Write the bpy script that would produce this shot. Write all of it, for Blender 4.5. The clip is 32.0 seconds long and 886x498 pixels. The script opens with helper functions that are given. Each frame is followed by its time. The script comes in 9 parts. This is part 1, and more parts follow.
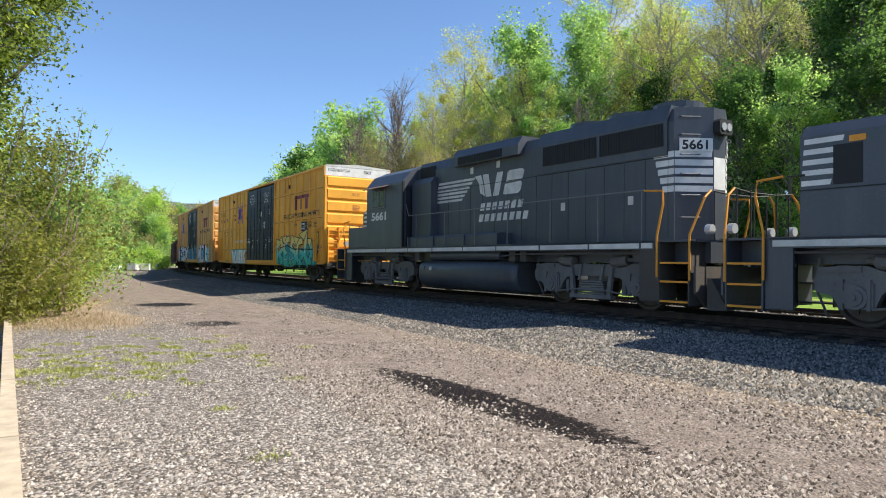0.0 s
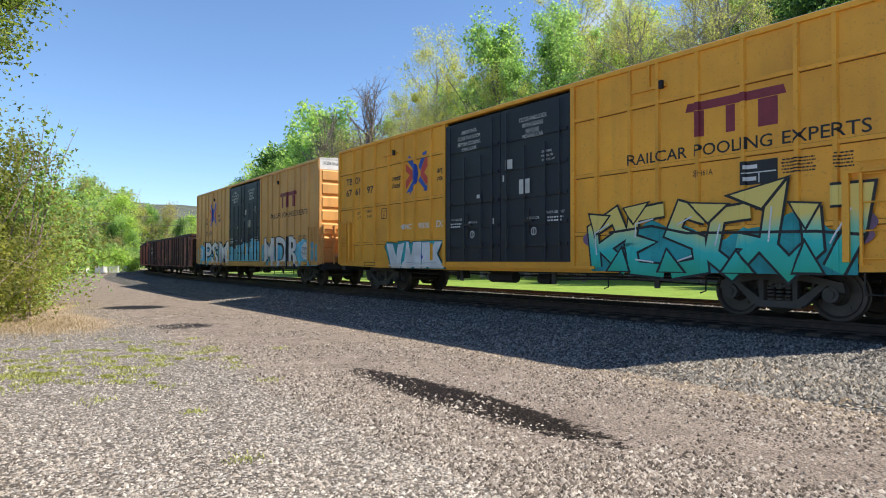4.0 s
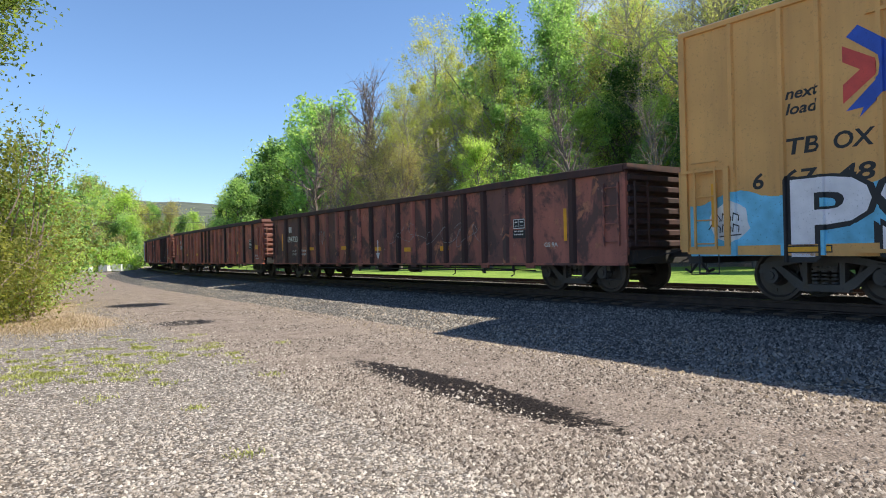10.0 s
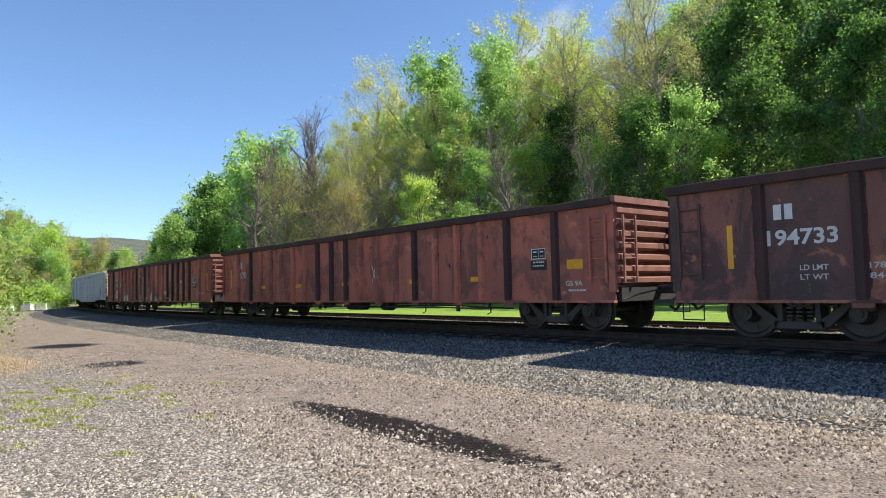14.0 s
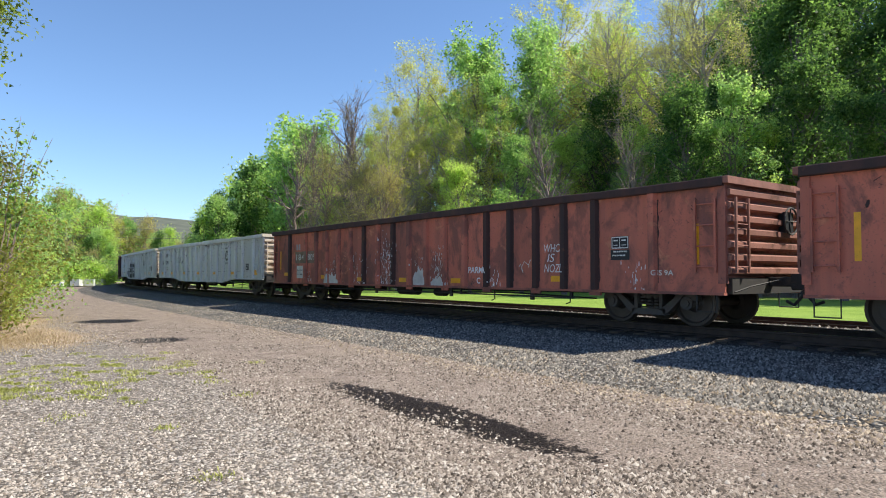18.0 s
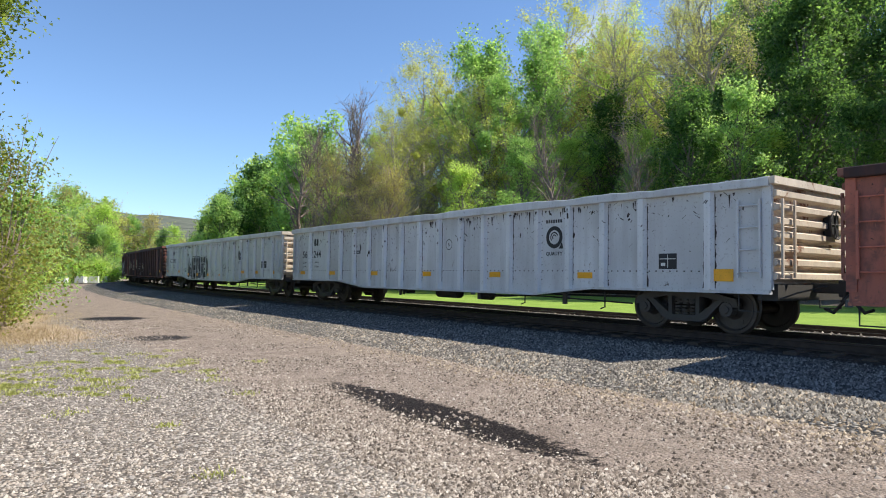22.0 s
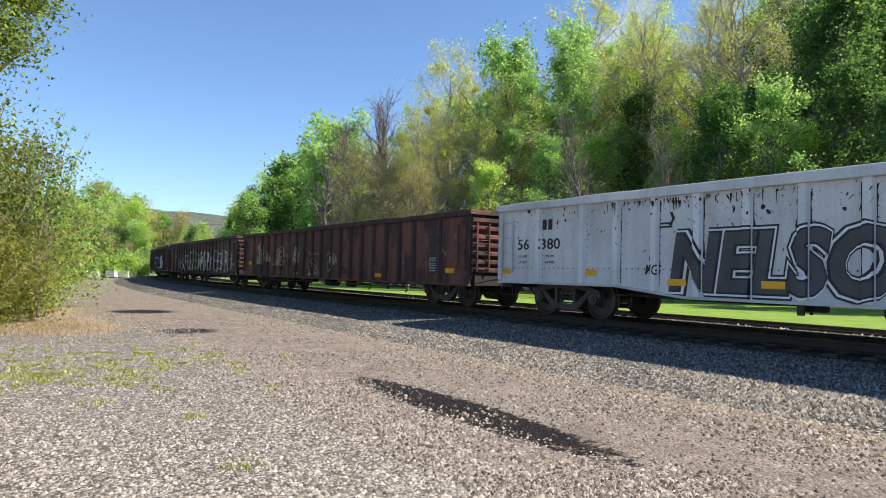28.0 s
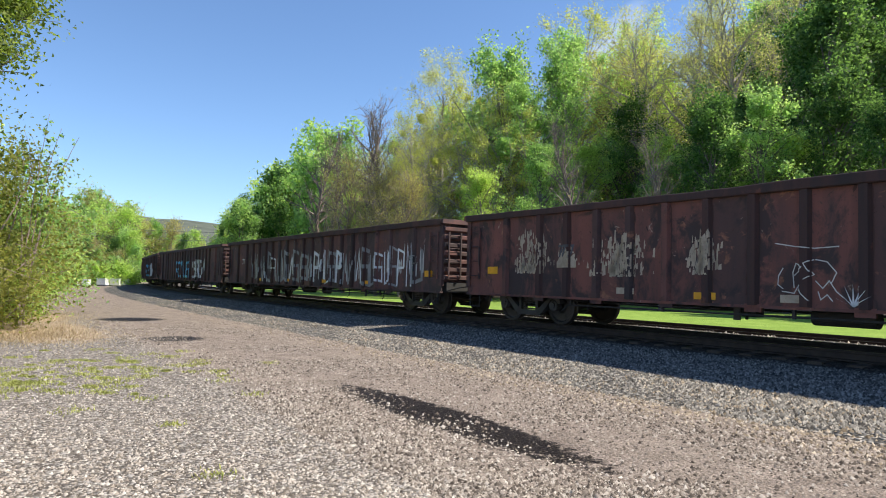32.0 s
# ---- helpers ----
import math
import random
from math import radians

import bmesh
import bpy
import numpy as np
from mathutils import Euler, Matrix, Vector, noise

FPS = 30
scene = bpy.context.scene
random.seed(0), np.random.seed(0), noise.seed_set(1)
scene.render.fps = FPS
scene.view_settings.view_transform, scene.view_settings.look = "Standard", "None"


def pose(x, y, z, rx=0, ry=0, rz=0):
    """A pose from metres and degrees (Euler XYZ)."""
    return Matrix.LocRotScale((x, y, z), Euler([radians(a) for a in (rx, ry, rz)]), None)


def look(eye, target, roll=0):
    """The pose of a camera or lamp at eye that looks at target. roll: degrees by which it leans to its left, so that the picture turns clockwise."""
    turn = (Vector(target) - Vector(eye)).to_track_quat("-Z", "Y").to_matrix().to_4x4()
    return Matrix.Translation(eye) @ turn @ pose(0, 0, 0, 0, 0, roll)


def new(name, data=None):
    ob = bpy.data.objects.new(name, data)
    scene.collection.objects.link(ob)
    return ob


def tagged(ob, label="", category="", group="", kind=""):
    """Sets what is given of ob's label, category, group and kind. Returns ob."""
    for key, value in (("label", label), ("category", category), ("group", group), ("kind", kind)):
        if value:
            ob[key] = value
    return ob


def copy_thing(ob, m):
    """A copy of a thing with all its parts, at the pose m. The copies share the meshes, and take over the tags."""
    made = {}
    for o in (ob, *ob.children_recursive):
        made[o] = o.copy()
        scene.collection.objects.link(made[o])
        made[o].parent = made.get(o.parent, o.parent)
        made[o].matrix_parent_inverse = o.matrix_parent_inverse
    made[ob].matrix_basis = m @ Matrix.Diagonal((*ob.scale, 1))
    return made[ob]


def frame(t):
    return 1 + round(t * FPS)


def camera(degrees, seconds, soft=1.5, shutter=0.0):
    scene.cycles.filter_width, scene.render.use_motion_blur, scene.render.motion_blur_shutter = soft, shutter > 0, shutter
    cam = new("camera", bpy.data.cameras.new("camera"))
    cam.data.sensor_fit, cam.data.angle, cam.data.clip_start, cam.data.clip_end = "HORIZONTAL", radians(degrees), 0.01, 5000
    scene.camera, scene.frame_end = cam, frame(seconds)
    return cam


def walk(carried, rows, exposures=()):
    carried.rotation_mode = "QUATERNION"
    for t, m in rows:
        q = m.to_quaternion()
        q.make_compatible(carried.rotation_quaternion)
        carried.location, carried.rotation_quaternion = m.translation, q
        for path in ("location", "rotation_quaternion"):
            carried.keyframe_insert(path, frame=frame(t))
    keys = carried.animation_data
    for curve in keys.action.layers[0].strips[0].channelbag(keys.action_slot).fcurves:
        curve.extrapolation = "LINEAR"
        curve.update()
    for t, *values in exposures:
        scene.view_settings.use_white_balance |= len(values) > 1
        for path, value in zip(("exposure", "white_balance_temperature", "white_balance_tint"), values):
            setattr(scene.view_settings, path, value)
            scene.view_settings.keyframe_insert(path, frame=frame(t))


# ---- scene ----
cam = camera(67.20, 32.0, soft=1.0)
PATH = [
    (0.0, pose(-0.071, -0.038, 1.565, 91.123, -0.642, -0.484)),
    (0.5, pose(-0.075, -0.040, 1.562, 91.280, -0.755, -0.217)),
    (1.0, pose(-0.075, -0.048, 1.564, 91.320, -0.664, -0.272)),
    (1.5, pose(-0.079, -0.036, 1.562, 91.176, -0.584, -0.851)),
    (2.0, pose(-0.070, -0.041, 1.564, 91.044, -0.155, -1.174)),
    (2.5, pose(-0.072, -0.040, 1.563, 91.161, -0.149, -1.430)),
    (3.0, pose(-0.069, -0.045, 1.563, 91.151, -0.129, -1.656)),
    (3.5, pose(-0.071, -0.039, 1.562, 91.113, -0.260, -1.953)),
    (5.5, pose(0.046, -0.042, 1.549, 89.874, 1.033, -4.965)),
    (6.0, pose(0.094, -0.023, 1.544, 88.934, 0.517, -4.073)),
    (6.5, pose(0.077, -0.008, 1.554, 88.717, 0.621, -1.236)),
    (7.0, pose(0.032, 0.001, 1.558, 89.335, 1.821, -0.477)),
    (7.5, pose(-0.003, -0.008, 1.562, 89.453, 1.447, -0.794)),
    (8.0, pose(-0.005, -0.023, 1.559, 89.733, 0.862, -0.387)),
    (8.5, pose(-0.010, -0.025, 1.558, 89.948, 0.648, -0.187)),
    (9.0, pose(-0.011, -0.027, 1.566, 90.132, 1.096, -1.447)),
    (9.5, pose(-0.011, -0.022, 1.559, 90.187, 1.268, -2.369)),
    (10.0, pose(-0.008, -0.026, 1.558, 90.281, 1.291, -2.445)),
    (10.5, pose(-0.011, -0.031, 1.560, 90.446, 0.886, -2.441)),
    (11.0, pose(-0.013, -0.036, 1.558, 90.530, 1.113, -1.624)),
    (11.5, pose(-0.011, -0.017, 1.557, 90.967, 1.069, -2.405)),
    (12.0, pose(0.025, -0.002, 1.553, 92.271, 1.151, -5.155)),
    (12.5, pose(0.067, -0.018, 1.551, 92.530, 1.541, -6.953)),
    (13.0, pose(0.089, -0.052, 1.556, 93.475, 1.457, -5.560)),
    (13.5, pose(0.035, -0.031, 1.558, 93.782, 1.591, -7.526)),
    (14.0, pose(0.012, -0.074, 1.565, 93.365, 1.369, -7.396)),
    (14.5, pose(0.001, -0.081, 1.567, 93.242, 0.226, -7.884)),
    (15.0, pose(0.013, -0.096, 1.570, 92.671, -1.117, -7.057)),
    (15.5, pose(0.018, -0.072, 1.568, 92.367, -0.883, -6.067)),
    (17.5, pose(0.003, -0.034, 1.564, 91.800, -0.310, -4.393)),
    (18.0, pose(-0.010, -0.019, 1.561, 92.199, -0.077, -4.288)),
    (18.5, pose(-0.007, -0.019, 1.559, 92.379, 0.299, -5.194)),
    (19.0, pose(-0.002, -0.044, 1.564, 92.538, -0.113, -5.072)),
    (19.5, pose(0.001, -0.040, 1.563, 92.177, -0.208, -4.866)),
    (20.0, pose(-0.006, -0.026, 1.561, 92.248, -0.657, -4.525)),
    (20.5, pose(-0.008, -0.034, 1.561, 92.328, -0.806, -4.673)),
    (21.0, pose(-0.010, -0.040, 1.564, 92.257, -1.062, -4.539)),
    (21.5, pose(-0.005, -0.039, 1.563, 92.255, -0.819, -4.286)),
    (22.0, pose(-0.004, -0.036, 1.563, 92.317, -0.778, -4.007)),
    (22.5, pose(0.007, -0.032, 1.559, 92.344, 0.122, -4.063)),
    (23.0, pose(0.049, -0.016, 1.555, 92.273, -0.279, -4.546)),
    (23.5, pose(0.082, -0.011, 1.544, 92.394, -1.414, -5.016)),
    (24.0, pose(0.047, -0.023, 1.553, 92.118, -1.152, -4.240)),
    (24.5, pose(-0.038, -0.027, 1.551, 92.247, -1.584, -2.962)),
    (26.5, pose(0.062, 0.104, 1.497, 92.550, -1.919, -4.059)),
    (27.0, pose(0.043, 0.102, 1.497, 92.369, -1.067, -2.800)),
    (27.5, pose(-0.019, 0.109, 1.503, 92.381, -0.216, -2.331)),
    (28.0, pose(-0.054, 0.113, 1.502, 92.181, -1.434, -1.919)),
    (28.5, pose(-0.047, 0.114, 1.502, 91.988, -1.642, -1.779)),
    (29.0, pose(-0.035, 0.119, 1.496, 91.894, -1.199, -1.703)),
    (29.5, pose(-0.041, 0.138, 1.501, 92.169, -1.065, -1.497)),
    (30.0, pose(-0.013, 0.139, 1.488, 93.691, -0.125, -1.220)),
    (30.5, pose(0.001, 0.148, 1.483, 93.859, -0.156, -2.575)),
    (31.0, pose(0.025, 0.136, 1.485, 93.727, 0.395, -4.378)),
    (31.5, pose(0.055, 0.118, 1.494, 92.595, -0.699, -2.932)),
    (32.0, pose(0.079, 0.136, 1.489, 92.900, -1.476, -2.448)),
]
walk(cam, PATH)

# distance that the train has rolled, at seconds
ROLLED = [(0, 0.0), (1, 5.6), (2, 11.29), (3, 16.83), (3.5, 19.57), (5.5, 31.35), (6, 34.29), (7, 40.11), (8, 45.86), (9, 51.6), (10, 57.3), (11, 63.04), (12, 68.7), (13, 74.34), (14, 80.06), (15, 85.76), (15.5, 88.59), (17.5, 99.92), (18, 102.74), (19, 108.32), (20, 113.82), (21, 119.35), (22, 124.86), (23, 130.33), (24, 135.82), (24.5, 138.62), (26.5, 149.37), (27, 152.01), (28, 157.26), (29, 162.47), (30, 167.54), (31, 172.61), (32, 177.57)]

# ---- light ----
SUN = Vector((0.864, -0.050, 1.0)).normalized()          # towards the sun
world = bpy.data.worlds.new("sky")
scene.world = world
world.use_nodes = True
wn = world.node_tree
wn.nodes.clear()
w_out = wn.nodes.new("ShaderNodeOutputWorld")
w_bg = wn.nodes.new("ShaderNodeBackground")
w_sky = wn.nodes.new("ShaderNodeTexSky")
w_sky.sky_type = "NISHITA"
w_sky.sun_disc = False
w_sky.sun_elevation = math.asin(SUN.z)
w_sky.sun_rotation = math.atan2(SUN.x, SUN.y)
w_sky.altitude = 200
w_sky.air_density = 0.92
w_sky.dust_density = 0.15
w_sky.ozone_density = 6.0
w_bg.inputs["Strength"].default_value = 0.130
# one thin wisp of cloud above the wood
w_dir = wn.nodes.new("ShaderNodeTexCoord").outputs["Generated"]


def w_math(op, a, b):
    q = wn.nodes.new("ShaderNodeMath")
    q.operation = op
    for sock, val in ((q.inputs[0], a), (q.inputs[1], b)):
        if isinstance(val, (int, float)):
            sock.default_value = val
        else:
            wn.links.new(val, sock)
    return q.outputs[0]


def w_along(axis):
    q = wn.nodes.new("ShaderNodeVectorMath")
    q.operation = "DOT_PRODUCT"
    wn.links.new(w_dir, q.inputs[0])
    q.inputs[1].default_value = axis
    return q.outputs["Value"]


_az, _el, _tilt = radians(16.0), radians(19.4), radians(50)
_mid = Vector((math.sin(_az) * math.cos(_el), math.cos(_az) * math.cos(_el), math.sin(_el)))
_right = _mid.cross(Vector((0, 0, 1))).normalized()
_up = _right.cross(_mid)
_long, _thin = _right * math.cos(_tilt) + _up * math.sin(_tilt), _up * math.cos(_tilt) - _right * math.sin(_tilt)
w_noise = wn.nodes.new("ShaderNodeTexNoise")
w_noise.inputs["Scale"].default_value = 14.0
w_noise.inputs["Detail"].default_value = 6.0
wn.links.new(w_dir, w_noise.inputs["Vector"])
w_r = w_math("ADD", w_math("POWER", w_math("ABSOLUTE", w_math("DIVIDE", w_along(_long), 0.085), 0), 2), w_math("POWER", w_math("ABSOLUTE", w_math("DIVIDE", w_along(_thin), 0.026), 0), 2))
w_r = w_math("ADD", w_r, w_math("MULTIPLY", w_noise.outputs["Fac"], 1.3))
w_m = wn.nodes.new("ShaderNodeMapRange")
w_m.inputs["From Min"].default_value, w_m.inputs["From Max"].default_value = 0.35, 1.7
w_m.inputs["To Min"].default_value, w_m.inputs["To Max"].default_value = 0.5, 0.0
wn.links.new(w_r, w_m.inputs["Value"])
w_front = w_math("GREATER_THAN", w_along(_mid), 0.5)
w_mix = wn.nodes.new("ShaderNodeMix")
w_mix.data_type = "RGBA"
wn.links.new(w_math("MULTIPLY", w_m.outputs[0], w_front), w_mix.inputs[0])
wn.links.new(w_sky.outputs[0], w_mix.inputs[6])
w_mix.inputs[7].default_value = (5.6, 5.9, 6.3, 1)
wn.links.new(w_mix.outputs[2], w_bg.inputs[0])
wn.links.new(w_bg.outputs[0], w_out.inputs[0])
sun = new("sun", bpy.data.lights.new("sun", "SUN"))
sun.data.energy = 5.0
sun.data.angle = radians(0.53)
sun.data.color = (1.0, 0.93, 0.81)
sun.matrix_world = look(SUN * 300, (0, 0, 0))
scene.view_settings.exposure = 0.62


# ---- materials ----
class Nodes:
    """Small helper to wire a procedural material."""

    def __init__(self, name):
        self.mat = bpy.data.materials.new(name)
        self.mat.use_nodes = True
        self.t = self.mat.node_tree
        self.bsdf = self.t.nodes["Principled BSDF"]
        self.coord = self.t.nodes.new("ShaderNodeTexCoord").outputs["Object"]

    def link(self, a, b):
        self.t.links.new(a, b)

    def noise(self, scale, detail=4.0, rough=0.55, stretch=None, dist=0.0, coord=None):
        src = coord or self.coord
        if stretch:
            m = self.t.nodes.new("ShaderNodeMapping")
            m.inputs["Scale"].default_value = stretch
            self.link(src, m.inputs["Vector"])
            src = m.outputs[0]
        n = self.t.nodes.new("ShaderNodeTexNoise")
        n.inputs["Scale"].default_value = scale
        n.inputs["Detail"].default_value = detail
        n.inputs["Roughness"].default_value = rough
        n.inputs["Distortion"].default_value = dist
        self.link(src, n.inputs["Vector"])
        return n.outputs["Fac"]

    def voronoi(self, scale, feature="F1", out="Distance"):
        n = self.t.nodes.new("ShaderNodeTexVoronoi")
        n.feature = feature
        n.inputs["Scale"].default_value = scale
        self.link(self.coord, n.inputs["Vector"])
        return n.outputs[out]

    def ramp(self, fac, stops):
        r = self.t.nodes.new("ShaderNodeValToRGB")
        e = r.color_ramp.elements
        while len(e) < len(stops):
            e.new(0.5)
        for el, (pos, col) in zip(e, stops):
            el.position = pos
            el.color = (*col, 1) if len(col) == 3 else col
        self.link(fac, r.inputs[0])
        return r.outputs[0]

    def mask(self, fac, lo, hi):
        n = self.t.nodes.new("ShaderNodeMapRange")
        n.inputs["From Min"].default_value = lo
        n.inputs["From Max"].default_value = hi
        self.link(fac, n.inputs["Value"])
        return n.outputs[0]

    def mix(self, fac, a, b, kind="MIX"):
        n = self.t.nodes.new("ShaderNodeMix")
        n.data_type = "RGBA"
        n.blend_type = kind
        for sock, val in ((n.inputs[0], fac), (n.inputs[6], a), (n.inputs[7], b)):
            if hasattr(val, "is_linked"):
                self.link(val, sock)
            elif isinstance(val, (int, float)):
                sock.default_value = val
            else:
                sock.default_value = (*val, 1)
        return n.outputs[2]

    def math(self, op, a, b=0.0):
        n = self.t.nodes.new("ShaderNodeMath")
        n.operation = op
        for sock, val in ((n.inputs[0], a), (n.inputs[1], b)):
            if hasattr(val, "is_linked"):
                self.link(val, sock)
            else:
                sock.default_value = val
        return n.outputs[0]

    def random(self):
        return self.t.nodes.new("ShaderNodeObjectInfo").outputs["Random"]

    def island(self):
        return self.t.nodes.new("ShaderNodeNewGeometry").outputs["Random Per Island"]

    def done(self, color, rough=0.7, metal=0.0, bump=None, strength=0.3, depth=0.01, spec=0.5):
        b = self.bsdf
        if hasattr(color, "is_linked"):
            self.link(color, b.inputs["Base Color"])
        else:
            b.inputs["Base Color"].default_value = (*color, 1)
        if hasattr(rough, "is_linked"):
            self.link(rough, b.inputs["Roughness"])
        else:
            b.inputs["Roughness"].default_value = rough
        b.inputs["Metallic"].default_value = metal
        b.inputs["Specular IOR Level"].default_value = spec
        if bump is not None:
            n = self.t.nodes.new("ShaderNodeBump")
            n.inputs["Strength"].default_value = strength
            n.inputs["Distance"].default_value = depth
            self.link(bump, n.inputs["Height"])
            self.link(n.outputs[0], b.inputs["Normal"])
        return self.mat


def mat_plain(name, col, rough=0.6, metal=0.0, vary=0.12, scale=3.0):
    n = Nodes(name)
    big, small = n.noise(scale), n.noise(scale * 14, 3)
    dark = tuple(c * (1 - vary * 2) for c in col)
    lite = tuple(min(1, c * (1 + vary)) for c in col)
    c = n.mix(n.mask(big, 0.3, 0.7), dark, lite)
    c = n.mix(n.mask(small, 0.62, 0.72), c, tuple(x * 0.6 for x in col))
    return n.done(c, rough, metal, small, 0.15, 0.004)


def mat_car_paint(name, col, grime, rust, rust_lo=0.6, streak=0.5, grime_lo=0.45, rough=0.6, bay=0.0, soot=0.0, bare=None):
    """Weathered rolling-stock paint: broad fading, soot blotches, rain streaks, rust patches and dirt specks; each plate its own."""
    n = Nodes(name)
    shift = n.t.nodes.new("ShaderNodeVectorMath")
    shift.operation = "ADD"
    n.link(n.coord, shift.inputs[0])
    n.link(n.math("MULTIPLY", n.random(), 37.0), shift.inputs[1])
    n.coord = shift.outputs[0]
    fade = n.noise(0.55, 3)
    c = n.mix(n.mask(fade, 0.3, 0.7), tuple(x * 0.82 for x in col), tuple(min(1, x * 1.12) for x in col))
    if bay:
        c = n.mix(n.math("MULTIPLY", n.mask(n.random(), 0.5, 0.85), bay), c, grime)
    if soot:
        blot = n.noise(0.95, 7, 0.66, (1.2, 1.0, 0.8), 0.5)
        c = n.mix(n.math("MULTIPLY", n.mask(blot, 0.49, 0.57), soot), c, tuple(x * 0.8 for x in grime))
    run = n.noise(1.0, 5, 0.6, (3.2, 3.2, 0.22))
    c = n.mix(n.math("MULTIPLY", n.mask(run, grime_lo, grime_lo + 0.3), streak), c, grime)
    patch = n.noise(1.5, 8, 0.68, None, 0.6)
    rustcol = n.ramp(n.noise(9, 4), [(0.3, tuple(x * 0.55 for x in rust)), (0.7, rust)])
    c = n.mix(n.mask(patch, rust_lo, rust_lo + 0.05), c, rustcol)
    if bare:
        scar = n.noise(3.4, 9, 0.72, (1.0, 1.0, 0.75), 0.9)
        c = n.mix(n.mask(scar, 0.645, 0.675), c, bare)
    speck = n.noise(22, 3, 0.6)
    c = n.mix(n.math("MULTIPLY", n.mask(speck, 0.60, 0.68), 0.55), c, grime)
    return n.done(c, rough, 0.0, n.math("ADD", patch, n.math("MULTIPLY", speck, 0.3)), 0.2, 0.01)


M = {}
M["boxcar_yellow"] = mat_car_paint("boxcar_yellow", (0.90, 0.41, 0.035), (0.55, 0.24, 0.04), (0.25, 0.12, 0.035), 0.74, 0.30)
M["boxcar_tan"] = mat_car_paint("boxcar_tan", (0.74, 0.39, 0.118), (0.46, 0.235, 0.08), (0.26, 0.12, 0.04), 0.72, 0.42)
M["door_navy"] = mat_car_paint("door_navy", (0.014, 0.018, 0.028), (0.032, 0.033, 0.036), (0.06, 0.045, 0.035), 0.76, 0.3, 0.5, 0.55)
M["gondola_red"] = mat_car_paint("gondola_red", (0.40, 0.140, 0.098), (0.092, 0.060, 0.054), (0.52, 0.215, 0.12), 0.60, 0.55, 0.43, 0.8, 0.80, 0.85, (0.42, 0.25, 0.18))
M["gondola_orange"] = mat_car_paint("gondola_orange", (0.55, 0.165, 0.104), (0.125, 0.072, 0.061), (0.64, 0.24, 0.14), 0.60, 0.45, 0.46, 0.8, 0.45, 0.6, (0.12, 0.07, 0.06))
# brown of the shade lines painted along the boxcar belts
M["belt_shade"] = mat_plain("brown_belt_shade", (0.22, 0.105, 0.022), 0.85, 0, 0.3, 4.0)
M["olive_patch"] = mat_plain("olive_touch_up_paint", (0.25, 0.18, 0.12), 0.8, 0, 0.2, 3.0)
M["cream"] = mat_plain("flaking_cream_paint", (0.50, 0.40, 0.29), 0.8, 0, 0.15, 5.0)
M["gondola_dark"] = mat_car_paint("gondola_dark", (0.17, 0.078, 0.064), (0.058, 0.046, 0.043), (0.32, 0.12, 0.07), 0.63, 0.7, 0.40, 0.85, 0.6, 0.7, (0.25, 0.18, 0.15))
M["gondola_brown"] = mat_car_paint("gondola_brown", (0.215, 0.080, 0.060), (0.052, 0.038, 0.036), (0.34, 0.15, 0.09), 0.61, 0.6, 0.42, 0.85, 0.8, 0.9, (0.40, 0.27, 0.20))
M["gondola_white"] = mat_car_paint("gondola_white", (0.61, 0.615, 0.61), (0.30, 0.28, 0.26), (0.09, 0.06, 0.045), 0.69, 0.50, 0.46, 0.6, 0.12, 0.0, (0.36, 0.33, 0.30))
# paler copy of the wall paint; skylight on the post fronts put into it
M["white_post_lit"] = mat_car_paint("white_post_lit_paint", (0.69, 0.695, 0.69), (0.34, 0.32, 0.30), (0.09, 0.06, 0.045), 0.69, 0.38, 0.5, 0.55)
M["soot_post"] = mat_car_paint("sooty_post_paint", (0.078, 0.036, 0.029), (0.027, 0.022, 0.021), (0.17, 0.065, 0.042), 0.64, 0.8, 0.38, 0.85)
M["rust_scar"] = mat_plain("dark_rust_scar", (0.045, 0.034, 0.030), 0.9, 0, 0.3, 8.0)
M["loco_black"] = mat_car_paint("loco_black", (0.056, 0.064, 0.078), (0.10, 0.104, 0.112), (0.045, 0.04, 0.034), 0.72, 0.45, 0.42, 0.42)
M["steel_dark"] = mat_car_paint("steel_dark", (0.034, 0.032, 0.030), (0.06, 0.052, 0.043), (0.09, 0.062, 0.045), 0.6, 0.5, 0.42, 0.75)
M["steel_black"] = mat_plain("steel_black", (0.010, 0.010, 0.011), 0.65)
M["truck_grey"] = mat_car_paint("truck_grey", (0.085, 0.078, 0.070), (0.05, 0.044, 0.039), (0.11, 0.088, 0.066), 0.62, 0.5, 0.4, 0.8)
M["gondola_end"] = mat_car_paint("rusty_end_paint", (0.31, 0.135, 0.098), (0.11, 0.058, 0.046), (0.20, 0.08, 0.05), 0.56, 0.5, 0.43, 0.85)
M["white_end"] = mat_car_paint("rust_stained_white", (0.62, 0.53, 0.42), (0.34, 0.26, 0.20), (0.28, 0.13, 0.07), 0.60, 0.55, 0.42, 0.8)
M["dusty_steel"] = mat_car_paint("dusty_steel", (0.085, 0.074, 0.062), (0.045, 0.04, 0.035), (0.16, 0.13, 0.10), 0.62, 0.5, 0.42, 0.8)
M["visor_brown"] = mat_plain("faded_brown_visor", (0.17, 0.10, 0.09), 0.7)
M["rail_grey"] = mat_plain("worn_grey_handrail", (0.17, 0.17, 0.17), 0.55)
M["charcoal_spray"] = mat_plain("charcoal_spray_paint", (0.075, 0.075, 0.08), 0.6, 0, 0.2, 1.6)
M["loco_truck"] = mat_car_paint("dusty_truck_casting", (0.16, 0.155, 0.148), (0.085, 0.081, 0.076), (0.14, 0.12, 0.095), 0.62, 0.5, 0.4, 0.8)
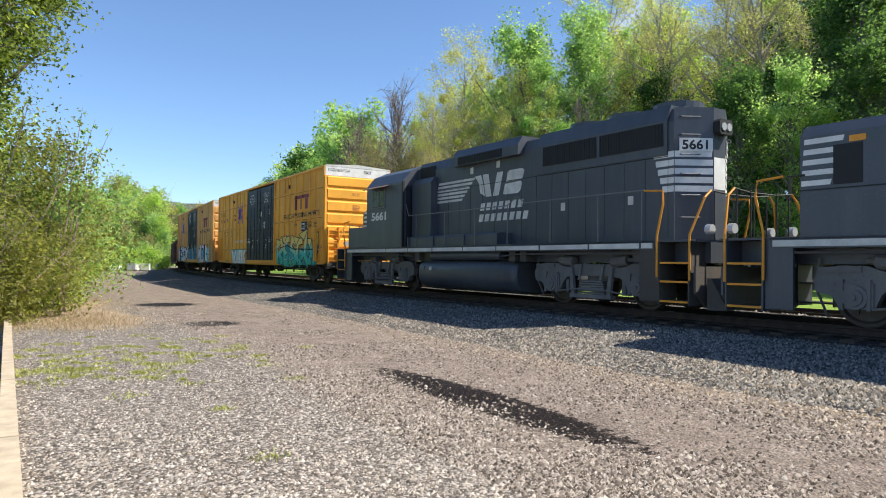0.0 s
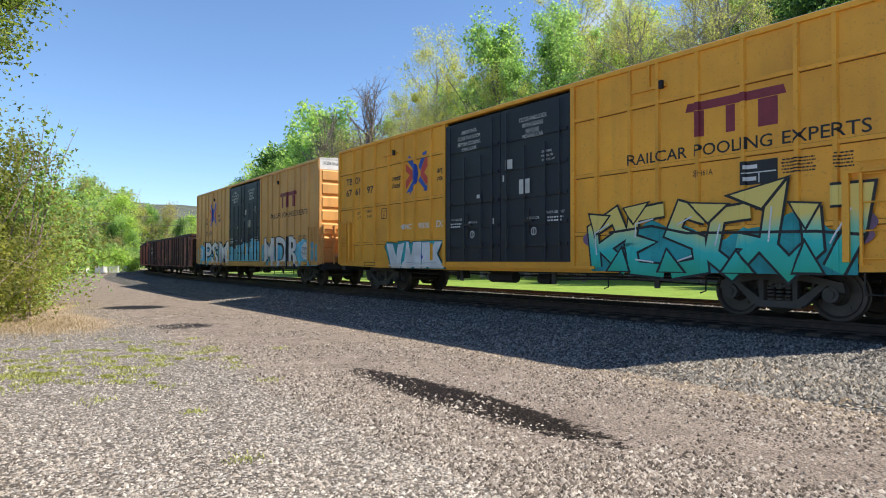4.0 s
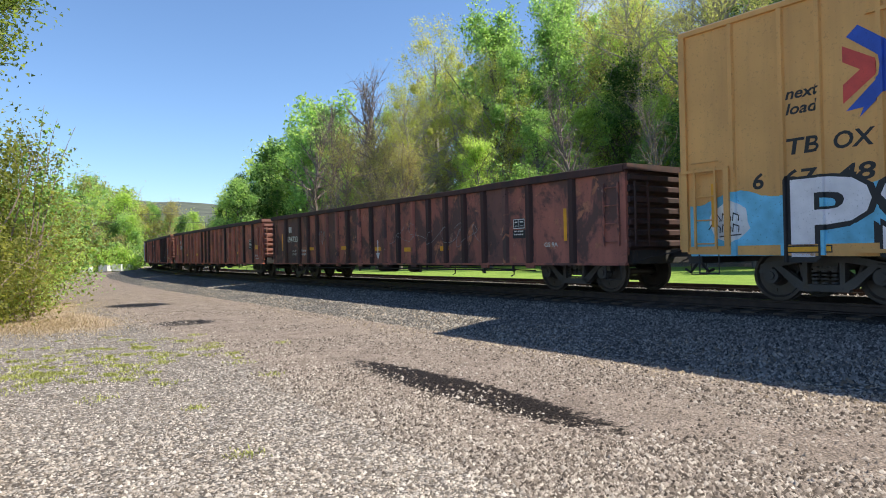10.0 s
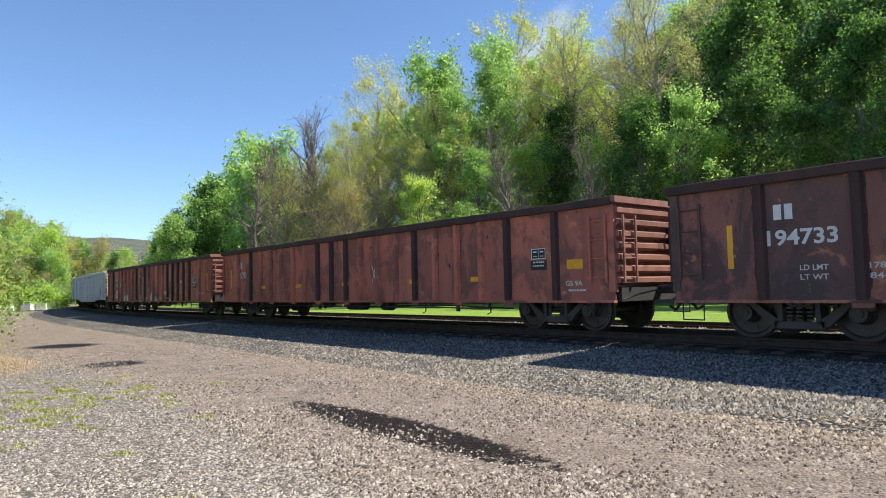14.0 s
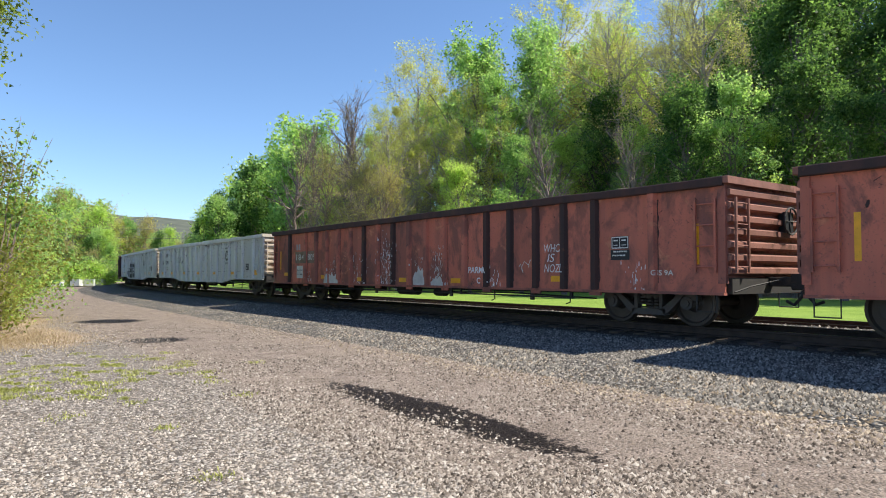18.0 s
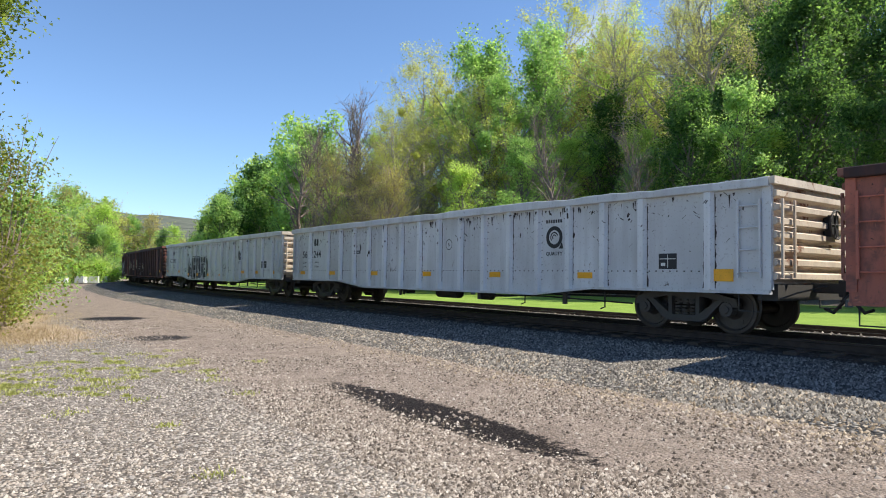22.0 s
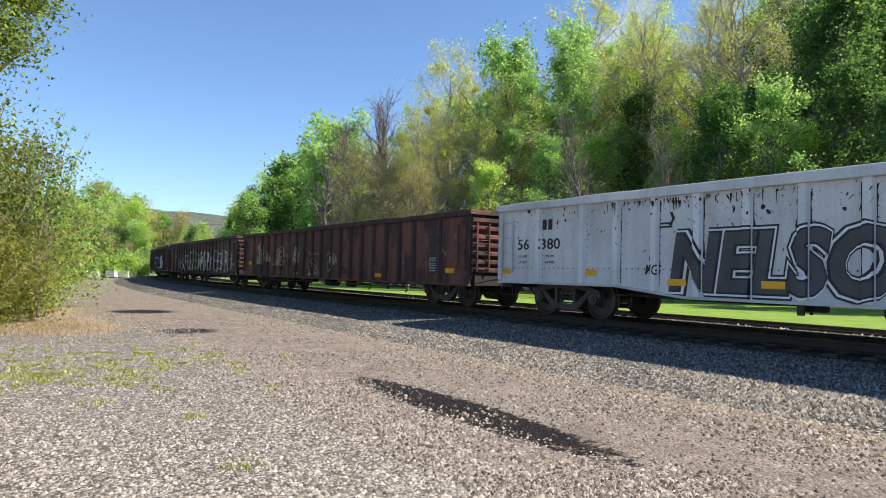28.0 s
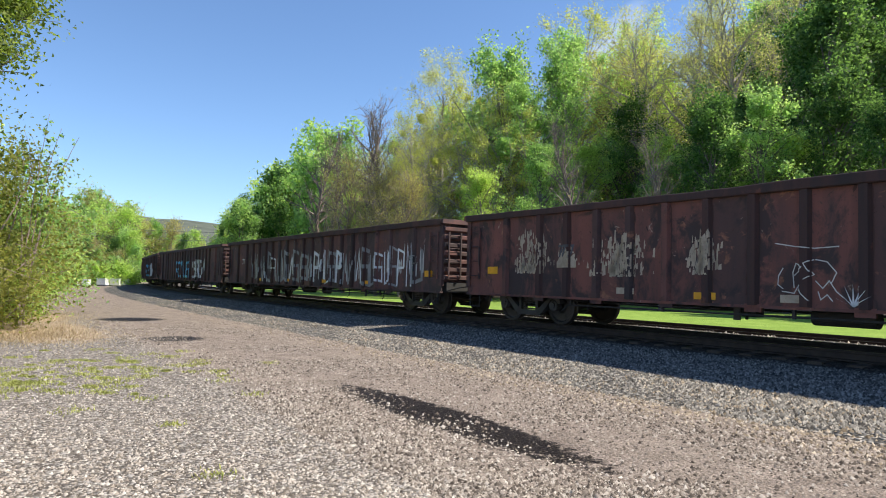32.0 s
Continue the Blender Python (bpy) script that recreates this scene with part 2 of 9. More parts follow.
M["wheel"] = mat_plain("wheel", (0.085, 0.072, 0.062), 0.55, 0.5)
M["tread"] = mat_plain("tread", (0.30, 0.29, 0.28), 0.3, 1.0)
M["white"] = mat_plain("white_paint", (0.72, 0.71, 0.67), 0.6, 0, 0.08)
M["offwhite"] = mat_plain("worn_white_paint", (0.62, 0.61, 0.56), 0.65, 0, 0.12)
M["roof_white"] = mat_plain("pale_roof_paint", (0.62, 0.61, 0.57), 0.6, 0, 0.1)
M["yellow_mark"] = mat_plain("yellow_marking", (0.86, 0.40, 0.012), 0.5, 0, 0.1)
M["rail_orange"] = mat_plain("orange_handrail", (0.75, 0.30, 0.02), 0.5, 0, 0.06)
M["ink"] = mat_plain("black_lettering", (0.018, 0.018, 0.02), 0.6)
M["maroon"] = mat_plain("maroon_lettering", (0.24, 0.03, 0.045), 0.6)
M["blue"] = mat_plain("blue_paint", (0.025, 0.085, 0.45), 0.55)
M["red"] = mat_plain("red_paint", (0.66, 0.07, 0.05), 0.55)
M["sky_spray"] = mat_plain("pale_blue_spray_paint", (0.16, 0.52, 0.72), 0.6, 0, 0.22, 1.6)
M["teal_spray"] = mat_plain("teal_spray_paint", (0.02, 0.36, 0.37), 0.6, 0, 0.25, 1.4)
M["white_spray"] = mat_plain("white_spray_paint", (0.78, 0.79, 0.79), 0.6, 0, 0.12, 2.0)
M["pink_spray"] = mat_plain("faded_pink_spray_paint", (0.84, 0.80, 0.81), 0.6, 0, 0.1, 2.0)
M["grey_spray"] = mat_plain("grey_spray_paint", (0.30, 0.30, 0.30), 0.6, 0, 0.2, 1.6)
M["plum_spray"] = mat_plain("plum_spray_paint", (0.22, 0.12, 0.20), 0.6, 0, 0.25, 2.4)
M["glass_dark"] = mat_plain("dark_window_glass", (0.02, 0.025, 0.03), 0.08, 0.0, 0.02)
M["lamp_glass"] = mat_plain("headlight_glass", (0.55, 0.56, 0.56), 0.15, 0.3, 0.02)
M["concrete"] = mat_plain("pale_concrete", (0.52, 0.42, 0.29), 0.9, 0, 0.12, 6.0)
M["white_vehicle"] = mat_plain("white_vehicle_paint", (0.8, 0.8, 0.78), 0.35, 0, 0.03)
M["wire"] = mat_plain("grey_wire", (0.10, 0.10, 0.11), 0.6)


n = Nodes("fading_spray_paint")
_z = n.t.nodes.new("ShaderNodeSeparateXYZ")
n.link(n.coord, _z.inputs[0])
_zz = n.math("ADD", _z.outputs[2], n.math("MULTIPLY", n.noise(1.1, 3), 0.7))
M["fade_spray"] = n.done(n.ramp(n.mask(_zz, 1.15, 2.3), [(0.0, (0.02, 0.42, 0.26)), (0.4, (0.03, 0.55, 0.50)), (0.62, (0.30, 0.62, 0.40)), (0.85, (0.80, 0.62, 0.16))]), 0.6)


def part(name, geo, material, parent, label=""):
    """Links one mesh as a part under a thing or a part."""
    ob = geo.ob(name, material)
    ob.parent = parent
    if label:
        ob["label"] = label
    return ob


class Geo:
    """Collects faces of one mesh."""

    def __init__(self):
        self.v, self.f = [], []

    def add(self, verts, faces):
        o = len(self.v)
        self.v += [tuple(p) for p in verts]
        self.f += [tuple(i + o for i in f) for f in faces]
        return self

    def box(self, x0, x1, y0, y1, z0, z1, c=0.0):
        """A box; c chamfers its long edges along x."""
        if c:
            ring = [(y0 + c, z0), (y1 - c, z0), (y1, z0 + c), (y1, z1 - c), (y1 - c, z1), (y0 + c, z1), (y0, z1 - c), (y0, z0 + c)]
            return self.prism_x(ring, x0, x1)
        v = [(x, y, z) for x in (x0, x1) for y in (y0, y1) for z in (z0, z1)]
        return self.add(v, [(0, 1, 3, 2), (4, 6, 7, 5), (0, 4, 5, 1), (2, 3, 7, 6), (0, 2, 6, 4), (1, 5, 7, 3)])

    def prism_x(self, ring, x0, x1):
        n = len(ring)
        v = [(x0, y, z) for y, z in ring] + [(x1, y, z) for y, z in ring]
        f = [(i, (i + 1) % n, n + (i + 1) % n, n + i) for i in range(n)]
        return self.add(v, f + [tuple(range(n - 1, -1, -1)), tuple(range(n, 2 * n))])

    def prism_y(self, ring, y0, y1):
        n = len(ring)
        v = [(x, y0, z) for x, z in ring] + [(x, y1, z) for x, z in ring]
        f = [((i + 1) % n, i, n + i, n + (i + 1) % n) for i in range(n)]
        return self.add(v, f + [tuple(range(n)), tuple(range(2 * n - 1, n - 1, -1))])

    def prism_z(self, ring, z0, z1):
        n = len(ring)
        v = [(x, y, z0) for x, y in ring] + [(x, y, z1) for x, y in ring]
        f = [(i, (i + 1) % n, n + (i + 1) % n, n + i) for i in range(n)]
        return self.add(v, f + [tuple(range(n - 1, -1, -1)), tuple(range(n, 2 * n))])

    def tube(self, pts, r, n=6, r1=None):
        """A round bar through the points, tapering to r1."""
        pts = [Vector(p) for p in pts]
        o = len(self.v)
        m = len(pts)
        for i, p in enumerate(pts):
            d = (pts[min(i + 1, m - 1)] - pts[max(i - 1, 0)]).normalized()
            a = d.orthogonal().normalized() if abs(d.z) > 0.9 else d.cross(Vector((0, 0, 1))).normalized()
            b = d.cross(a)
            rr = r if r1 is None else r + (r1 - r) * i / max(1, m - 1)
            for k in range(n):
                w = math.tau * k / n
                self.v.append(tuple(p + (a * math.cos(w) + b * math.sin(w)) * rr))
        for i in range(m - 1):
            for k in range(n):
                k2 = (k + 1) % n
                self.f.append((o + i * n + k, o + i * n + k2, o + (i + 1) * n + k2, o + (i + 1) * n + k))
        if n > 3:
            self.f.append(tuple(o + k for k in range(n - 1, -1, -1)))
            self.f.append(tuple(o + (m - 1) * n + k for k in range(n)))
        return self

    def disc_y(self, x, z, r, y0, y1, n=20):
        return self.prism_y([(x + r * math.cos(math.tau * k / n), z + r * math.sin(math.tau * k / n)) for k in range(n)], y0, y1)

    def mesh(self, name, material):
        me = bpy.data.meshes.new(name)
        me.from_pydata(self.v, [], self.f)
        me.materials.append(material)
        me.update()
        return me

    def ob(self, name, material):
        return new(name, self.mesh(name, material))


def quads_mesh(name, verts, nper, faces, material):
    """A mesh of many equal small pieces: verts (k, nper, 3) and the faces of one piece."""
    k = len(verts)
    fl = np.array(faces)
    loops = (fl[None] + (np.arange(k) * nper)[:, None, None]).reshape(-1)
    me = bpy.data.meshes.new(name)
    me.vertices.add(k * nper)
    me.vertices.foreach_set("co", verts.reshape(-1).astype(np.float32))
    me.loops.add(len(loops))
    me.loops.foreach_set("vertex_index", loops.astype(np.int32))
    nf, w = k * len(fl), fl.shape[1]
    me.polygons.add(nf)
    me.polygons.foreach_set("loop_start", (np.arange(nf) * w).astype(np.int32))
    me.polygons.foreach_set("loop_total", np.full(nf, w, np.int32))
    me.materials.append(material)
    me.update(calc_edges=True)
    return me


# ---- the line of the railway ----
RAIL_Z = 0.555                                           # top of the rails
BEND_AT = (-40.0, 0.0, 20.0, 40.0, 60.0, 80.0, 100.0, 140.0)
BEND = (0.0, 0.00015, 0.00017, -0.0005, -0.00244, -0.00389, -0.00497, -0.006)
LINE_S = np.arange(-160.0, 420.0, 1.0)
_k = np.interp(LINE_S, BEND_AT, BEND)
_i0 = int(np.argmin(abs(LINE_S)))
_th = np.concatenate([[0], np.cumsum((_k[1:] + _k[:-1]) / 2)])
LINE_TH = _th - _th[_i0] + radians(122.53)
_x = np.concatenate([[0], np.cumsum((np.cos(LINE_TH)[1:] + np.cos(LINE_TH)[:-1]) / 2)])
_y = np.concatenate([[0], np.cumsum((np.sin(LINE_TH)[1:] + np.sin(LINE_TH)[:-1]) / 2)])
LINE_X, LINE_Y = _x - _x[_i0] + 21.70, _y - _y[_i0] - 10.45


def on_line(s, lat=0.0, z=0.0):
    """The place s metres up the line and lat metres to the side of the road."""
    th = np.interp(s, LINE_S, LINE_TH)
    return Vector((np.interp(s, LINE_S, LINE_X) - math.sin(th) * lat, np.interp(s, LINE_S, LINE_Y) + math.cos(th) * lat, z))


def line_coords(x, y):
    """Arrays of places to (s, lat)."""
    x, y = np.asarray(x, float), np.asarray(y, float)
    sx, sy, ss, st = LINE_X[::4], LINE_Y[::4], LINE_S[::4], LINE_TH[::4]
    d = (x.reshape(-1, 1) - sx) ** 2 + (y.reshape(-1, 1) - sy) ** 2
    j = d.argmin(1)
    dx, dy = x.ravel() - sx[j], y.ravel() - sy[j]
    s = ss[j] + dx * np.cos(st[j]) + dy * np.sin(st[j])
    lat = -dx * np.sin(st[j]) + dy * np.cos(st[j])
    return s.reshape(x.shape), lat.reshape(x.shape)


def ground_z(x, y):
    """Height of the ground: gravel yard, the lawn beyond the line, and the wooded slope behind it."""
    s, lat = line_coords(x, y)
    z = np.zeros_like(lat)
    z = np.where(lat < 3, np.clip((3 - lat) / 6, 0, 1) * 0.22, z)
    slope = np.clip((-lat - 27) / 40, 0, 1)
    hill = slope * slope * (3 - 2 * slope) * 9.0
    hill *= np.clip((170 - s) / 60, 0, 1) * np.clip((s + 120) / 40, 0, 1)
    far = np.clip((np.hypot(x, y) - 900) / 600, 0, 1)
    return z + hill * (1 - far)


# ---- ground ----
def mat_ground():
    n = Nodes("yard_ground")
    at = n.t.nodes.new("ShaderNodeAttribute")
    at.attribute_name = "zones"
    sep = n.t.nodes.new("ShaderNodeSeparateColor")
    n.link(at.outputs["Color"], sep.inputs[0])
    dirt, grass, dry = sep.outputs[0], sep.outputs[1], sep.outputs[2]
    wet = at.outputs["Alpha"]
    stone = n.voronoi(34, "F1", "Color")
    stone_d = n.voronoi(34, "F1", "Distance")
    big, mid, fine = n.noise(0.35, 4), n.noise(2.2, 5), n.noise(55, 3)
    bw = n.t.nodes.new("ShaderNodeRGBToBW")
    n.link(stone, bw.inputs[0])
    gravel = n.ramp(bw.outputs[0], [(0.15, (0.055, 0.046, 0.038)), (0.45, (0.19, 0.163, 0.136)), (0.8, (0.46, 0.42, 0.37))])
    # dark rims round the stones: the shade between them put into the colour
    gravel = n.mix(n.mask(stone_d, 0.5, 0.8), gravel, (0.09, 0.08, 0.07))
    gravel = n.mix(n.mask(big, 0.35, 0.7), gravel, n.mix(0.35, gravel, (0.22, 0.19, 0.16)))
    earth = n.ramp(mid, [(0.3, (0.172, 0.135, 0.109)), (0.7, (0.300, 0.243, 0.200))])
    grit = n.voronoi(58, "F1", "Color")
    gb = n.t.nodes.new("ShaderNodeRGBToBW")
    n.link(grit, gb.inputs[0])
    earth = n.mix(0.55, earth, n.ramp(gb.outputs[0], [(0.15, (0.10, 0.10, 0.10)), (0.5, (0.5, 0.5, 0.5)), (0.85, (1.0, 1.0, 1.0))]), "OVERLAY")
    earth = n.mix(n.mask(n.noise(26, 4, 0.7), 0.60, 0.66), earth, (0.36, 0.31, 0.26))
    earth = n.mix(n.mask(n.noise(0.5, 5, 0.6), 0.42, 0.62), earth, n.mix(0.45, earth, (0.27, 0.22, 0.175)))
    earth = n.mix(n.mask(n.noise(18, 3), 0.58, 0.66), earth, (0.12, 0.10, 0.085))
    lawn = n.ramp(n.noise(0.8, 6), [(0.3, (0.20, 0.31, 0.05)), (0.7, (0.31, 0.42, 0.09))])
    lawn = n.mix(n.mask(fine, 0.45, 0.7), lawn, (0.15, 0.25, 0.04))
    straw = n.ramp(n.noise(30, 4, 0.6, (1, 1, 1)), [(0.3, (0.26, 0.185, 0.125)), (0.7, (0.47, 0.36, 0.255))])
    edge = n.math("MULTIPLY", n.math("SUBTRACT", mid, 0.5), 0.9)

    def soft(m, lo=0.35, hi=0.65):
        return n.mask(n.math("ADD", m, edge), lo, hi)

    c = n.mix(soft(dirt, 0.2, 0.8), gravel, earth)
    c = n.mix(soft(dry), c, straw)
    c = n.mix(soft(grass), c, lawn)
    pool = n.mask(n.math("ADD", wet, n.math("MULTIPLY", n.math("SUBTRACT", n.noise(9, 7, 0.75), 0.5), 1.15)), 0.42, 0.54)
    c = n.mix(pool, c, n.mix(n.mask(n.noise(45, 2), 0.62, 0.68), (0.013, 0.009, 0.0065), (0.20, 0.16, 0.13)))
    r = n.t.nodes.new("ShaderNodeMapRange")
    r.inputs["To Min"].default_value, r.inputs["To Max"].default_value = 0.95, 0.62
    n.link(pool, r.inputs["Value"])
    h = n.math("ADD", n.math("MULTIPLY", stone_d, -0.8), fine)
    return n.done(c, r.outputs[0], 0.0, h, 0.8, 0.025, 0.12)


def steps(fine_lo, fine_hi, step, far, growth=1.22):
    a = list(np.arange(fine_lo, fine_hi + step / 2, step))
    d, p = step, a[-1]
    while p < far:
        d *= growth
        p += d
        a.append(p)
    d, p, b = step, fine_lo, []
    while p > -far:
        d *= growth
        p -= d
        b.append(p)
    return np.array(b[::-1] + a)


gx, gy = steps(-16, 12, 0.28, 4200), steps(2, 34, 0.28, 4200)
GX, GY = np.meshgrid(gx, gy)
GS, GL = line_coords(GX, GY)
GZ = ground_z(GX, GY)
_rng = np.random.default_rng(4)


def smooth(a, lo, hi):
    t = np.clip((a - lo) / (hi - lo), 0, 1)
    return t * t * (3 - 2 * t)


def blob(cx, cy, ax, ay, turn):
    c, s_ = math.cos(radians(turn)), math.sin(radians(turn))
    u, v = (GX - cx) * c + (GY - cy) * s_, -(GX - cx) * s_ + (GY - cy) * c
    return np.clip(1.25 - np.sqrt((u / ax) ** 2 + (v / ay) ** 2), 0, 1)


dirt = smooth(GL, 3.5, 4.5) * (1 - smooth(GL, 8.8, 10.0) * (1 - smooth(GS, 40, 52)))
grass = smooth(-GL, 6.2, 7.2) + smooth(GL, 14.5, 17) * smooth(GS, 36, 44)
grass *= 1 - smooth(-GL, 25.0, 28.0)
dirt = dirt + smooth(-GL, 25.0, 28.0)
grass += 0.20 * blob(-4.6, 9.4, 1.9, 1.5, 120) + 0.20 * blob(-5.9, 11.6, 2.2, 0.9, 120)
dry = 0.9 * blob(-8.6, 17.0, 3.4, 1.5, 122) + 0.85 * blob(-12.5, 23, 6, 1.5, 120) + smooth(GL, 11.0, 12.5) * smooth(GS, 36, 40) * 0.8
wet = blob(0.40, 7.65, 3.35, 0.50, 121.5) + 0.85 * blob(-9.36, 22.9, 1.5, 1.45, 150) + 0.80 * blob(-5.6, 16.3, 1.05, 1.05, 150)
nx, ny = len(gx), len(gy)
gme = bpy.data.meshes.new("ground")
gme.vertices.add(nx * ny)
gme.vertices.foreach_set("co", np.stack([GX, GY, GZ], -1).reshape(-1).astype(np.float32))
_i = (np.arange(ny - 1)[:, None] * nx + np.arange(nx - 1)[None]).ravel()
_q = np.stack([_i, _i + 1, _i + nx + 1, _i + nx], -1)
gme.loops.add(_q.size)
gme.loops.foreach_set("vertex_index", _q.ravel().astype(np.int32))
gme.polygons.add(len(_q))
gme.polygons.foreach_set("loop_start", (np.arange(len(_q)) * 4).astype(np.int32))
gme.polygons.foreach_set("loop_total", np.full(len(_q), 4, np.int32))
gme.update(calc_edges=True)
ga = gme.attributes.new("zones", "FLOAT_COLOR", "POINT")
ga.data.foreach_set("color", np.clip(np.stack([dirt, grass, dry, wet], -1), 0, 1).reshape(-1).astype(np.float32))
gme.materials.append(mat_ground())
ground = tagged(new("ground", gme), "pale gravel yard with a brown dirt track, lawn and wooded slope", "ground", kind="structure")


# ---- ballast bed, sleepers and rails ----
def mat_ballast(name="ballast"):
    n = Nodes(name)
    cell, dist = n.voronoi(17, "F1", "Color"), n.voronoi(17, "F1", "Distance")
    bw = n.t.nodes.new("ShaderNodeRGBToBW")
    n.link(cell, bw.inputs[0])
    c = n.ramp(bw.outputs[0], [(0.1, (0.036, 0.033, 0.030)), (0.5, (0.135, 0.125, 0.112)), (0.9, (0.40, 0.37, 0.325))])
    # shade in the gaps between stones, painted as dark cell edges
    c = n.mix(n.mask(dist, 0.40, 0.65), c, (0.036, 0.034, 0.031))
    c = n.mix(n.mask(n.noise(0.6, 4), 0.5, 0.75), c, n.mix(0.4, c, (0.20, 0.16, 0.12)))
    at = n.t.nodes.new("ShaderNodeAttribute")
    at.attribute_name = "bed_dark"
    # darkens a strip of the bed at and between the rails
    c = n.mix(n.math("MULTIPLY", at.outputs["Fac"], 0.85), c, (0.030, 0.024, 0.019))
    return n.done(c, 0.9, 0, n.math("MULTIPLY", dist, -1.0), 1.0, 0.05, 0.3)


M["ballast"] = mat_ballast()
BED = ((-7.6, 0.0), (-6.4, 0.28), (-5.4, 0.29), (-4.9, 0.30), (-2.6, 0.30), (-2.25, 0.44), (-1.85, 0.50), (-1.5, 0.44), (-1.25, 0.37), (0.6, 0.36), (0.80, 0.365), (1.22, 0.36), (1.40, 0.305), (1.8, 0.285), (3.1, 0.21), (4.1, 0.13), (4.8, 0.05), (5.4, -0.04))


def bed_z(lat):
    return float(np.interp(lat, [b[0] for b in BED], [b[1] for b in BED]))


g = Geo()
bs = np.concatenate([np.arange(-140, 10, 4.0), np.arange(10, 70, 0.5), np.arange(70, 330, 3.0)])
for s in bs:
    for lat, z in BED:
        wob = noise.noise(Vector((s * 0.9, lat * 1.3, 0.0)))
        g.v.append(tuple(on_line(s, lat + 0.16 * noise.noise(Vector((s * 0.5, 3.0, lat))) * (abs(lat) > 2), z + 0.022 * wob * (abs(lat) > 1.5))))
for i in range(len(bs) - 1):
    for j in range(len(BED) - 1):
        a = i * len(BED) + j
        g.f.append((a, a + 1, a + 1 + len(BED), a + len(BED)))
# how strongly the bed is darkened, by distance to the side
BED_DARK = {-1.25: 1.0, 0.6: 1.0, 0.80: 1.0, 1.22: 1.0, 1.40: 0.9}
ballast = tagged(g.ob("ballast_bed", M["ballast"]), "grey crushed-stone ballast bed under the railway line", "ballast", kind="structure")
_bed_dark = ballast.data.attributes.new("bed_dark", "FLOAT", "POINT")
_bed_dark.data.foreach_set("value", np.array([BED_DARK.get(lat, 0.0) for s in bs for lat, z in BED], np.float32))

n = Nodes("rail_steel")
_r = n.noise(6, 4)
M["rail"] = n.done(n.ramp(_r, [(0.3, (0.028, 0.019, 0.015)), (0.7, (0.062, 0.041, 0.031))]), 0.75, 0.2, _r, 0.2, 0.005)
M["rail_top"] = mat_plain("polished_rail_head", (0.35, 0.34, 0.33), 0.25, 1.0, 0.05)
n = Nodes("creosoted_sleeper")
_g = n.noise(3, 6, 0.6, (6, 40, 40))
M["tie"] = n.done(n.ramp(_g, [(0.3, (0.040, 0.029, 0.021)), (0.75, (0.115, 0.082, 0.058))]), 0.9, 0, _g, 0.5, 0.01)

railway = tagged(new("railway_track"), "line of rusty steel rails on dark wooden sleepers", "railway track", "parallel railway lines", kind="structure")
railway_2 = tagged(new("railway_track"), "second line of dark steel rails close beyond the first", "railway track", "parallel railway lines", kind="structure")
TRACK_2 = -3.70
RAIL = ((-0.075, 0.0), (0.075, 0.0), (0.07, 0.018), (0.012, 0.035), (0.012, 0.125), (0.037, 0.135), (0.037, 0.170), (-0.037, 0.170), (-0.037, 0.135), (-0.012, 0.125), (-0.012, 0.035), (-0.07, 0.018))
rs = np.arange(-120, 320, 1.5)
for owner, mid, side in ((railway, 0.0, -1), (railway, 0.0, 1), (railway_2, TRACK_2, -1), (railway_2, TRACK_2, 1)):
    g, top = Geo(), Geo()
    rz = RAIL_Z if owner is railway else RAIL_Z - 0.07
    for s in rs:
        for y, z in RAIL:
            g.v.append(tuple(on_line(s, mid + side * 0.755 + y, rz - 0.172 + z)))
        for y in (-0.03, 0.03):
            top.v.append(tuple(on_line(s, mid + side * 0.755 + y, rz + 0.002)))
    m = len(RAIL)
    for i in range(len(rs) - 1):
        for j in range(m):
            k = (j + 1) % m
            g.f.append((i * m + j, i * m + k, (i + 1) * m + k, (i + 1) * m + j))
        top.f.append((i * 2, i * 2 + 1, i * 2 + 3, i * 2 + 2))
    part("rail", g, M["rail"], owner)
    part("rail_head", top, M["rail_top"], owner, "polished running surface")

# sleepers one by one where the line passes the yard, spring clips at each rail
tg = Geo().box(-1.3, 1.3, -0.115, 0.115, -0.19, 0.0, 0.012)
tg.box(-0.94, -0.58, -0.09, 0.09, 0.0, 0.014).box(0.58, 0.94, -0.09, 0.09, 0.0, 0.014)
tie_me = tg.mesh("sleeper", M["tie"])
cg = Geo()
for side in (-1, 1):
    for off in ((0.115,) if side < 0 else (-0.115, 0.115)):
        x = side * 0.755 + off
        cg.tube([(x - 0.03, -0.06, 0.02), (x, -0.02, 0.055), (x + 0.03, 0.03, 0.035), (x, 0.06, 0.02)], 0.011, 5)
M["clip"] = mat_plain("galvanised_clip", (0.55, 0.54, 0.51), 0.4, 0.5)
clip_me = cg.mesh("rail_fastening", M["clip"])
rng = random.Random(11)
k = 0
for s in np.arange(2.0, 330, 0.6):
    p0, th = on_line(s, rng.uniform(-0.03, 0.03), RAIL_Z - 0.172 - 0.006), float(np.interp(s, LINE_S, LINE_TH))
    m = Matrix.Translation(p0) @ Matrix.Rotation(th - math.pi / 2 + rng.uniform(-0.015, 0.015), 4, "Z")
    if s < 92:
        for nm, me in (("sleeper", tie_me), ("rail_fastening", clip_me)):
            o = new(nm, me)
            o.parent = railway
            o.matrix_basis = m
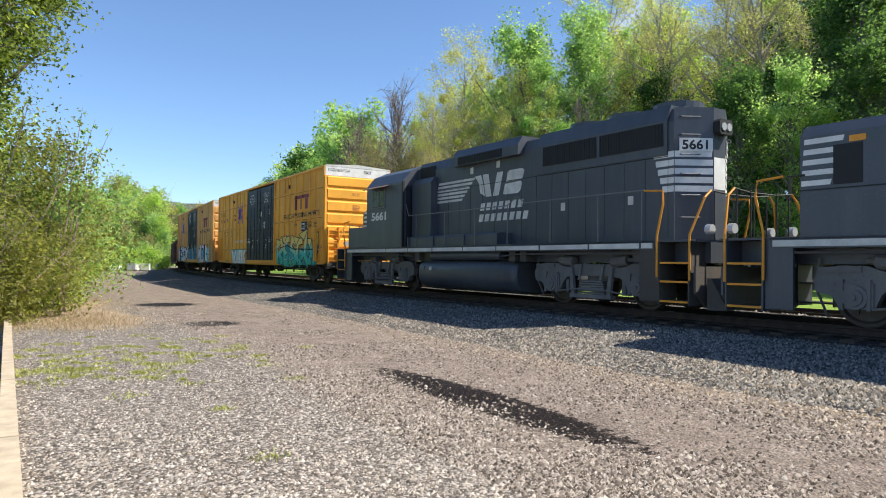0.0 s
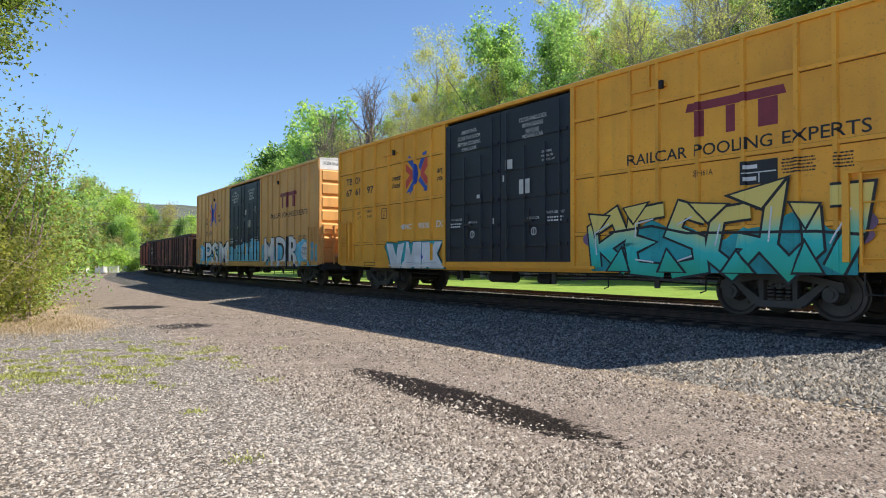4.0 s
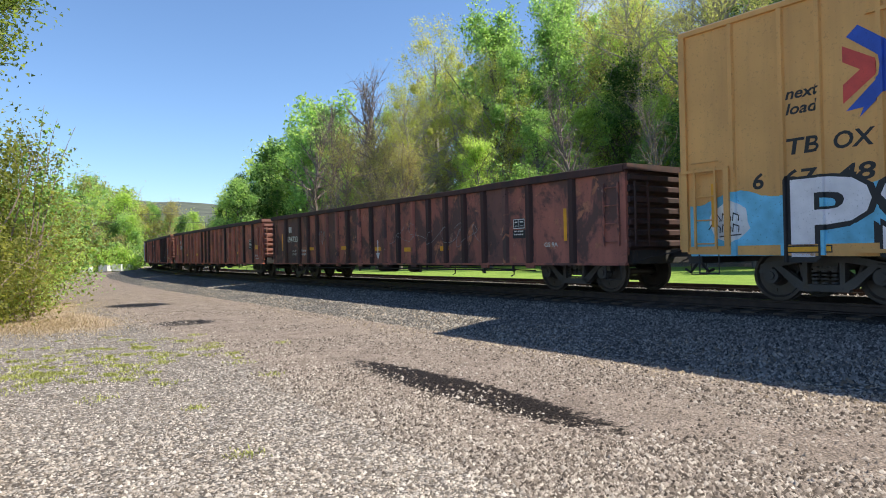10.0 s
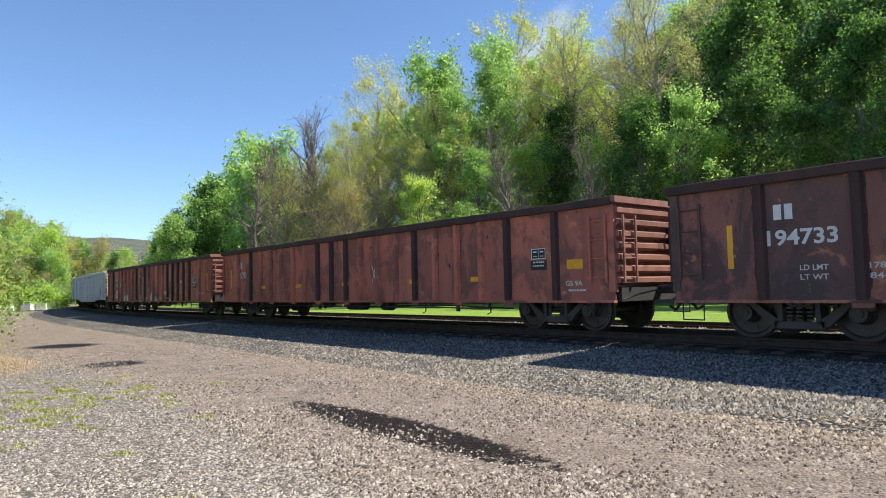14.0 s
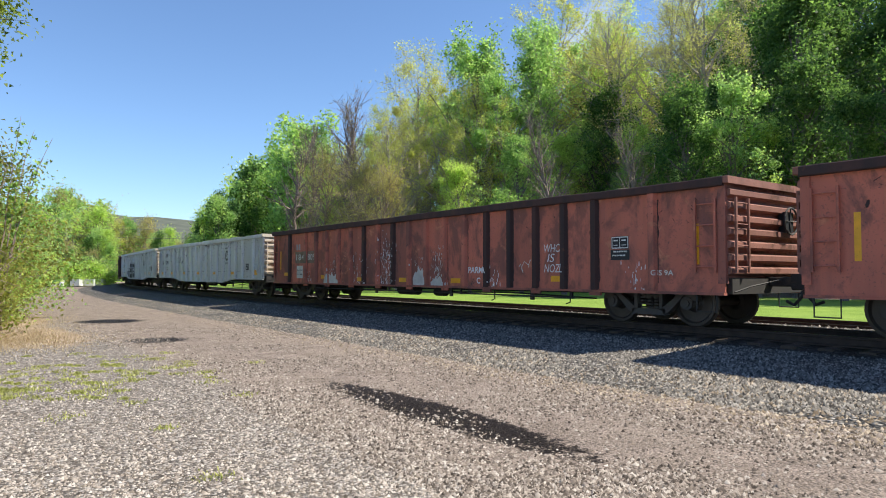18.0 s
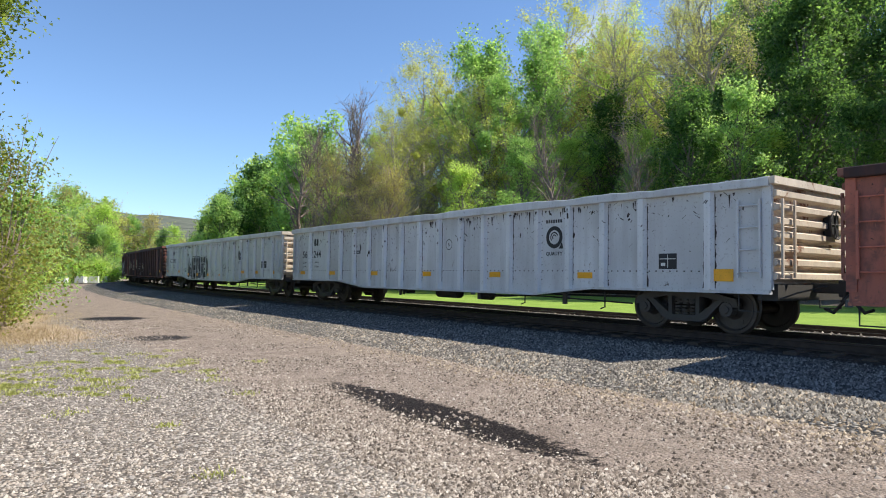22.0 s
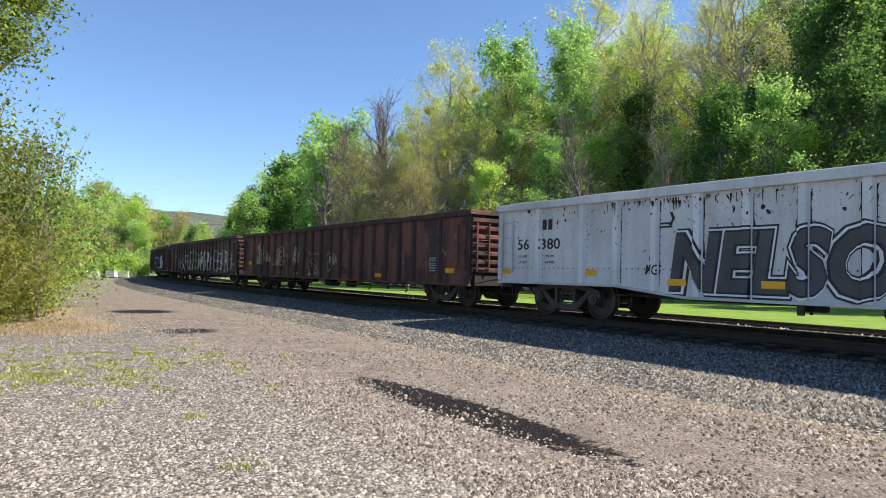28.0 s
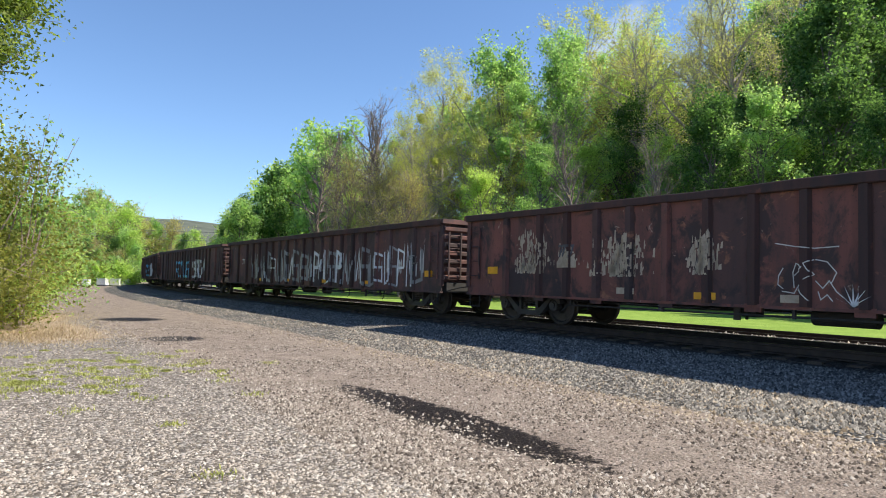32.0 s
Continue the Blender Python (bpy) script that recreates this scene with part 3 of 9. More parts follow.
for s in np.arange(12.0, 64, 0.6):
    th = float(np.interp(s, LINE_S, LINE_TH))
    m = Matrix.Translation(on_line(s, TRACK_2 + rng.uniform(-0.03, 0.03), RAIL_Z - 0.248)) @ Matrix.Rotation(th - math.pi / 2 + rng.uniform(-0.015, 0.015), 4, "Z")
    for nm, me in (("sleeper", tie_me), ("rail_fastening", clip_me)):
        o = new(nm, me)
        o.parent = railway_2
        o.matrix_basis = m
far_t = Geo()
for s in list(np.arange(92, 320, 0.6)) + list(np.arange(-100, 2, 0.6)):
    c = on_line(s, 0, RAIL_Z - 0.178)
    th = float(np.interp(s, LINE_S, LINE_TH))
    a, b = Vector((-math.sin(th), math.cos(th), 0)) * 1.3, Vector((math.cos(th), math.sin(th), 0)) * 0.115
    far_t.add([c + a + b, c + a - b, c - a - b, c - a + b, c + a + b - Vector((0, 0, .1)), c + a - b - Vector((0, 0, .1)), c - a - b - Vector((0, 0, .1)), c - a + b - Vector((0, 0, .1))],
              [(0, 1, 2, 3), (0, 4, 5, 1), (2, 6, 7, 3), (1, 5, 6, 2), (3, 7, 4, 0)])
tagged(part("far_sleepers", far_t, M["tie"], railway), kind="stuff")


# ---- loose stones ----
def mat_stones(name, cols):
    n = Nodes(name)
    c = n.ramp(n.island(), [(i / (len(cols) - 1), c) for i, c in enumerate(cols)])
    return n.done(c, 0.95, 0, n.noise(60, 2), 0.3, 0.004, 0.15)


OCTA = np.array([(1, 0, 0), (0, 1, 0), (-1, 0, 0), (0, -1, 0), (0, 0, 1), (0, 0, -1)], float)
OCTA_F = [(0, 1, 4), (1, 2, 4), (2, 3, 4), (3, 0, 4)]


def stones(name, pts, lo, hi, material, label, flat=0.6, seed=1):
    """Loose angular stones lying at the places pts."""
    r = np.random.default_rng(seed)
    k = len(pts)
    sz = lo + (hi - lo) * r.random(k) ** 1.8
    sh = OCTA[None] * (0.6 + 0.7 * r.random((k, 6, 1))) + r.normal(0, 0.18, (k, 6, 3))
    a = r.random(k) * math.tau
    c, s_ = np.cos(a), np.sin(a)
    x = sh[..., 0] * c[:, None] - sh[..., 1] * s_[:, None]
    y = sh[..., 0] * s_[:, None] + sh[..., 1] * c[:, None]
    v = np.stack([x, y, sh[..., 2] * flat], -1) * sz[:, None, None] + pts[:, None]
    v[:, :4, 2] -= sz[:, None] * 0.3
    return tagged(new(name, quads_mesh(name, v, 6, OCTA_F, material)), label, "stones", kind="stuff")


M["stone_pale"] = mat_stones("pale_gravel_stones", [(0.07, 0.058, 0.048), (0.20, 0.166, 0.131), (0.345, 0.292, 0.238), (0.46, 0.40, 0.335), (0.63, 0.57, 0.49)])
M["stone_dirt"] = mat_stones("brown_grit_stones", [(0.045, 0.036, 0.029), (0.10, 0.081, 0.066), (0.185, 0.152, 0.124), (0.28, 0.235, 0.195), (0.46, 0.41, 0.35)])
M["stone_tan"] = mat_stones("tan_foot_stones", [(0.09, 0.068, 0.046), (0.22, 0.17, 0.115), (0.33, 0.265, 0.19), (0.50, 0.42, 0.32)])
M["stone_ballast"] = mat_stones("ballast_stones", [(0.04, 0.036, 0.031), (0.10, 0.091, 0.080), (0.165, 0.151, 0.132), (0.24, 0.22, 0.19), (0.40, 0.365, 0.31)])


def near_yard(k, r0, r1, b0, b1, l0, l1, seed):
    """Places on the open yard, thickest at its near corner, within a strip beside the line."""
    r = np.random.default_rng(seed)
    d, b = r0 * (r1 / r0) ** r.random(k * 3), np.radians(b0 + (b1 - b0) * r.random(k * 3))
    x, y = d * np.sin(b), d * np.cos(b)
    s, l = line_coords(x, y)
    keep = (l > l0) & (l < l1)
    return x[keep][:k], y[keep][:k], l[keep][:k], r


def bed_height(l):
    return np.interp(l, [b[0] for b in BED], [b[1] for b in BED])


x, y, l, r = near_yard(64000, 2.8, 24, -46, 30, 8.2, 13.2, 1)
keep = r.random(len(x)) < np.clip((l - 7.9) / 1.6, 0.12, 1)
stones("gravel_stones", np.stack([x, y, 0 * x], -1)[keep], 0.008, 0.026, M["stone_pale"], "pale crushed gravel lying loose over the yard", 0.62, 3)
x, y, l, r = near_yard(75000, 3.2, 24, -34, 48, 4.9, 9.8, 5)
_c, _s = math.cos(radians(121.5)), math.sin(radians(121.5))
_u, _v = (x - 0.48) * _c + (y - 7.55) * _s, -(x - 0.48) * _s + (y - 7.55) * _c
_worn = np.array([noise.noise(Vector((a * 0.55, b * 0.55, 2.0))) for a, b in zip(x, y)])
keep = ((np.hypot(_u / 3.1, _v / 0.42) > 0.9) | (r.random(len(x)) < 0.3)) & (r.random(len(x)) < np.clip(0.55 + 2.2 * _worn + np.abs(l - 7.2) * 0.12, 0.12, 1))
stones("grit_stones", np.stack([x, y, 0 * x], -1)[keep], 0.010, 0.034, M["stone_dirt"], "small brown grit scattered over the dirt track", 0.68, 6)
x, y, l, r = near_yard(75000, 8.5, 55, -22, 48, 1.42, 5.3, 7)
stones("ballast_stones", np.stack([x, y, bed_height(l)], -1), 0.020, 0.044, M["stone_ballast"], "angular grey ballast stones on the bed's shoulder", 0.72, 8)
x, y, l, r = near_yard(9000, 14, 60, -18, 48, -2.5, -1.35, 27)
stones("ballast_stones", np.stack([x, y, bed_height(l)], -1), 0.022, 0.050, M["stone_ballast"], "grey ballast stones heaped between the two tracks", 0.8, 28)
x, y, l, r = near_yard(20000, 7.0, 45, -22, 48, 3.7, 6.1, 17)
keep = r.random(len(x)) < np.clip((6.4 - l) / 1.2, 0.15, 1)
stones("foot_gravel", np.stack([x, y, np.maximum(bed_height(l), 0)], -1)[keep], 0.012, 0.042, M["stone_tan"], "tan gravel spilled along the foot of the ballast", 0.7, 18)

# concrete edging along the yard
g = Geo()
for i, s in enumerate(np.arange(6.0, 37.0, 3.0)):
    q = [on_line(s + a, 12.68 + b) for a, b in ((0.01, -0.07), (2.985, -0.07), (2.985, 0.07), (0.01, 0.07))]
    g.prism_z([(v.x, v.y) for v in q][::-1], -0.02, 0.11)
kerb = tagged(g.ob("kerb", M["concrete"]), "sun-bleached pale concrete kerb along the gravel", "kerb", kind="structure")


# ---- the train ----
# Each vehicle's own space: x forward, camera-side wall at negative y, z = 0 on the rail heads.
def letters(body, height, bold=0.0, shear=0.0, width=None, gap=1.0):
    """The flat mesh of some words, cap height in metres, from x = 0, z = 0."""
    cu = bpy.data.curves.new("words", "FONT")
    cu.body, cu.size, cu.offset, cu.shear, cu.space_character = body, height / 0.70, bold, shear, gap
    cu.resolution_u = 3
    ob = bpy.data.objects.new("words", cu)
    me = bpy.data.meshes.new_from_object(ob)
    v = [(p.co.x, 0.0, p.co.y) for p in me.vertices]
    f = [tuple(p.vertices) for p in me.polygons]
    bpy.data.objects.remove(ob)
    bpy.data.meshes.remove(me)
    g = Geo()
    if not v:
        return g
    x0, x1 = min(p[0] for p in v), max(p[0] for p in v)
    k = width / (x1 - x0) if width else 1.0
    return g.add([((p[0] - x0) * k, 0, p[2]) for p in v], f)


def sheet(*polys):
    """Flat painted shapes: polygons of (x, z)."""
    g = Geo()
    for ring in polys:
        g.add([(x, 0, z) for x, z in ring], [tuple(range(len(ring)))])
    return g


def paint(name, geo, x, z, y, material, parent, label="", ribs=(), half=0.05, depth=0.0):
    """Lays a flat painting on the camera-side wall at y, stepping it over the ribs there."""
    bm = bmesh.new()
    vs = [bm.verts.new((p[0] + x, y, p[2] + z)) for p in geo.v]
    for f in geo.f:
        try:
            bm.faces.new([vs[i] for i in f])
        except ValueError:
            pass
    lo, hi = min(p[0] for p in geo.v) + x, max(p[0] for p in geo.v) + x
    for r in ribs:
        for e in (r - half - 0.012, r - half, r + half, r + half + 0.012):
            if lo < e < hi:
                bmesh.ops.bisect_plane(bm, geom=bm.verts[:] + bm.edges[:] + bm.faces[:], plane_co=(e, 0, 0), plane_no=(1, 0, 0))
    for v in bm.verts:
        if any(abs(v.co.x - r) < half + 0.005 for r in ribs):
            v.co.y = y - depth
    bmesh.ops.recalc_face_normals(bm, faces=bm.faces[:])
    bm.verts.index_update()
    group = list(range(len(bm.verts)))

    def root(i):
        while group[i] != i:
            group[i] = group[group[i]]
            i = group[i]
        return i

    for e in bm.edges:
        group[root(e.verts[0].index)] = root(e.verts[1].index)
    roots = sorted({root(f.verts[0].index) for f in bm.faces})
    many = len(roots) > 12 or name not in ("graffiti", "emblem", "lettering", "small_print")
    first = None
    for q in ([None] if many else roots):
        faces = [f for f in bm.faces if q is None or root(f.verts[0].index) == q]
        keep = sorted({v.index for f in faces for v in f.verts})
        at = {v: i for i, v in enumerate(keep)}
        bm.verts.ensure_lookup_table()
        me = bpy.data.meshes.new(name)
        me.from_pydata([tuple(bm.verts[v].co) for v in keep], [], [tuple(at[v.index] for v in f.verts) for f in faces])
        me.materials.append(material)
        ob = new(name, me)
        ob.parent = parent
        if label:
            ob["label"] = label
        if len(roots) > 12 and name in ("graffiti", "emblem", "lettering", "small_print"):
            tagged(ob, label, kind="stuff")
        first = first or ob
    bm.free()
    return first


def bars(x, z, w, h, rows, seed=0, step=None):
    """Lines of small unreadable lettering as plain bars."""
    r = random.Random(seed)
    out = []
    for i in range(rows):
        zz = z - i * (step or h * 1.7)
        xx = x + r.uniform(0, w * 0.1)
        end = x + w * r.uniform(0.85, 1.0)
        while xx < end:
            q = min(r.uniform(0.5, 1.6) * h * 1.6, end - xx)
            out.append([(xx, zz), (xx + q, zz), (xx + q, zz + h), (xx, zz + h)])
            xx += q + h * 0.5
    return sheet(*out)


# running gear, shared by the freight cars
def ring_pts(r, n=24):
    return [(r * math.cos(math.tau * k / n), r * math.sin(math.tau * k / n)) for k in range(n)]


def wheelset_mesh(r, name):
    g = Geo()
    for sgn in (-1, 1):
        y = sgn * 0.755
        prof = ((0.0, 0.10), (r * 0.30, 0.095), (r * 0.42, 0.03), (r * 0.80, 0.02), (r * 0.88, 0.065), (r * 1.0, 0.055), (r * 1.0, -0.03), (r + 0.025, -0.045), (r + 0.02, -0.07), (r * 0.86, -0.075), (r * 0.8, -0.02), (r * 0.4, -0.03), (0.12, -0.06))
        n = 28
        o = len(g.v)
        for rr, yy in prof:
            for k in range(n):
                g.v.append((rr * math.cos(math.tau * k / n), y + sgn * yy, rr * math.sin(math.tau * k / n)))
        for i in range(len(prof) - 1):
            for k in range(n):
                k2 = (k + 1) % n
                q = (o + i * n + k, o + i * n + k2, o + (i + 1) * n + k2, o + (i + 1) * n + k)
                g.f.append(q if sgn < 0 else q[::-1])
    g.tube([(0, -0.72, 0), (0, 0.72, 0)], 0.085, 12)
    g.tube([(0, -1.02, 0), (0, -0.86, 0)], 0.075, 10)
    g.tube([(0, 1.02, 0), (0, 0.86, 0)], 0.075, 10)
    # three cast bosses on each wheel plate
    for sgn in (-1, 1):
        for k in range(3):
            a = math.tau * k / 3
            g.tube([(0.6 * r * math.cos(a), sgn * 0.77, 0.6 * r * math.sin(a)), (0.6 * r * math.cos(a), sgn * 0.80, 0.6 * r * math.sin(a))], 0.035, 6)
    return g.mesh(name, M["wheel"])


WHEEL_R, LOCO_R = 0.457, 0.508
wheel_me = wheelset_mesh(WHEEL_R, "wheelset")
loco_wheel_me = wheelset_mesh(LOCO_R, "wheelset")


def side_frame():
    """Cast side frame of a three-piece freight truck with its two window openings."""
    g = Geo()
    for y0, y1 in ((-1.06, -0.90), (0.90, 1.06)):
        g.prism_y([(-1.12, 0.50), (-1.08, 0.66), (-0.80, 0.72), (-0.42, 0.80), (0.42, 0.80), (0.80, 0.72), (1.08, 0.66), (1.12, 0.50), (0.98, 0.50), (0.86, 0.60), (0.40, 0.68), (-0.40, 0.68), (-0.86, 0.60), (-0.98, 0.50)], y0, y1)
        g.prism_y([(-0.84, 0.62), (-0.70, 0.62), (-0.32, 0.34), (-0.36, 0.22), (-0.48, 0.26)], y0, y1)
        g.prism_y([(0.84, 0.62), (0.48, 0.26), (0.36, 0.22), (0.32, 0.34), (0.70, 0.62)], y0, y1)
        g.box(-0.40, 0.40, y0, y1, 0.20, 0.32)
        g.box(-0.34, -0.26, y0, y1, 0.30, 0.70).box(0.26, 0.34, y0, y1, 0.30, 0.70)
        out = y0 - 0.02 if y0 < 0 else y1 + 0.02
        for x in (-0.16, 0.0, 0.16):
            for k in range(5):
                g.prism_z([(x + 0.065 * math.cos(math.tau * q / 8), (y0 + y1) / 2 + 0.065 * math.sin(math.tau * q / 8)) for q in range(8)], 0.33 + 0.065 * k, 0.365 + 0.065 * k)
        for x in (-0.89, 0.89):
            g.disc_y(x, WHEEL_R, 0.135, min(y0, out), max(y1, out), 12)
            g.disc_y(x, WHEEL_R, 0.075, min(y0, out) - 0.03, max(y1, out) + 0.03, 8)
    g.box(-0.20, 0.20, -0.98, 0.98, 0.55, 0.74)
    g.box(-0.62, -0.52, -0.86, 0.86, 0.40, 0.52).box(0.52, 0.62, -0.86, 0.86, 0.40, 0.52)
    g.prism_z(ring_pts(0.22, 12), 0.74, 0.80)
    return g.mesh("bogie", M["truck_grey"])


frame_me = side_frame()


def bogie(parent, x, mesh=None, wheels=((-0.89, WHEEL_R), (0.89, WHEEL_R)), wmesh=None):
    b = new("bogie", mesh or frame_me)
    b.parent = parent
    b.matrix_basis = pose(x, 0, 0)
    for wx, r in wheels:
        w = new("wheelset", wmesh or wheel_me)
        w.parent = b
        w.matrix_basis = pose(wx, 0, r)
        w["rolls"] = r
    return b


cg = Geo()
cg.box(-0.1, 0.55, -0.075, 0.075, -0.09, 0.09, 0.02).box(0.5, 0.72, -0.14, 0.10, -0.15, 0.15, 0.03).box(0.60, 0.80, -0.15, -0.06, -0.13, 0.13)
cg.tube([(0.55, 0.2, 0.05), (0.62, 0.22, -0.25), (0.78, 0.20, -0.42), (0.95, 0.12, -0.36)], 0.03, 6)
coupler_me = cg.mesh("coupler", M["steel_dark"])


def coupler(parent, x, sgn, z=0.88):
    c = new("coupler", coupler_me)
    c.parent = parent
    c.matrix_basis = pose(x, 0, z, 0, 0, 0 if sgn > 0 else 180)


def ladder(parent, x, y, z0, z1, w, mat, face, rungs):
    """Side ladder (face 'y') or end ladder (face 'x')."""
    g = Geo()
    for k in range(rungs):
        z = z0 + (z1 - z0) * k / (rungs - 1)
        a, b = ((x - w / 2, y, z), (x + w / 2, y, z)) if face == "y" else ((x, y - w / 2, z), (x, y + w / 2, z))
        g.tube([a, b], 0.013, 5)
    for q in (-1, 1):
        a = (x + q * w / 2, y) if face == "y" else (x, y + q * w / 2)
        g.box(a[0] - 0.02, a[0] + 0.02, a[1] - 0.02, a[1] + 0.02, z0 - 0.1, z1 + 0.1)
    return part("ladder", g, mat, parent)


def brake_wheel(parent, x, y, z, r):
    """Hand-brake wheel with a round rim and four spokes on its gear box."""
    box = part("hand_brake", Geo().box(x - 0.17, x - 0.03, y - 0.15, y + 0.15, z - 0.22, z + 0.18), M["steel_black"], parent)
    g = Geo().tube([(x, y + r * a, z + r * b) for a, b in ring_pts(1.0, 18) + [(1.0, 0.0)]], 0.02, 6)
    for a, b in ring_pts(1.0, 4):
        g.tube([(x - 0.03, y, z), (x, y + r * a, z + r * b)], 0.014, 5)
    part("wheel", g, M["steel_dark"], box)


def under_gear(parent, length, z, seed):
    """Brake cylinder, reservoir, valves, levers and rods hung under the floor and centre sill."""
    r = random.Random(seed)
    part("centre_sill", Geo().box(-length / 2 + 0.2, length / 2 - 0.2, -0.2, 0.2, z + 0.02, z + 0.3), M["steel_dark"], parent)
    x = r.uniform(-1.2, 0.4)
    part("brake_reservoir", Geo().tube([(x - 0.55, -0.7, z - 0.10), (x - 0.45, -0.7, z - 0.10), (x + 0.35, -0.7, z - 0.10), (x + 0.45, -0.7, z - 0.10)], 0.15, 12).box(x - 0.3, x - 0.22, -0.74, -0.66, z, z + 0.2).box(x + 0.15, x + 0.23, -0.74, -0.66, z, z + 0.2), M["steel_dark"], parent)
    part("brake_cylinder", Geo().tube([(x + 1.3, -0.6, z - 0.12), (x + 1.75, -0.6, z - 0.12)], 0.14, 10).tube([(x + 1.75, -0.6, z - 0.12), (x + 2.3, -0.6, z - 0.12)], 0.03, 6), M["steel_dark"], parent)
    part("brake_lever", Geo().box(x + 2.26, x + 2.34, -1.15, -0.2, z - 0.14, z - 0.10), M["steel_dark"], parent)
    x = x - r.uniform(1.4, 2.2)
    part("valve", Geo().box(x, x + 0.28, -1.0, -0.72, z - 0.16, z + 0.1).box(x - 0.16, x, -0.95, -0.78, z - 0.10, z + 0.02).tube([(x + 0.14, -1.0, z - 0.05), (x + 0.14, -1.06, z - 0.2)], 0.03, 6), M["steel_dark"], parent)
    part("brake_rigging", Geo().tube([(-length * 0.33, -1.05, z - 0.02), (-length * 0.2, -1.1, z - 0.06), (x, -0.95, z - 0.06)], 0.018, 5), M["steel_dark"], parent)
    part("brake_rigging", Geo().tube([(x + 4.0, -1.12, z - 0.10), (length * 0.2, -1.1, z - 0.06), (length * 0.33, -0.9, z - 0.14)], 0.018, 5), M["steel_dark"], parent)
    part("train_pipe", Geo().tube([(-length * 0.45, -0.45, z + 0.0), (-1.0, -0.42, z - 0.05), (length * 0.45, -0.45, z + 0.0)], 0.025, 6), M["steel_dark"], parent)
    for q in (0.30, 0.17, -0.30):
        part("hanger", Geo().tube([(length * q, -1.1, z + 0.1), (length * q, -1.1, z - 0.24), (length * q - 0.12, -1.1, z - 0.28)], 0.018, 5), M["steel_dark"], parent)
    for q in (-0.12, 0.08, 0.24):
        part("bracket", Geo().box(length * q, length * q + 0.12, -1.2, -1.16, z - 0.22, z + 0.1), M["truck_grey"], parent)


BOX_L, BOX_TOP, BOX_Y, BOX_RIB = 18.55, 5.09, 1.52, 0.055


def boxcar(label, mat, cross, ribs):
    """Tall double-door boxcar."""
    c = tagged(new("boxcar"), label, "boxcar", "cars of the freight train")
    L, Y, T = BOX_L / 2, BOX_Y, BOX_TOP
    for s in (-1, 1):
        # wall in three stretches: two panelled ends, door bay between
        for a, b in ((-L, -2.45), (2.45, L)):
            part("side_wall", Geo().box(a, b, min(s * Y, s * (Y - 0.08)), max(s * Y, s * (Y - 0.08)), 0.98, T - 0.10), mat, c)
        part("side_sill", Geo().prism_y([(-L + 0.1, 0.86), (-L + 2.9, 0.80), (-2.8, 0.76), (2.8, 0.76), (L - 2.9, 0.80), (L - 0.1, 0.86), (L, 1.0), (-L, 1.0)], min(s * (Y + 0.012), s * (Y - 0.05)), max(s * (Y + 0.012), s * (Y - 0.05))), mat, c)
        part("roof_edge", Geo().box(-L, L, min(s * (Y + 0.05), s * (Y - 0.1)), max(s * (Y + 0.05), s * (Y - 0.1)), T - 0.12, T - 0.02, 0.01), mat, c)
        y0, y1 = min(s * Y, s * (Y + BOX_RIB)), max(s * Y, s * (Y + BOX_RIB))
        for x in ribs:
            part("side_post", Geo().prism_z([(x - 0.055, s * Y), (x - 0.035, s * (Y + BOX_RIB)), (x + 0.035, s * (Y + BOX_RIB)), (x + 0.055, s * Y)][::s], 1.0, T - 0.12), mat, c)
        for x in (-L + 0.06, -2.52, 2.52, L - 0.06):
            part("corner_post", Geo().box(x - 0.06, x + 0.06, y0, y1, 0.9, T - 0.12), mat, c)
        if cross:
            for z in (1.62, 2.91, 4.19):
                for a, b in ((-L + 0.1, -2.5), (2.5, L - 0.1)):
                    belt = part("side_belt", Geo().box(a, b, min(s * Y, s * (Y + 0.042)), max(s * Y, s * (Y + 0.042)), z - 0.035, z + 0.035), mat, c)
                    # shade above and below the belt, painted as thin brown strips
                    part("grime_line", Geo().box(a, b, min(s * (Y - 0.01), s * (Y + 0.003)), max(s * (Y - 0.01), s * (Y + 0.003)), z - 0.052, z - 0.036).box(a, b, min(s * (Y - 0.01), s * (Y + 0.003)), max(s * (Y - 0.01), s * (Y + 0.003)), z + 0.036, z + 0.046), M["belt_shade"], belt, "thin brown shade line painted along the belt")
        # pair of plug doors
        for a, b in ((-2.43, -0.01), (0.01, 2.43)):
            d = part("door", Geo().box(a, b, min(s * (Y + 0.04), s * (Y - 0.04)), max(s * (Y + 0.04), s * (Y - 0.04)), 1.0, T - 0.22), M["door_navy"], c, "dark navy plug door")
            for z in (1.42, 1.95, 2.62, 3.35, 4.08):
                part("door_belt", Geo().box(a + 0.06, b - 0.06, min(s * (Y + 0.04), s * (Y + 0.075)), max(s * (Y + 0.04), s * (Y + 0.075)), z - 0.04, z + 0.04), M["door_navy"], d)
            for x, zt in ((a + 0.28, T - 0.3), (a + 0.95, 3.86), (b - 0.75, 3.86), (b - 0.28, T - 0.3)):
                part("lock_bar", Geo().tube([(x, s * (Y + 0.10), 1.05), (x, s * (Y + 0.10), zt)], 0.022, 6), M["door_navy"], d)
                for z in (1.38, 2.58):
                    part("bar_guide", Geo().box(x - 0.05, x + 0.05, min(s * (Y + 0.07), s * (Y + 0.125)), max(s * (Y + 0.07), s * (Y + 0.125)), z, z + 0.08), M["steel_dark"], d)
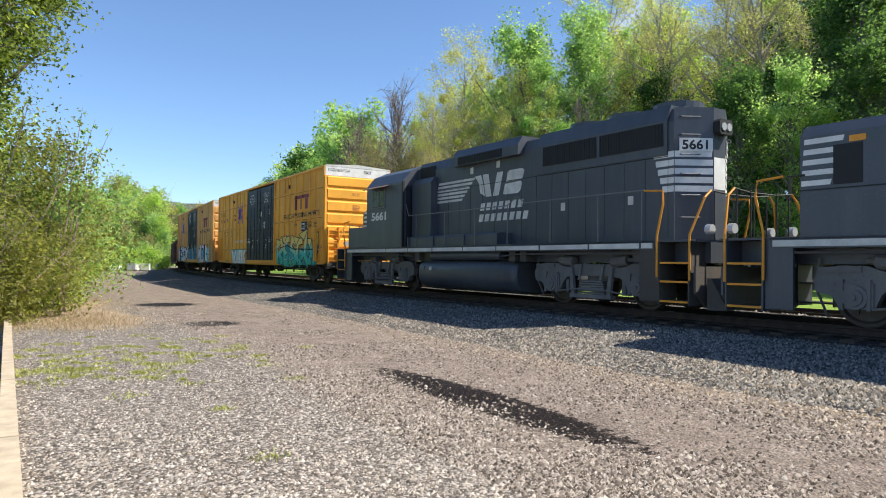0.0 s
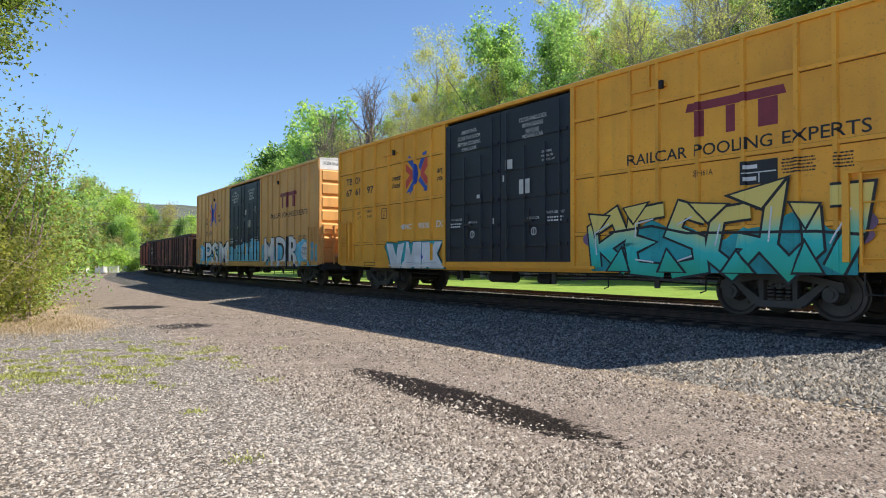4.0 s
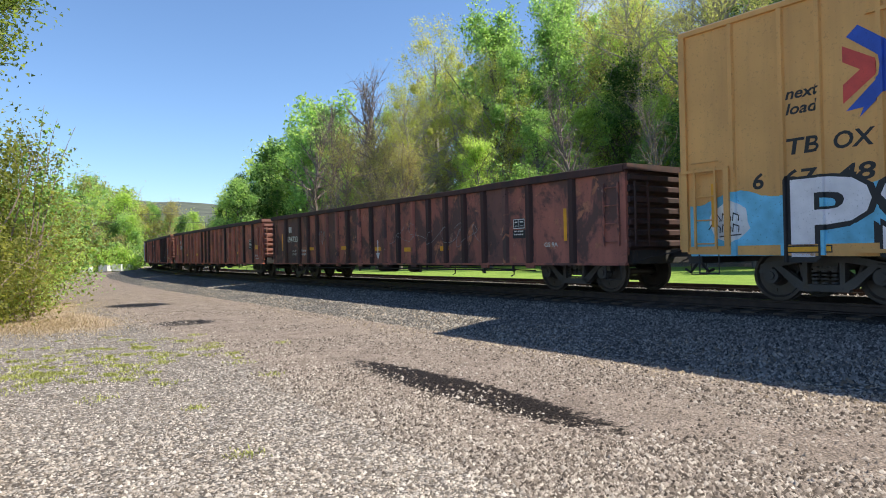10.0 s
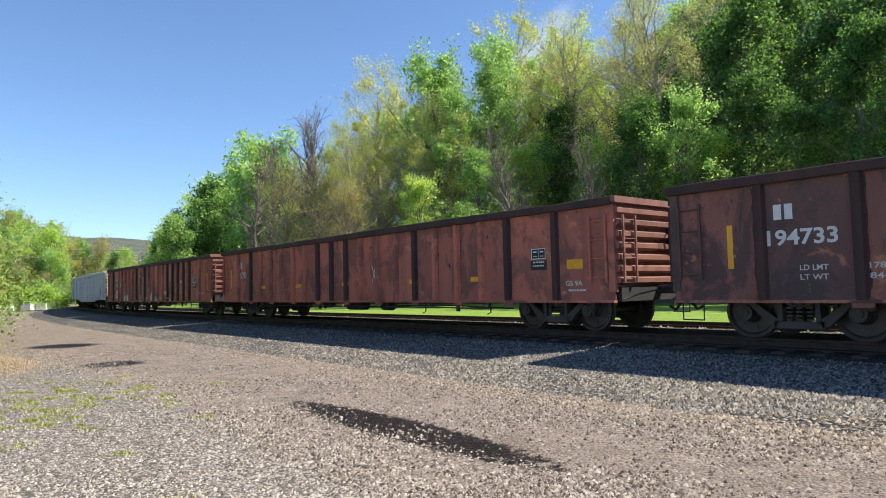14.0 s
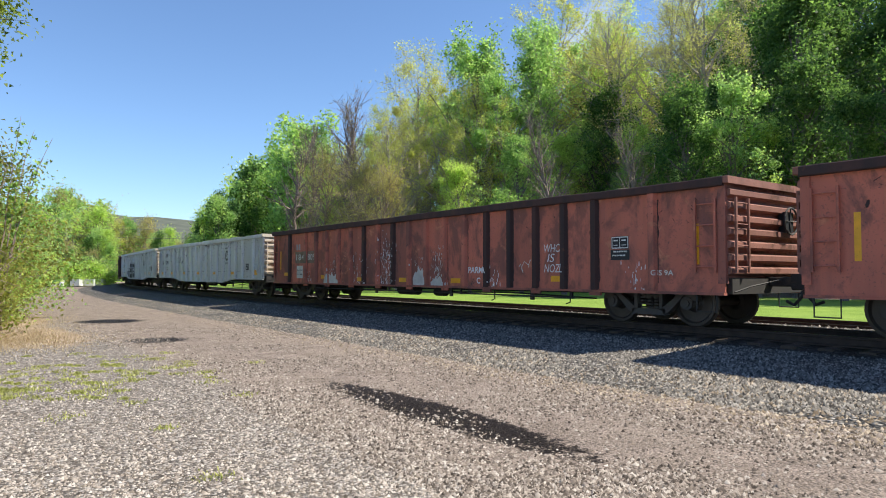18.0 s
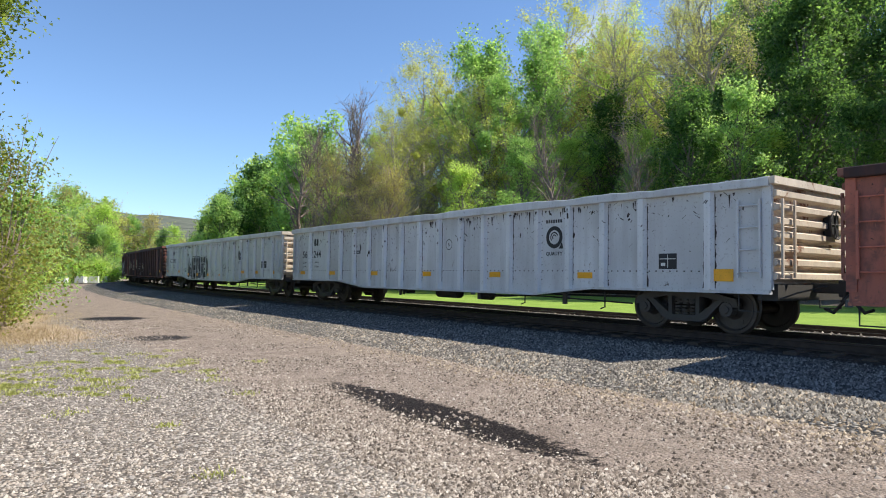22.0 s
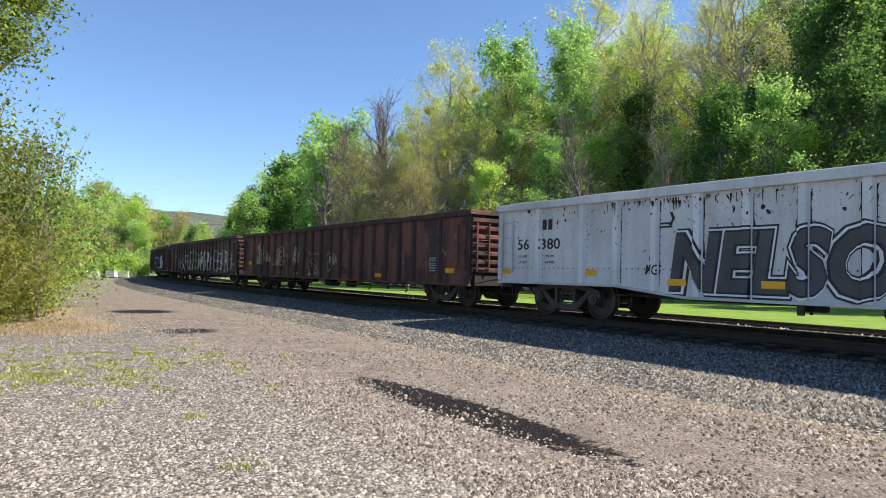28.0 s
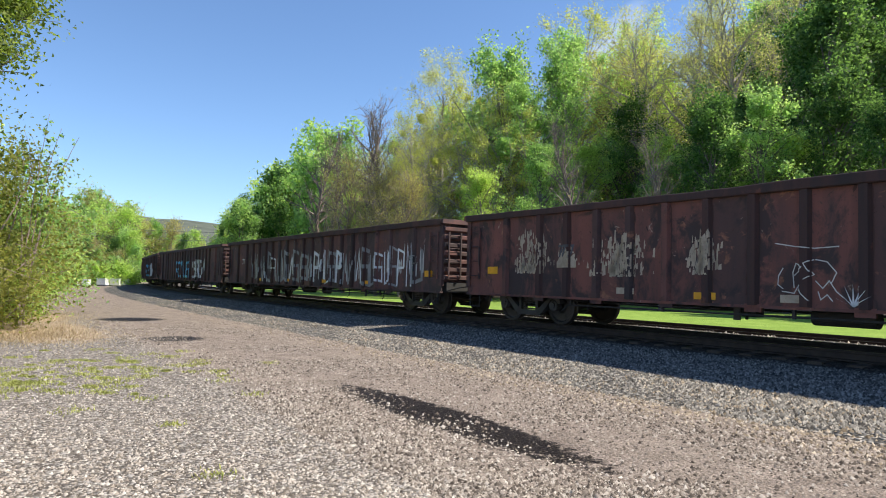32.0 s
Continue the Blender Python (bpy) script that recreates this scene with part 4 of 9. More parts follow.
            part("door_handle", Geo().box(a + 0.9, a + 1.25, min(s * (Y + 0.05), s * (Y + 0.12)), max(s * (Y + 0.05), s * (Y + 0.12)), 1.98, 2.04).tube([(a + 1.08, s * (Y + 0.08), 1.7), (a + 1.08, s * (Y + 0.08), 2.3)], 0.02, 6), M["steel_dark"], d)
        part("door_rail", Geo().box(-6.2, 3.2, min(s * (Y + 0.11), s * (Y + 0.02)), max(s * (Y + 0.11), s * (Y + 0.02)), 0.845, 0.905), mat, c)
        for a, b in ((-L + 0.25, -L + 0.8), (L - 0.8, L - 0.25)):
            part("grab_rail", Geo().tube([(a, s * (Y + 0.09), 2.55), (b, s * (Y + 0.09), 2.55)], 0.014, 5), mat, c)
        for x in (-L + 0.52, L - 0.52):
            ladder(c, x, s * (Y + 0.09), 1.05, 2.35, 0.42, mat, "y", 4)
            part("stirrup", Geo().tube([(x - 0.2, s * Y, 0.85), (x - 0.2, s * Y, 0.5), (x + 0.2, s * Y, 0.5), (x + 0.2, s * Y, 0.85)], 0.016, 5), M["steel_dark"], c)
    for e in (-1, 1):
        # corrugated end: horizontal pressed ribs
        wall = Geo().box(min(e * L, e * (L - 0.08)), max(e * L, e * (L - 0.08)), -Y, Y, 0.95, T - 0.45)
        end = part("end_wall", wall, mat, c)
        for k in range(7):
            z = 1.22 + k * 0.53
            ring = [(e * L, z - 0.235), (e * (L + 0.05), z - 0.17), (e * (L + 0.055), z + 0.17), (e * L, z + 0.225)]
            part("end_rib", Geo().prism_y(ring, -Y + 0.10, Y - 0.10), mat, end)
        for q in (-Y - 0.02, Y - 0.09):
            part("end_corner", Geo().box(min(e * (L + 0.03), e * (L - 0.05)), max(e * (L + 0.03), e * (L - 0.05)), q, q + 0.11, 0.9, T - 0.45), mat, c)
        # framed guard of bars across the foot of the end
        for zz in (1.28, 1.75, 2.42):
            part("guard_bar", Geo().box(min(e * (L + 0.13), e * (L + 0.16)), max(e * (L + 0.13), e * (L + 0.16)), -1.42, 1.42, zz, zz + 0.035), mat, c)
        for q in (-1.42, -0.95, 0.95, 1.38):
            part("guard_post", Geo().box(min(e * (L + 0.05), e * (L + 0.16)), max(e * (L + 0.05), e * (L + 0.16)), q, q + 0.04, 0.95, 2.45), mat, c)
        part("brake_step", Geo().box(min(e * (L + 0.06), e * (L + 0.34)), max(e * (L + 0.06), e * (L + 0.34)), -0.9, 0.9, 1.20, 1.235), M["offwhite"], c)
        part("end_band", Geo().box(min(e * (L + 0.01), e * (L - 0.08)), max(e * (L + 0.01), e * (L - 0.08)), -Y, Y, T - 0.45, T - 0.03), M["white"], c, "white warning band across the top of the end")
        ladder(c, e * (L + 0.12), -Y + 0.35, 1.0, 2.3, 0.45, mat, "x", 4)
        ladder(c, e * (L + 0.12), Y - 0.35, 1.0, 2.3, 0.45, mat, "x", 4)
        part("crossover_step", Geo().box(min(e * (L + 0.05), e * (L + 0.3)), max(e * (L + 0.05), e * (L + 0.3)), -0.75, 0.75, 1.12, 1.16), M["steel_dark"], c)
        part("end_sill", Geo().box(min(e * L, e * (L - 0.3)), max(e * L, e * (L - 0.3)), -1.4, 1.4, 0.68, 0.96), M["steel_dark"], c)
        part("uncoupling_lever", Geo().tube([(e * (L + 0.15), -1.4, 0.72), (e * (L + 0.2), -1.0, 0.8), (e * (L + 0.3), -0.1, 0.95)], 0.015, 5), M["steel_dark"], c)
        coupler(c, e * L, e)
        bogie(c, e * 6.95)
    if not cross:
        brake_wheel(c, L + 0.18, -0.35, 2.35, 0.27)
    roof = Geo().prism_x([(-Y - 0.03, T - 0.05), (Y + 0.03, T - 0.05), (Y, T), (0, T + 0.09), (-Y, T)], -L - 0.02, L + 0.02)
    roof = part("roof", roof, M["roof_white"], c, "pale ribbed roof")
    for k in range(13):
        x = -L + 0.7 + k * (BOX_L - 1.4) / 12
        part("roof_rib", Geo().prism_x([(-Y, T + 0.004), (Y, T + 0.004), (0, T + 0.12)], x - 0.05, x + 0.05), M["roof_white"], roof)
    for x in (4.6, -5.6):
        b = part("roof_bracket", Geo().box(x - 0.42, x + 0.42, -Y - 0.05, -Y, T - 0.62, T - 0.56).box(x - 0.03, x + 0.03, -Y - 0.05, -Y, T - 0.6, T - 0.1), mat, c)
        part("bracket_stop", Geo().box(x + 0.30, x + 0.38, -Y - 0.12, -Y - 0.052, T - 0.66, T - 0.5), M["steel_black"], b)
    for e in (-1, 1):
        x0, x1 = sorted((e * (L - 1.0), e * (L - 0.9)))
        x2, x3 = sorted((e * (L - 1.0), e * (L - 0.05)))
        part("corner_guard", Geo().box(x0, x1, -Y - 0.11, -Y, 1.0, 2.38).box(x2, x3, -Y - 0.11, -Y - 0.07, 2.38, 2.43), mat, c)
    part("floor", Geo().box(-L + 0.1, L - 0.1, -Y + 0.09, Y - 0.09, 0.95, 1.05), M["steel_dark"], c)
    under_gear(c, BOX_L, 0.68, 3)
    return c


def brush(pts, w):
    """A broad painted stroke through the points, mitred at its turns."""
    P = [Vector(p) for p in pts]
    left, right = [], []
    for i, p in enumerate(P):
        a = (P[i] - P[i - 1]).normalized() if i else (P[1] - P[0]).normalized()
        b = (P[i + 1] - P[i]).normalized() if i < len(P) - 1 else a
        t = a + b
        t = t.normalized() if t.length > 0.2 else a
        m = Vector((-t.y, t.x)) * (w / 2) / max(0.55, t.dot(a))
        left.append((p.x + m.x, p.y + m.y))
        right.append((p.x - m.x, p.y - m.y))
    return [[right[i], right[i + 1], left[i + 1], left[i]] for i in range(len(P) - 1)]


def x_logo(cx, cz, h, parent, ribs):
    """The emblem of two nested chevrons back to back, in red and blue."""
    k = h / 1.3
    y = -BOX_Y - 0.006

    def at(*pts):
        return [(cx + a * k, cz + b * k) for a, b in pts]

    blue = sheet(at((-0.58, 0.52), (-0.42, 0.66), (0.06, 0.26), (0.12, 0.0), (-0.12, 0.0), (-0.14, 0.14)), at((-0.12, 0.0), (0.12, 0.0), (0.06, -0.26), (-0.42, -0.70), (-0.36, -0.56), (-0.60, -0.58), (-0.14, -0.14)),
                 at((0.13, 0.24), (0.40, 0.66), (0.62, 0.68), (0.58, 0.56), (0.24, 0.08)), at((0.13, -0.24), (0.24, -0.08), (0.58, -0.44), (0.66, -0.40), (0.64, -0.60), (0.44, -0.60), (0.48, -0.52)))
    red = sheet(at((-0.64, 0.40), (-0.64, 0.16), (-0.40, 0.0), (-0.17, 0.0), (-0.20, 0.12)), at((-0.40, 0.0), (-0.64, -0.18), (-0.64, -0.46), (-0.20, -0.12), (-0.17, 0.0)),
                at((0.26, 0.07), (0.60, 0.54), (0.66, 0.54), (0.66, 0.20), (0.46, 0.0), (0.25, 0.0)), at((0.25, 0.0), (0.46, 0.0), (0.66, -0.18), (0.66, -0.36), (0.58, -0.40), (0.26, -0.07)))
    paint("emblem", red, 0, 0, y, M["red"], parent, "red inner chevrons of an emblem", ribs, 0.045, BOX_RIB)
    paint("emblem", blue, 0, 0, y - 0.004, M["blue"], parent, "blue outer chevrons of an emblem", ribs, 0.045, BOX_RIB)


def at_u(off, half):
    """From metres behind the leading end to the vehicle's own x."""
    return half - off


BX = BOX_L / 2
RIBS_1 = [s * q for q in (8.155, 7.545, 6.605, 5.695, 4.805, 4.115, 3.215) for s in (-1, 1)]
RIBS_2 = [s * q for q in (8.235, 7.335, 6.725, 5.835, 4.895, 4.035, 3.415) for s in (-1, 1)]
BOX_RIBS = RIBS_1
BY = -BOX_Y - 0.004


def words(parent, body, x, z, h, mat, bold=0.0, shear=0.0, width=None, ribs=BOX_RIBS, y=BY, half=0.045, depth=BOX_RIB, label="", name="lettering", gap=1.0):
    return paint(name, letters(body, h, bold, shear, width, gap), x, z, y, M[mat], parent, label, ribs, half, depth)


def wavy(x0, x1, z0, z1, amp, n, seed):
    """A painted field with an uneven, billowing top edge."""
    r = random.Random(seed)
    f1, f2, p1, p2 = r.uniform(2.2, 3.2), r.uniform(5.0, 7.5), r.uniform(0, 6), r.uniform(0, 6)
    n *= 4
    top = [(x, z1 + amp * (0.75 * math.sin(f1 * x + p1) + 0.35 * math.sin(f2 * x + p2) + r.uniform(-0.12, 0.12))) for x in (x1 + (x0 - x1) * k / n for k in range(n + 1))]
    return sheet(*[[(top[k + 1][0], z0), (top[k][0], z0), top[k], top[k + 1]] for k in range(n)])


def tag_word(parent, body, x, z, h, width, fill, line, bold, shear=0.0, ribs=BOX_RIBS, y=BY, half=0.045, depth=BOX_RIB, lab="", gap=1.0, shadow=None):
    """A sprayed word: outline below, fill above."""
    if shadow:
        paint("graffiti", letters(body, h, bold + 0.05, shear, width, gap), x - 0.10, z - 0.04, y - 0.002, M[shadow], parent, lab, ribs, half, depth)
    paint("graffiti", letters(body, h, bold + 0.045, shear, width * 1.02, gap), x - 0.02, z, y - 0.004, M[line], parent, lab, ribs, half, depth)
    paint("graffiti", letters(body, h, bold, shear, width, gap), x, z, y - 0.008, M[fill], parent, lab, ribs, half, depth)


# the first boxcar: bright yellow, panelled sides
box_1 = boxcar("bright yellow panelled boxcar with dark doors and spray-painted sides", M["boxcar_yellow"], True, RIBS_1)
x_logo(at_u(13.32, BX), 3.70, 1.22, box_1, RIBS_1)
for body, a, b, z in (("TB", 18.0, 17.52, 3.76), ("OX", 17.33, 16.86, 3.76), ("67", 18.0, 17.56, 3.36), ("61", 17.3, 16.95, 3.36), ("97", 16.45, 16.0, 3.36)):
    words(box_1, body, at_u(a, BX), z, 0.23, "ink", 0.007, 0, a - b)
words(box_1, "next\nload", at_u(14.75, BX), 3.62, 0.17, "ink", 0.006, 0.25, 0.52)
words(box_1, "any\nroad", at_u(12.2, BX), 3.62, 0.17, "ink", 0.006, 0.25, 0.52)
for body, a, b, z in (("LD LMT", 17.15, 16.8, 2.66), ("LT WT", 17.1, 16.8, 2.49), ("204400", 16.5, 16.1, 2.68), ("81600", 16.45, 16.1, 2.51)):
    words(box_1, body, at_u(a, BX), z, 0.09, "ink", 0.001, 0, a - b)
paint("plate_mark", sheet([(0, 0), (0.34, 0), (0.34, 0.025), (0, 0.025)], [(0.025, 0.32), (0.315, 0.32), (0.315, 0.345), (0.025, 0.345)], [(0, 0.025), (0.025, 0.025), (0.025, 0.345), (0, 0.345)], [(0.315, 0.025), (0.34, 0.025), (0.34, 0.345), (0.315, 0.345)]), at_u(15.45, BX), 2.42, BY, M["ink"], box_1)
words(box_1, "PLATE", at_u(15.39, BX), 2.64, 0.06, "ink", 0, 0, 0.22)
words(box_1, "F", at_u(15.31, BX), 2.47, 0.12, "ink", 0.004)
# plain slab emblem: one bar across short stems
Tm = sheet([(0, 0.50), (1.95, 0.50), (1.90, 0.66), (0.05, 0.66)], [(0.22, 0), (0.40, 0), (0.40, 0.49), (0.22, 0.49)], [(0.84, 0), (1.02, 0), (1.02, 0.49), (0.84, 0.49)], [(1.45, 0), (1.80, 0), (1.80, 0.49), (1.45, 0.49)])
TTX_LABEL = "maroon slab emblem"
paint("emblem", Tm, at_u(3.85, BX), 3.36, BY, M["maroon"], box_1, TTX_LABEL, RIBS_1, 0.045, BOX_RIB)
for body, a, b in (("RAILCAR", 5.2, 3.82), ("POOLING", 3.65, 2.15), ("EXPERTS", 1.98, 0.6)):
    words(box_1, body, at_u(a, BX), 3.0, 0.22, "ink", 0.002, 0, a - b)
words(box_1, "XJH61A", at_u(3.7, BX), 2.62, 0.11, "ink", 0, 0, 0.42)
paint("data_panel", sheet([(0, 0), (0.66, 0), (0.66, 0.42), (0, 0.42)]), at_u(2.72, BX), 2.36, BY, M["ink"], box_1, "", RIBS_1, 0.045, BOX_RIB)
paint("data_panel", sheet([(0.03, 0.2), (0.63, 0.2), (0.63, 0.22), (0.03, 0.22)], [(0.32, 0.03), (0.34, 0.03), (0.34, 0.19), (0.32, 0.19)], [(0.06, 0.28), (0.3, 0.28), (0.3, 0.35), (0.06, 0.35)], [(0.06, 0.07), (0.28, 0.07), (0.28, 0.14), (0.06, 0.14)]), at_u(2.72, BX), 2.36, BY - 0.004, M["white"], box_1, "", RIBS_1, 0.045, BOX_RIB)
for x, w in ((1.85, 0.42), (1.15, 0.3), (2.0, 0.3)):
    paint("small_print", bars(0, 0, w, 0.025, 5, 5, 0.055), at_u(x, BX), 2.72, BY, M["ink"], box_1, "", RIBS_1, 0.045, BOX_RIB)
# the sprayed pieces lie over the belts and posts


def spray(parent, pts, w, fill, layer, label="", edge=0.05, ribs=RIBS_1, y=BY - 0.040, half=0.045, depth=0.014, rim=None, box=True):
    """One sprayed stroke with a dark outline and, where given, a pale rim."""
    if rim:
        paint("graffiti", sheet(*brush(pts, w + edge * 3.2)), 0, 0, y - 0.001 - layer * 0.0004, M[rim], parent, label, ribs, half, depth)
    paint("graffiti", sheet(*brush(pts, w + edge * 2)), 0, 0, y - 0.005 - layer * 0.0004, M["ink"], parent, label, ribs, half, depth)
    paint("graffiti", sheet(*brush(pts, w)), 0, 0, y - 0.010 - layer * 0.0004, M[fill], parent, label, ribs, half, depth)


PIECE = "interlocking sprayed shapes fading from yellow to teal with dark edges"
o = at_u(6.3, BX)
paint("graffiti", wavy(o + 0.1, o + 5.5, 0.80, 1.6, 0.22, 16, 3), 0, 0, BY - 0.0395, M["teal_spray"], box_1, "teal sprayed ground", RIBS_1, 0.045, 0.014)
for k, (pts, w) in enumerate((
        (((0.25, 0.95), (0.15, 1.7), (0.75, 1.98), (0.95, 1.6), (0.45, 1.35), (1.05, 0.92)), 0.20),
        (((1.95, 2.02), (1.25, 1.95), (1.15, 1.45), (1.55, 1.42), (1.15, 1.35), (1.25, 0.95), (1.95, 0.9)), 0.19),
        (((2.85, 1.85), (2.35, 2.0), (2.15, 1.6), (2.7, 1.4), (2.75, 1.0), (2.1, 0.9)), 0.21),
        (((3.7, 1.9), (3.1, 1.85), (2.95, 1.2), (3.35, 0.92), (3.8, 1.35), (3.45, 1.42)), 0.20),
        (((3.75, 2.08), (4.15, 2.15), (4.0, 1.3), (4.35, 0.95), (4.75, 1.3), (4.7, 1.9)), 0.23),
        (((5.0, 2.05), (5.45, 2.05), (5.35, 1.5), (5.05, 0.95)), 0.24))):
    spray(box_1, [(o + a * 1.02, 0.80 + (b - 0.88) * 1.08) for a, b in pts], w * 1.3, "fade_spray", k, PIECE, 0.045)
SPIKES = (((0.05, 2.05), (0.62, 1.98), (0.22, 1.55)), ((1.0, 2.12), (1.62, 2.2), (1.25, 1.78)), ((2.55, 2.12), (3.35, 2.05), (2.95, 1.72)), ((3.35, 2.2), (4.42, 2.42), (3.98, 1.92)), ((4.45, 2.0), (4.95, 1.95), (4.72, 1.55)),
          ((0.55, 0.80), (1.15, 0.80), (0.95, 1.3)), ((1.85, 0.80), (2.45, 0.80), (2.05, 1.25)), ((3.2, 0.80), (3.85, 0.80), (3.5, 1.2)), ((4.5, 0.82), (5.0, 0.82), (4.7, 1.35)))
for k, tri in enumerate(SPIKES):
    cx_, cz_ = sum(q[0] for q in tri) / 3, sum(q[1] for q in tri) / 3
    paint("graffiti", sheet([(o + cx_ + (a - cx_) * 1.16, cz_ + (b - cz_) * 1.16 if cz_ > 1.5 else max(0.79, cz_ + (b - cz_) * 1.16)) for a, b in tri]), 0, 0, BY - 0.0535 - 0.0004 * k, M["ink"], box_1, "dark spike edging the sprayed shapes", RIBS_1, 0.045, 0.014)
    paint("graffiti", sheet([(o + cx_ + (a - cx_) * 0.92, cz_ + (b - cz_) * 0.92) for a, b in tri]), 0, 0, BY - 0.0575 - 0.0004 * k, M["fade_spray"], box_1, PIECE, RIBS_1, 0.045, 0.014)
for k, st in enumerate((((0.28, 1.15), (0.24, 1.62), (0.62, 1.82)), ((1.3, 1.5), (1.32, 1.78), (1.75, 1.86)), ((2.3, 1.72), (2.62, 1.86)), ((3.1, 1.3), (3.2, 1.7)), ((4.1, 1.35), (4.16, 1.95)), ((5.1, 1.3), (5.42, 1.85)), ((1.3, 1.05), (1.75, 1.0)), ((2.3, 1.02), (2.62, 1.12)))):
    paint("graffiti", sheet(*brush([(o + a, b) for a, b in st], 0.03)), 0, 0, BY - 0.063, M["white_spray"], box_1, "thin white highlight", RIBS_1, 0.045, 0.014)
for k, (a, b, q) in enumerate(((0.08, 1.5, 0.20), (5.60, 1.62, 0.20), (5.55, 1.42, 0.18))):
    paint("graffiti", sheet([(o + a + q * u * (1 + 0.12 * math.sin(5 * u + k)), b + q * 0.8 * v) for u, v in ring_pts(1.0, 14)]), 0, 0, BY - 0.0392, M["plum_spray"], box_1, "soft plum-coloured spray cloud", RIBS_1, 0.045, 0.014)
paint("graffiti", sheet(*brush([(o + 0.6, 1.62), (o + 1.7, 1.72), (o + 2.5, 1.55), (o + 4.9, 1.5), (o + 5.65, 1.42)], 0.05)), 0, 0, BY - 0.054, M["ink"], box_1, "", RIBS_1, 0.045, 0.014)
# the white sprayed word near the trailing end
o = at_u(15.0, BX)
WHITE_PIECE = "large white sprayed strokes with teal and dark blue edges"


def word_at(*pts):
    """Corners given in thousandths of the word's length and height."""
    return [(at_u(15.15, BX) + 3.46 * u / 1000, 0.79 + 0.90 * v / (1000 + 0.2 * u)) for u, v in pts]


WORD_EDGE = word_at((-12, 770), (36, 960), (230, 950), (246, 1010), (425, 1050), (462, 960), (486, 1030), (640, 1060), (972, 1110), (890, 560), (1010, -20), (98, -20), (52, 480))
WORD_GROUND = word_at((4, 775), (42, 935), (236, 925), (252, 985), (420, 1025), (462, 920), (492, 1005), (640, 1035), (955, 1080), (876, 560), (990, 0), (104, 0), (60, 480))
WORD = (((42, 890), (148, 890), (212, 400), (242, 880), (352, 950), (298, 250), (280, 10), (124, 10)),
        ((352, 290), (388, 985), (420, 1000), (466, 430), (508, 985), (632, 1020), (622, 10), (528, 10), (500, 170), (470, 10), (300, 10), (322, 210)),
        ((644, 985), (766, 1020), (776, 640), (836, 1030), (944, 1055), (868, 570), (972, 20), (748, 10), (742, 170), (700, 10), (636, 10)))
paint("graffiti", sheet(WORD_EDGE), 0, 0, BY - 0.0405, M["ink"], box_1, "black edge of a sprayed word", RIBS_1, 0.045, 0.014)
paint("graffiti", sheet(WORD_GROUND), 0, 0, BY - 0.044, M["teal_spray"], box_1, "teal ground of a sprayed word", RIBS_1, 0.045, 0.014)
for ring in WORD:
    paint("graffiti", sheet(word_at(*ring)), 0, 0, BY - 0.049, M["white_spray"], box_1, WHITE_PIECE, RIBS_1, 0.045, 0.014)
paint("graffiti", sheet(word_at((624, 580), (660, 450), (628, 290))), 0, 0, BY - 0.0515, M["blue"], box_1, "small blue sprayed wedge", RIBS_1, 0.045, 0.014)
paint("graffiti", sheet(*brush(word_at((270, 190), (420, 215), (600, 205), (760, 225), (860, 230)), 0.012)), 0, 0, BY - 0.0515, M["grey_spray"], box_1, "thin grey sprayed line", RIBS_1, 0.045, 0.014)
paint("graffiti", sheet([(at_u(14.75, BX), 0.848), (at_u(11.72, BX), 0.848), (at_u(11.8, BX), 0.902), (at_u(14.8, BX), 0.902)]), 0, 0, -BOX_Y - 0.1135, M["white_spray"], box_1, "white spray carried over the door rail")
paint("yellow_stripe", sheet([(0, 0), (0.12, 0), (0.12, 0.5), (0, 0.5)]), at_u(12.47, BX), 1.04, BY - 0.053, M["yellow_mark"], box_1, "", RIBS_1, 0.045, 0.014)
words(box_1, "DXA", at_u(12.25, BX), 2.02, 0.19, "white_spray", 0.003, 0.1, 0.75, name="graffiti")
words(box_1, "MHC", at_u(14.2, BX), 2.02, 0.16, "white_spray", 0.003, 0.1, 0.62, name="graffiti")
words(box_1, "95%", at_u(13.2, BX), 2.02, 0.16, "white_spray", 0.003, 0.1, 0.6, name="graffiti")
for x in (17.95, 15.25):
    paint("yellow_stripe", sheet([(0, 0), (0.13, 0), (0.13, 0.9 if x > 16 else 0.5), (0, 0.9 if x > 16 else 0.5)]), at_u(x, BX), 1.42 if x > 16 else 1.0, BY, M["yellow_mark"], box_1)

# the second boxcar: faded tan, plain posts
BOX_RIBS = RIBS_2
box_2 = boxcar("faded tan boxcar with dark doors and blue-and-white graffiti along its foot", M["boxcar_tan"], False, RIBS_2)
x_logo(at_u(14.97, BX), 3.66, 1.36, box_2, RIBS_2)
for body, a, b, z in (("TB", 16.55, 16.0, 2.5), ("OX", 15.8, 15.2, 2.5), ("6", 17.15, 16.95, 1.98), ("67", 16.6, 16.05, 1.98), ("48", 15.75, 15.2, 1.98), ("7", 14.85, 14.65, 1.98)):
    words(box_2, body, at_u(a, BX), z, 0.26, "ink", 0.008, 0.12, a - b, RIBS_2)
words(box_2, "next\nload", at_u(16.55, BX), 3.42, 0.18, "ink", 0.006, 0.25, 0.56, RIBS_2)
words(box_2, "any\nroad", at_u(14.05, BX), 3.50, 0.18, "ink", 0.006, 0.25, 0.56, RIBS_2)
paint("emblem", Tm, at_u(4.3, BX), 3.35, BY, M["maroon"], box_2, TTX_LABEL, RIBS_2, 0.045, BOX_RIB)
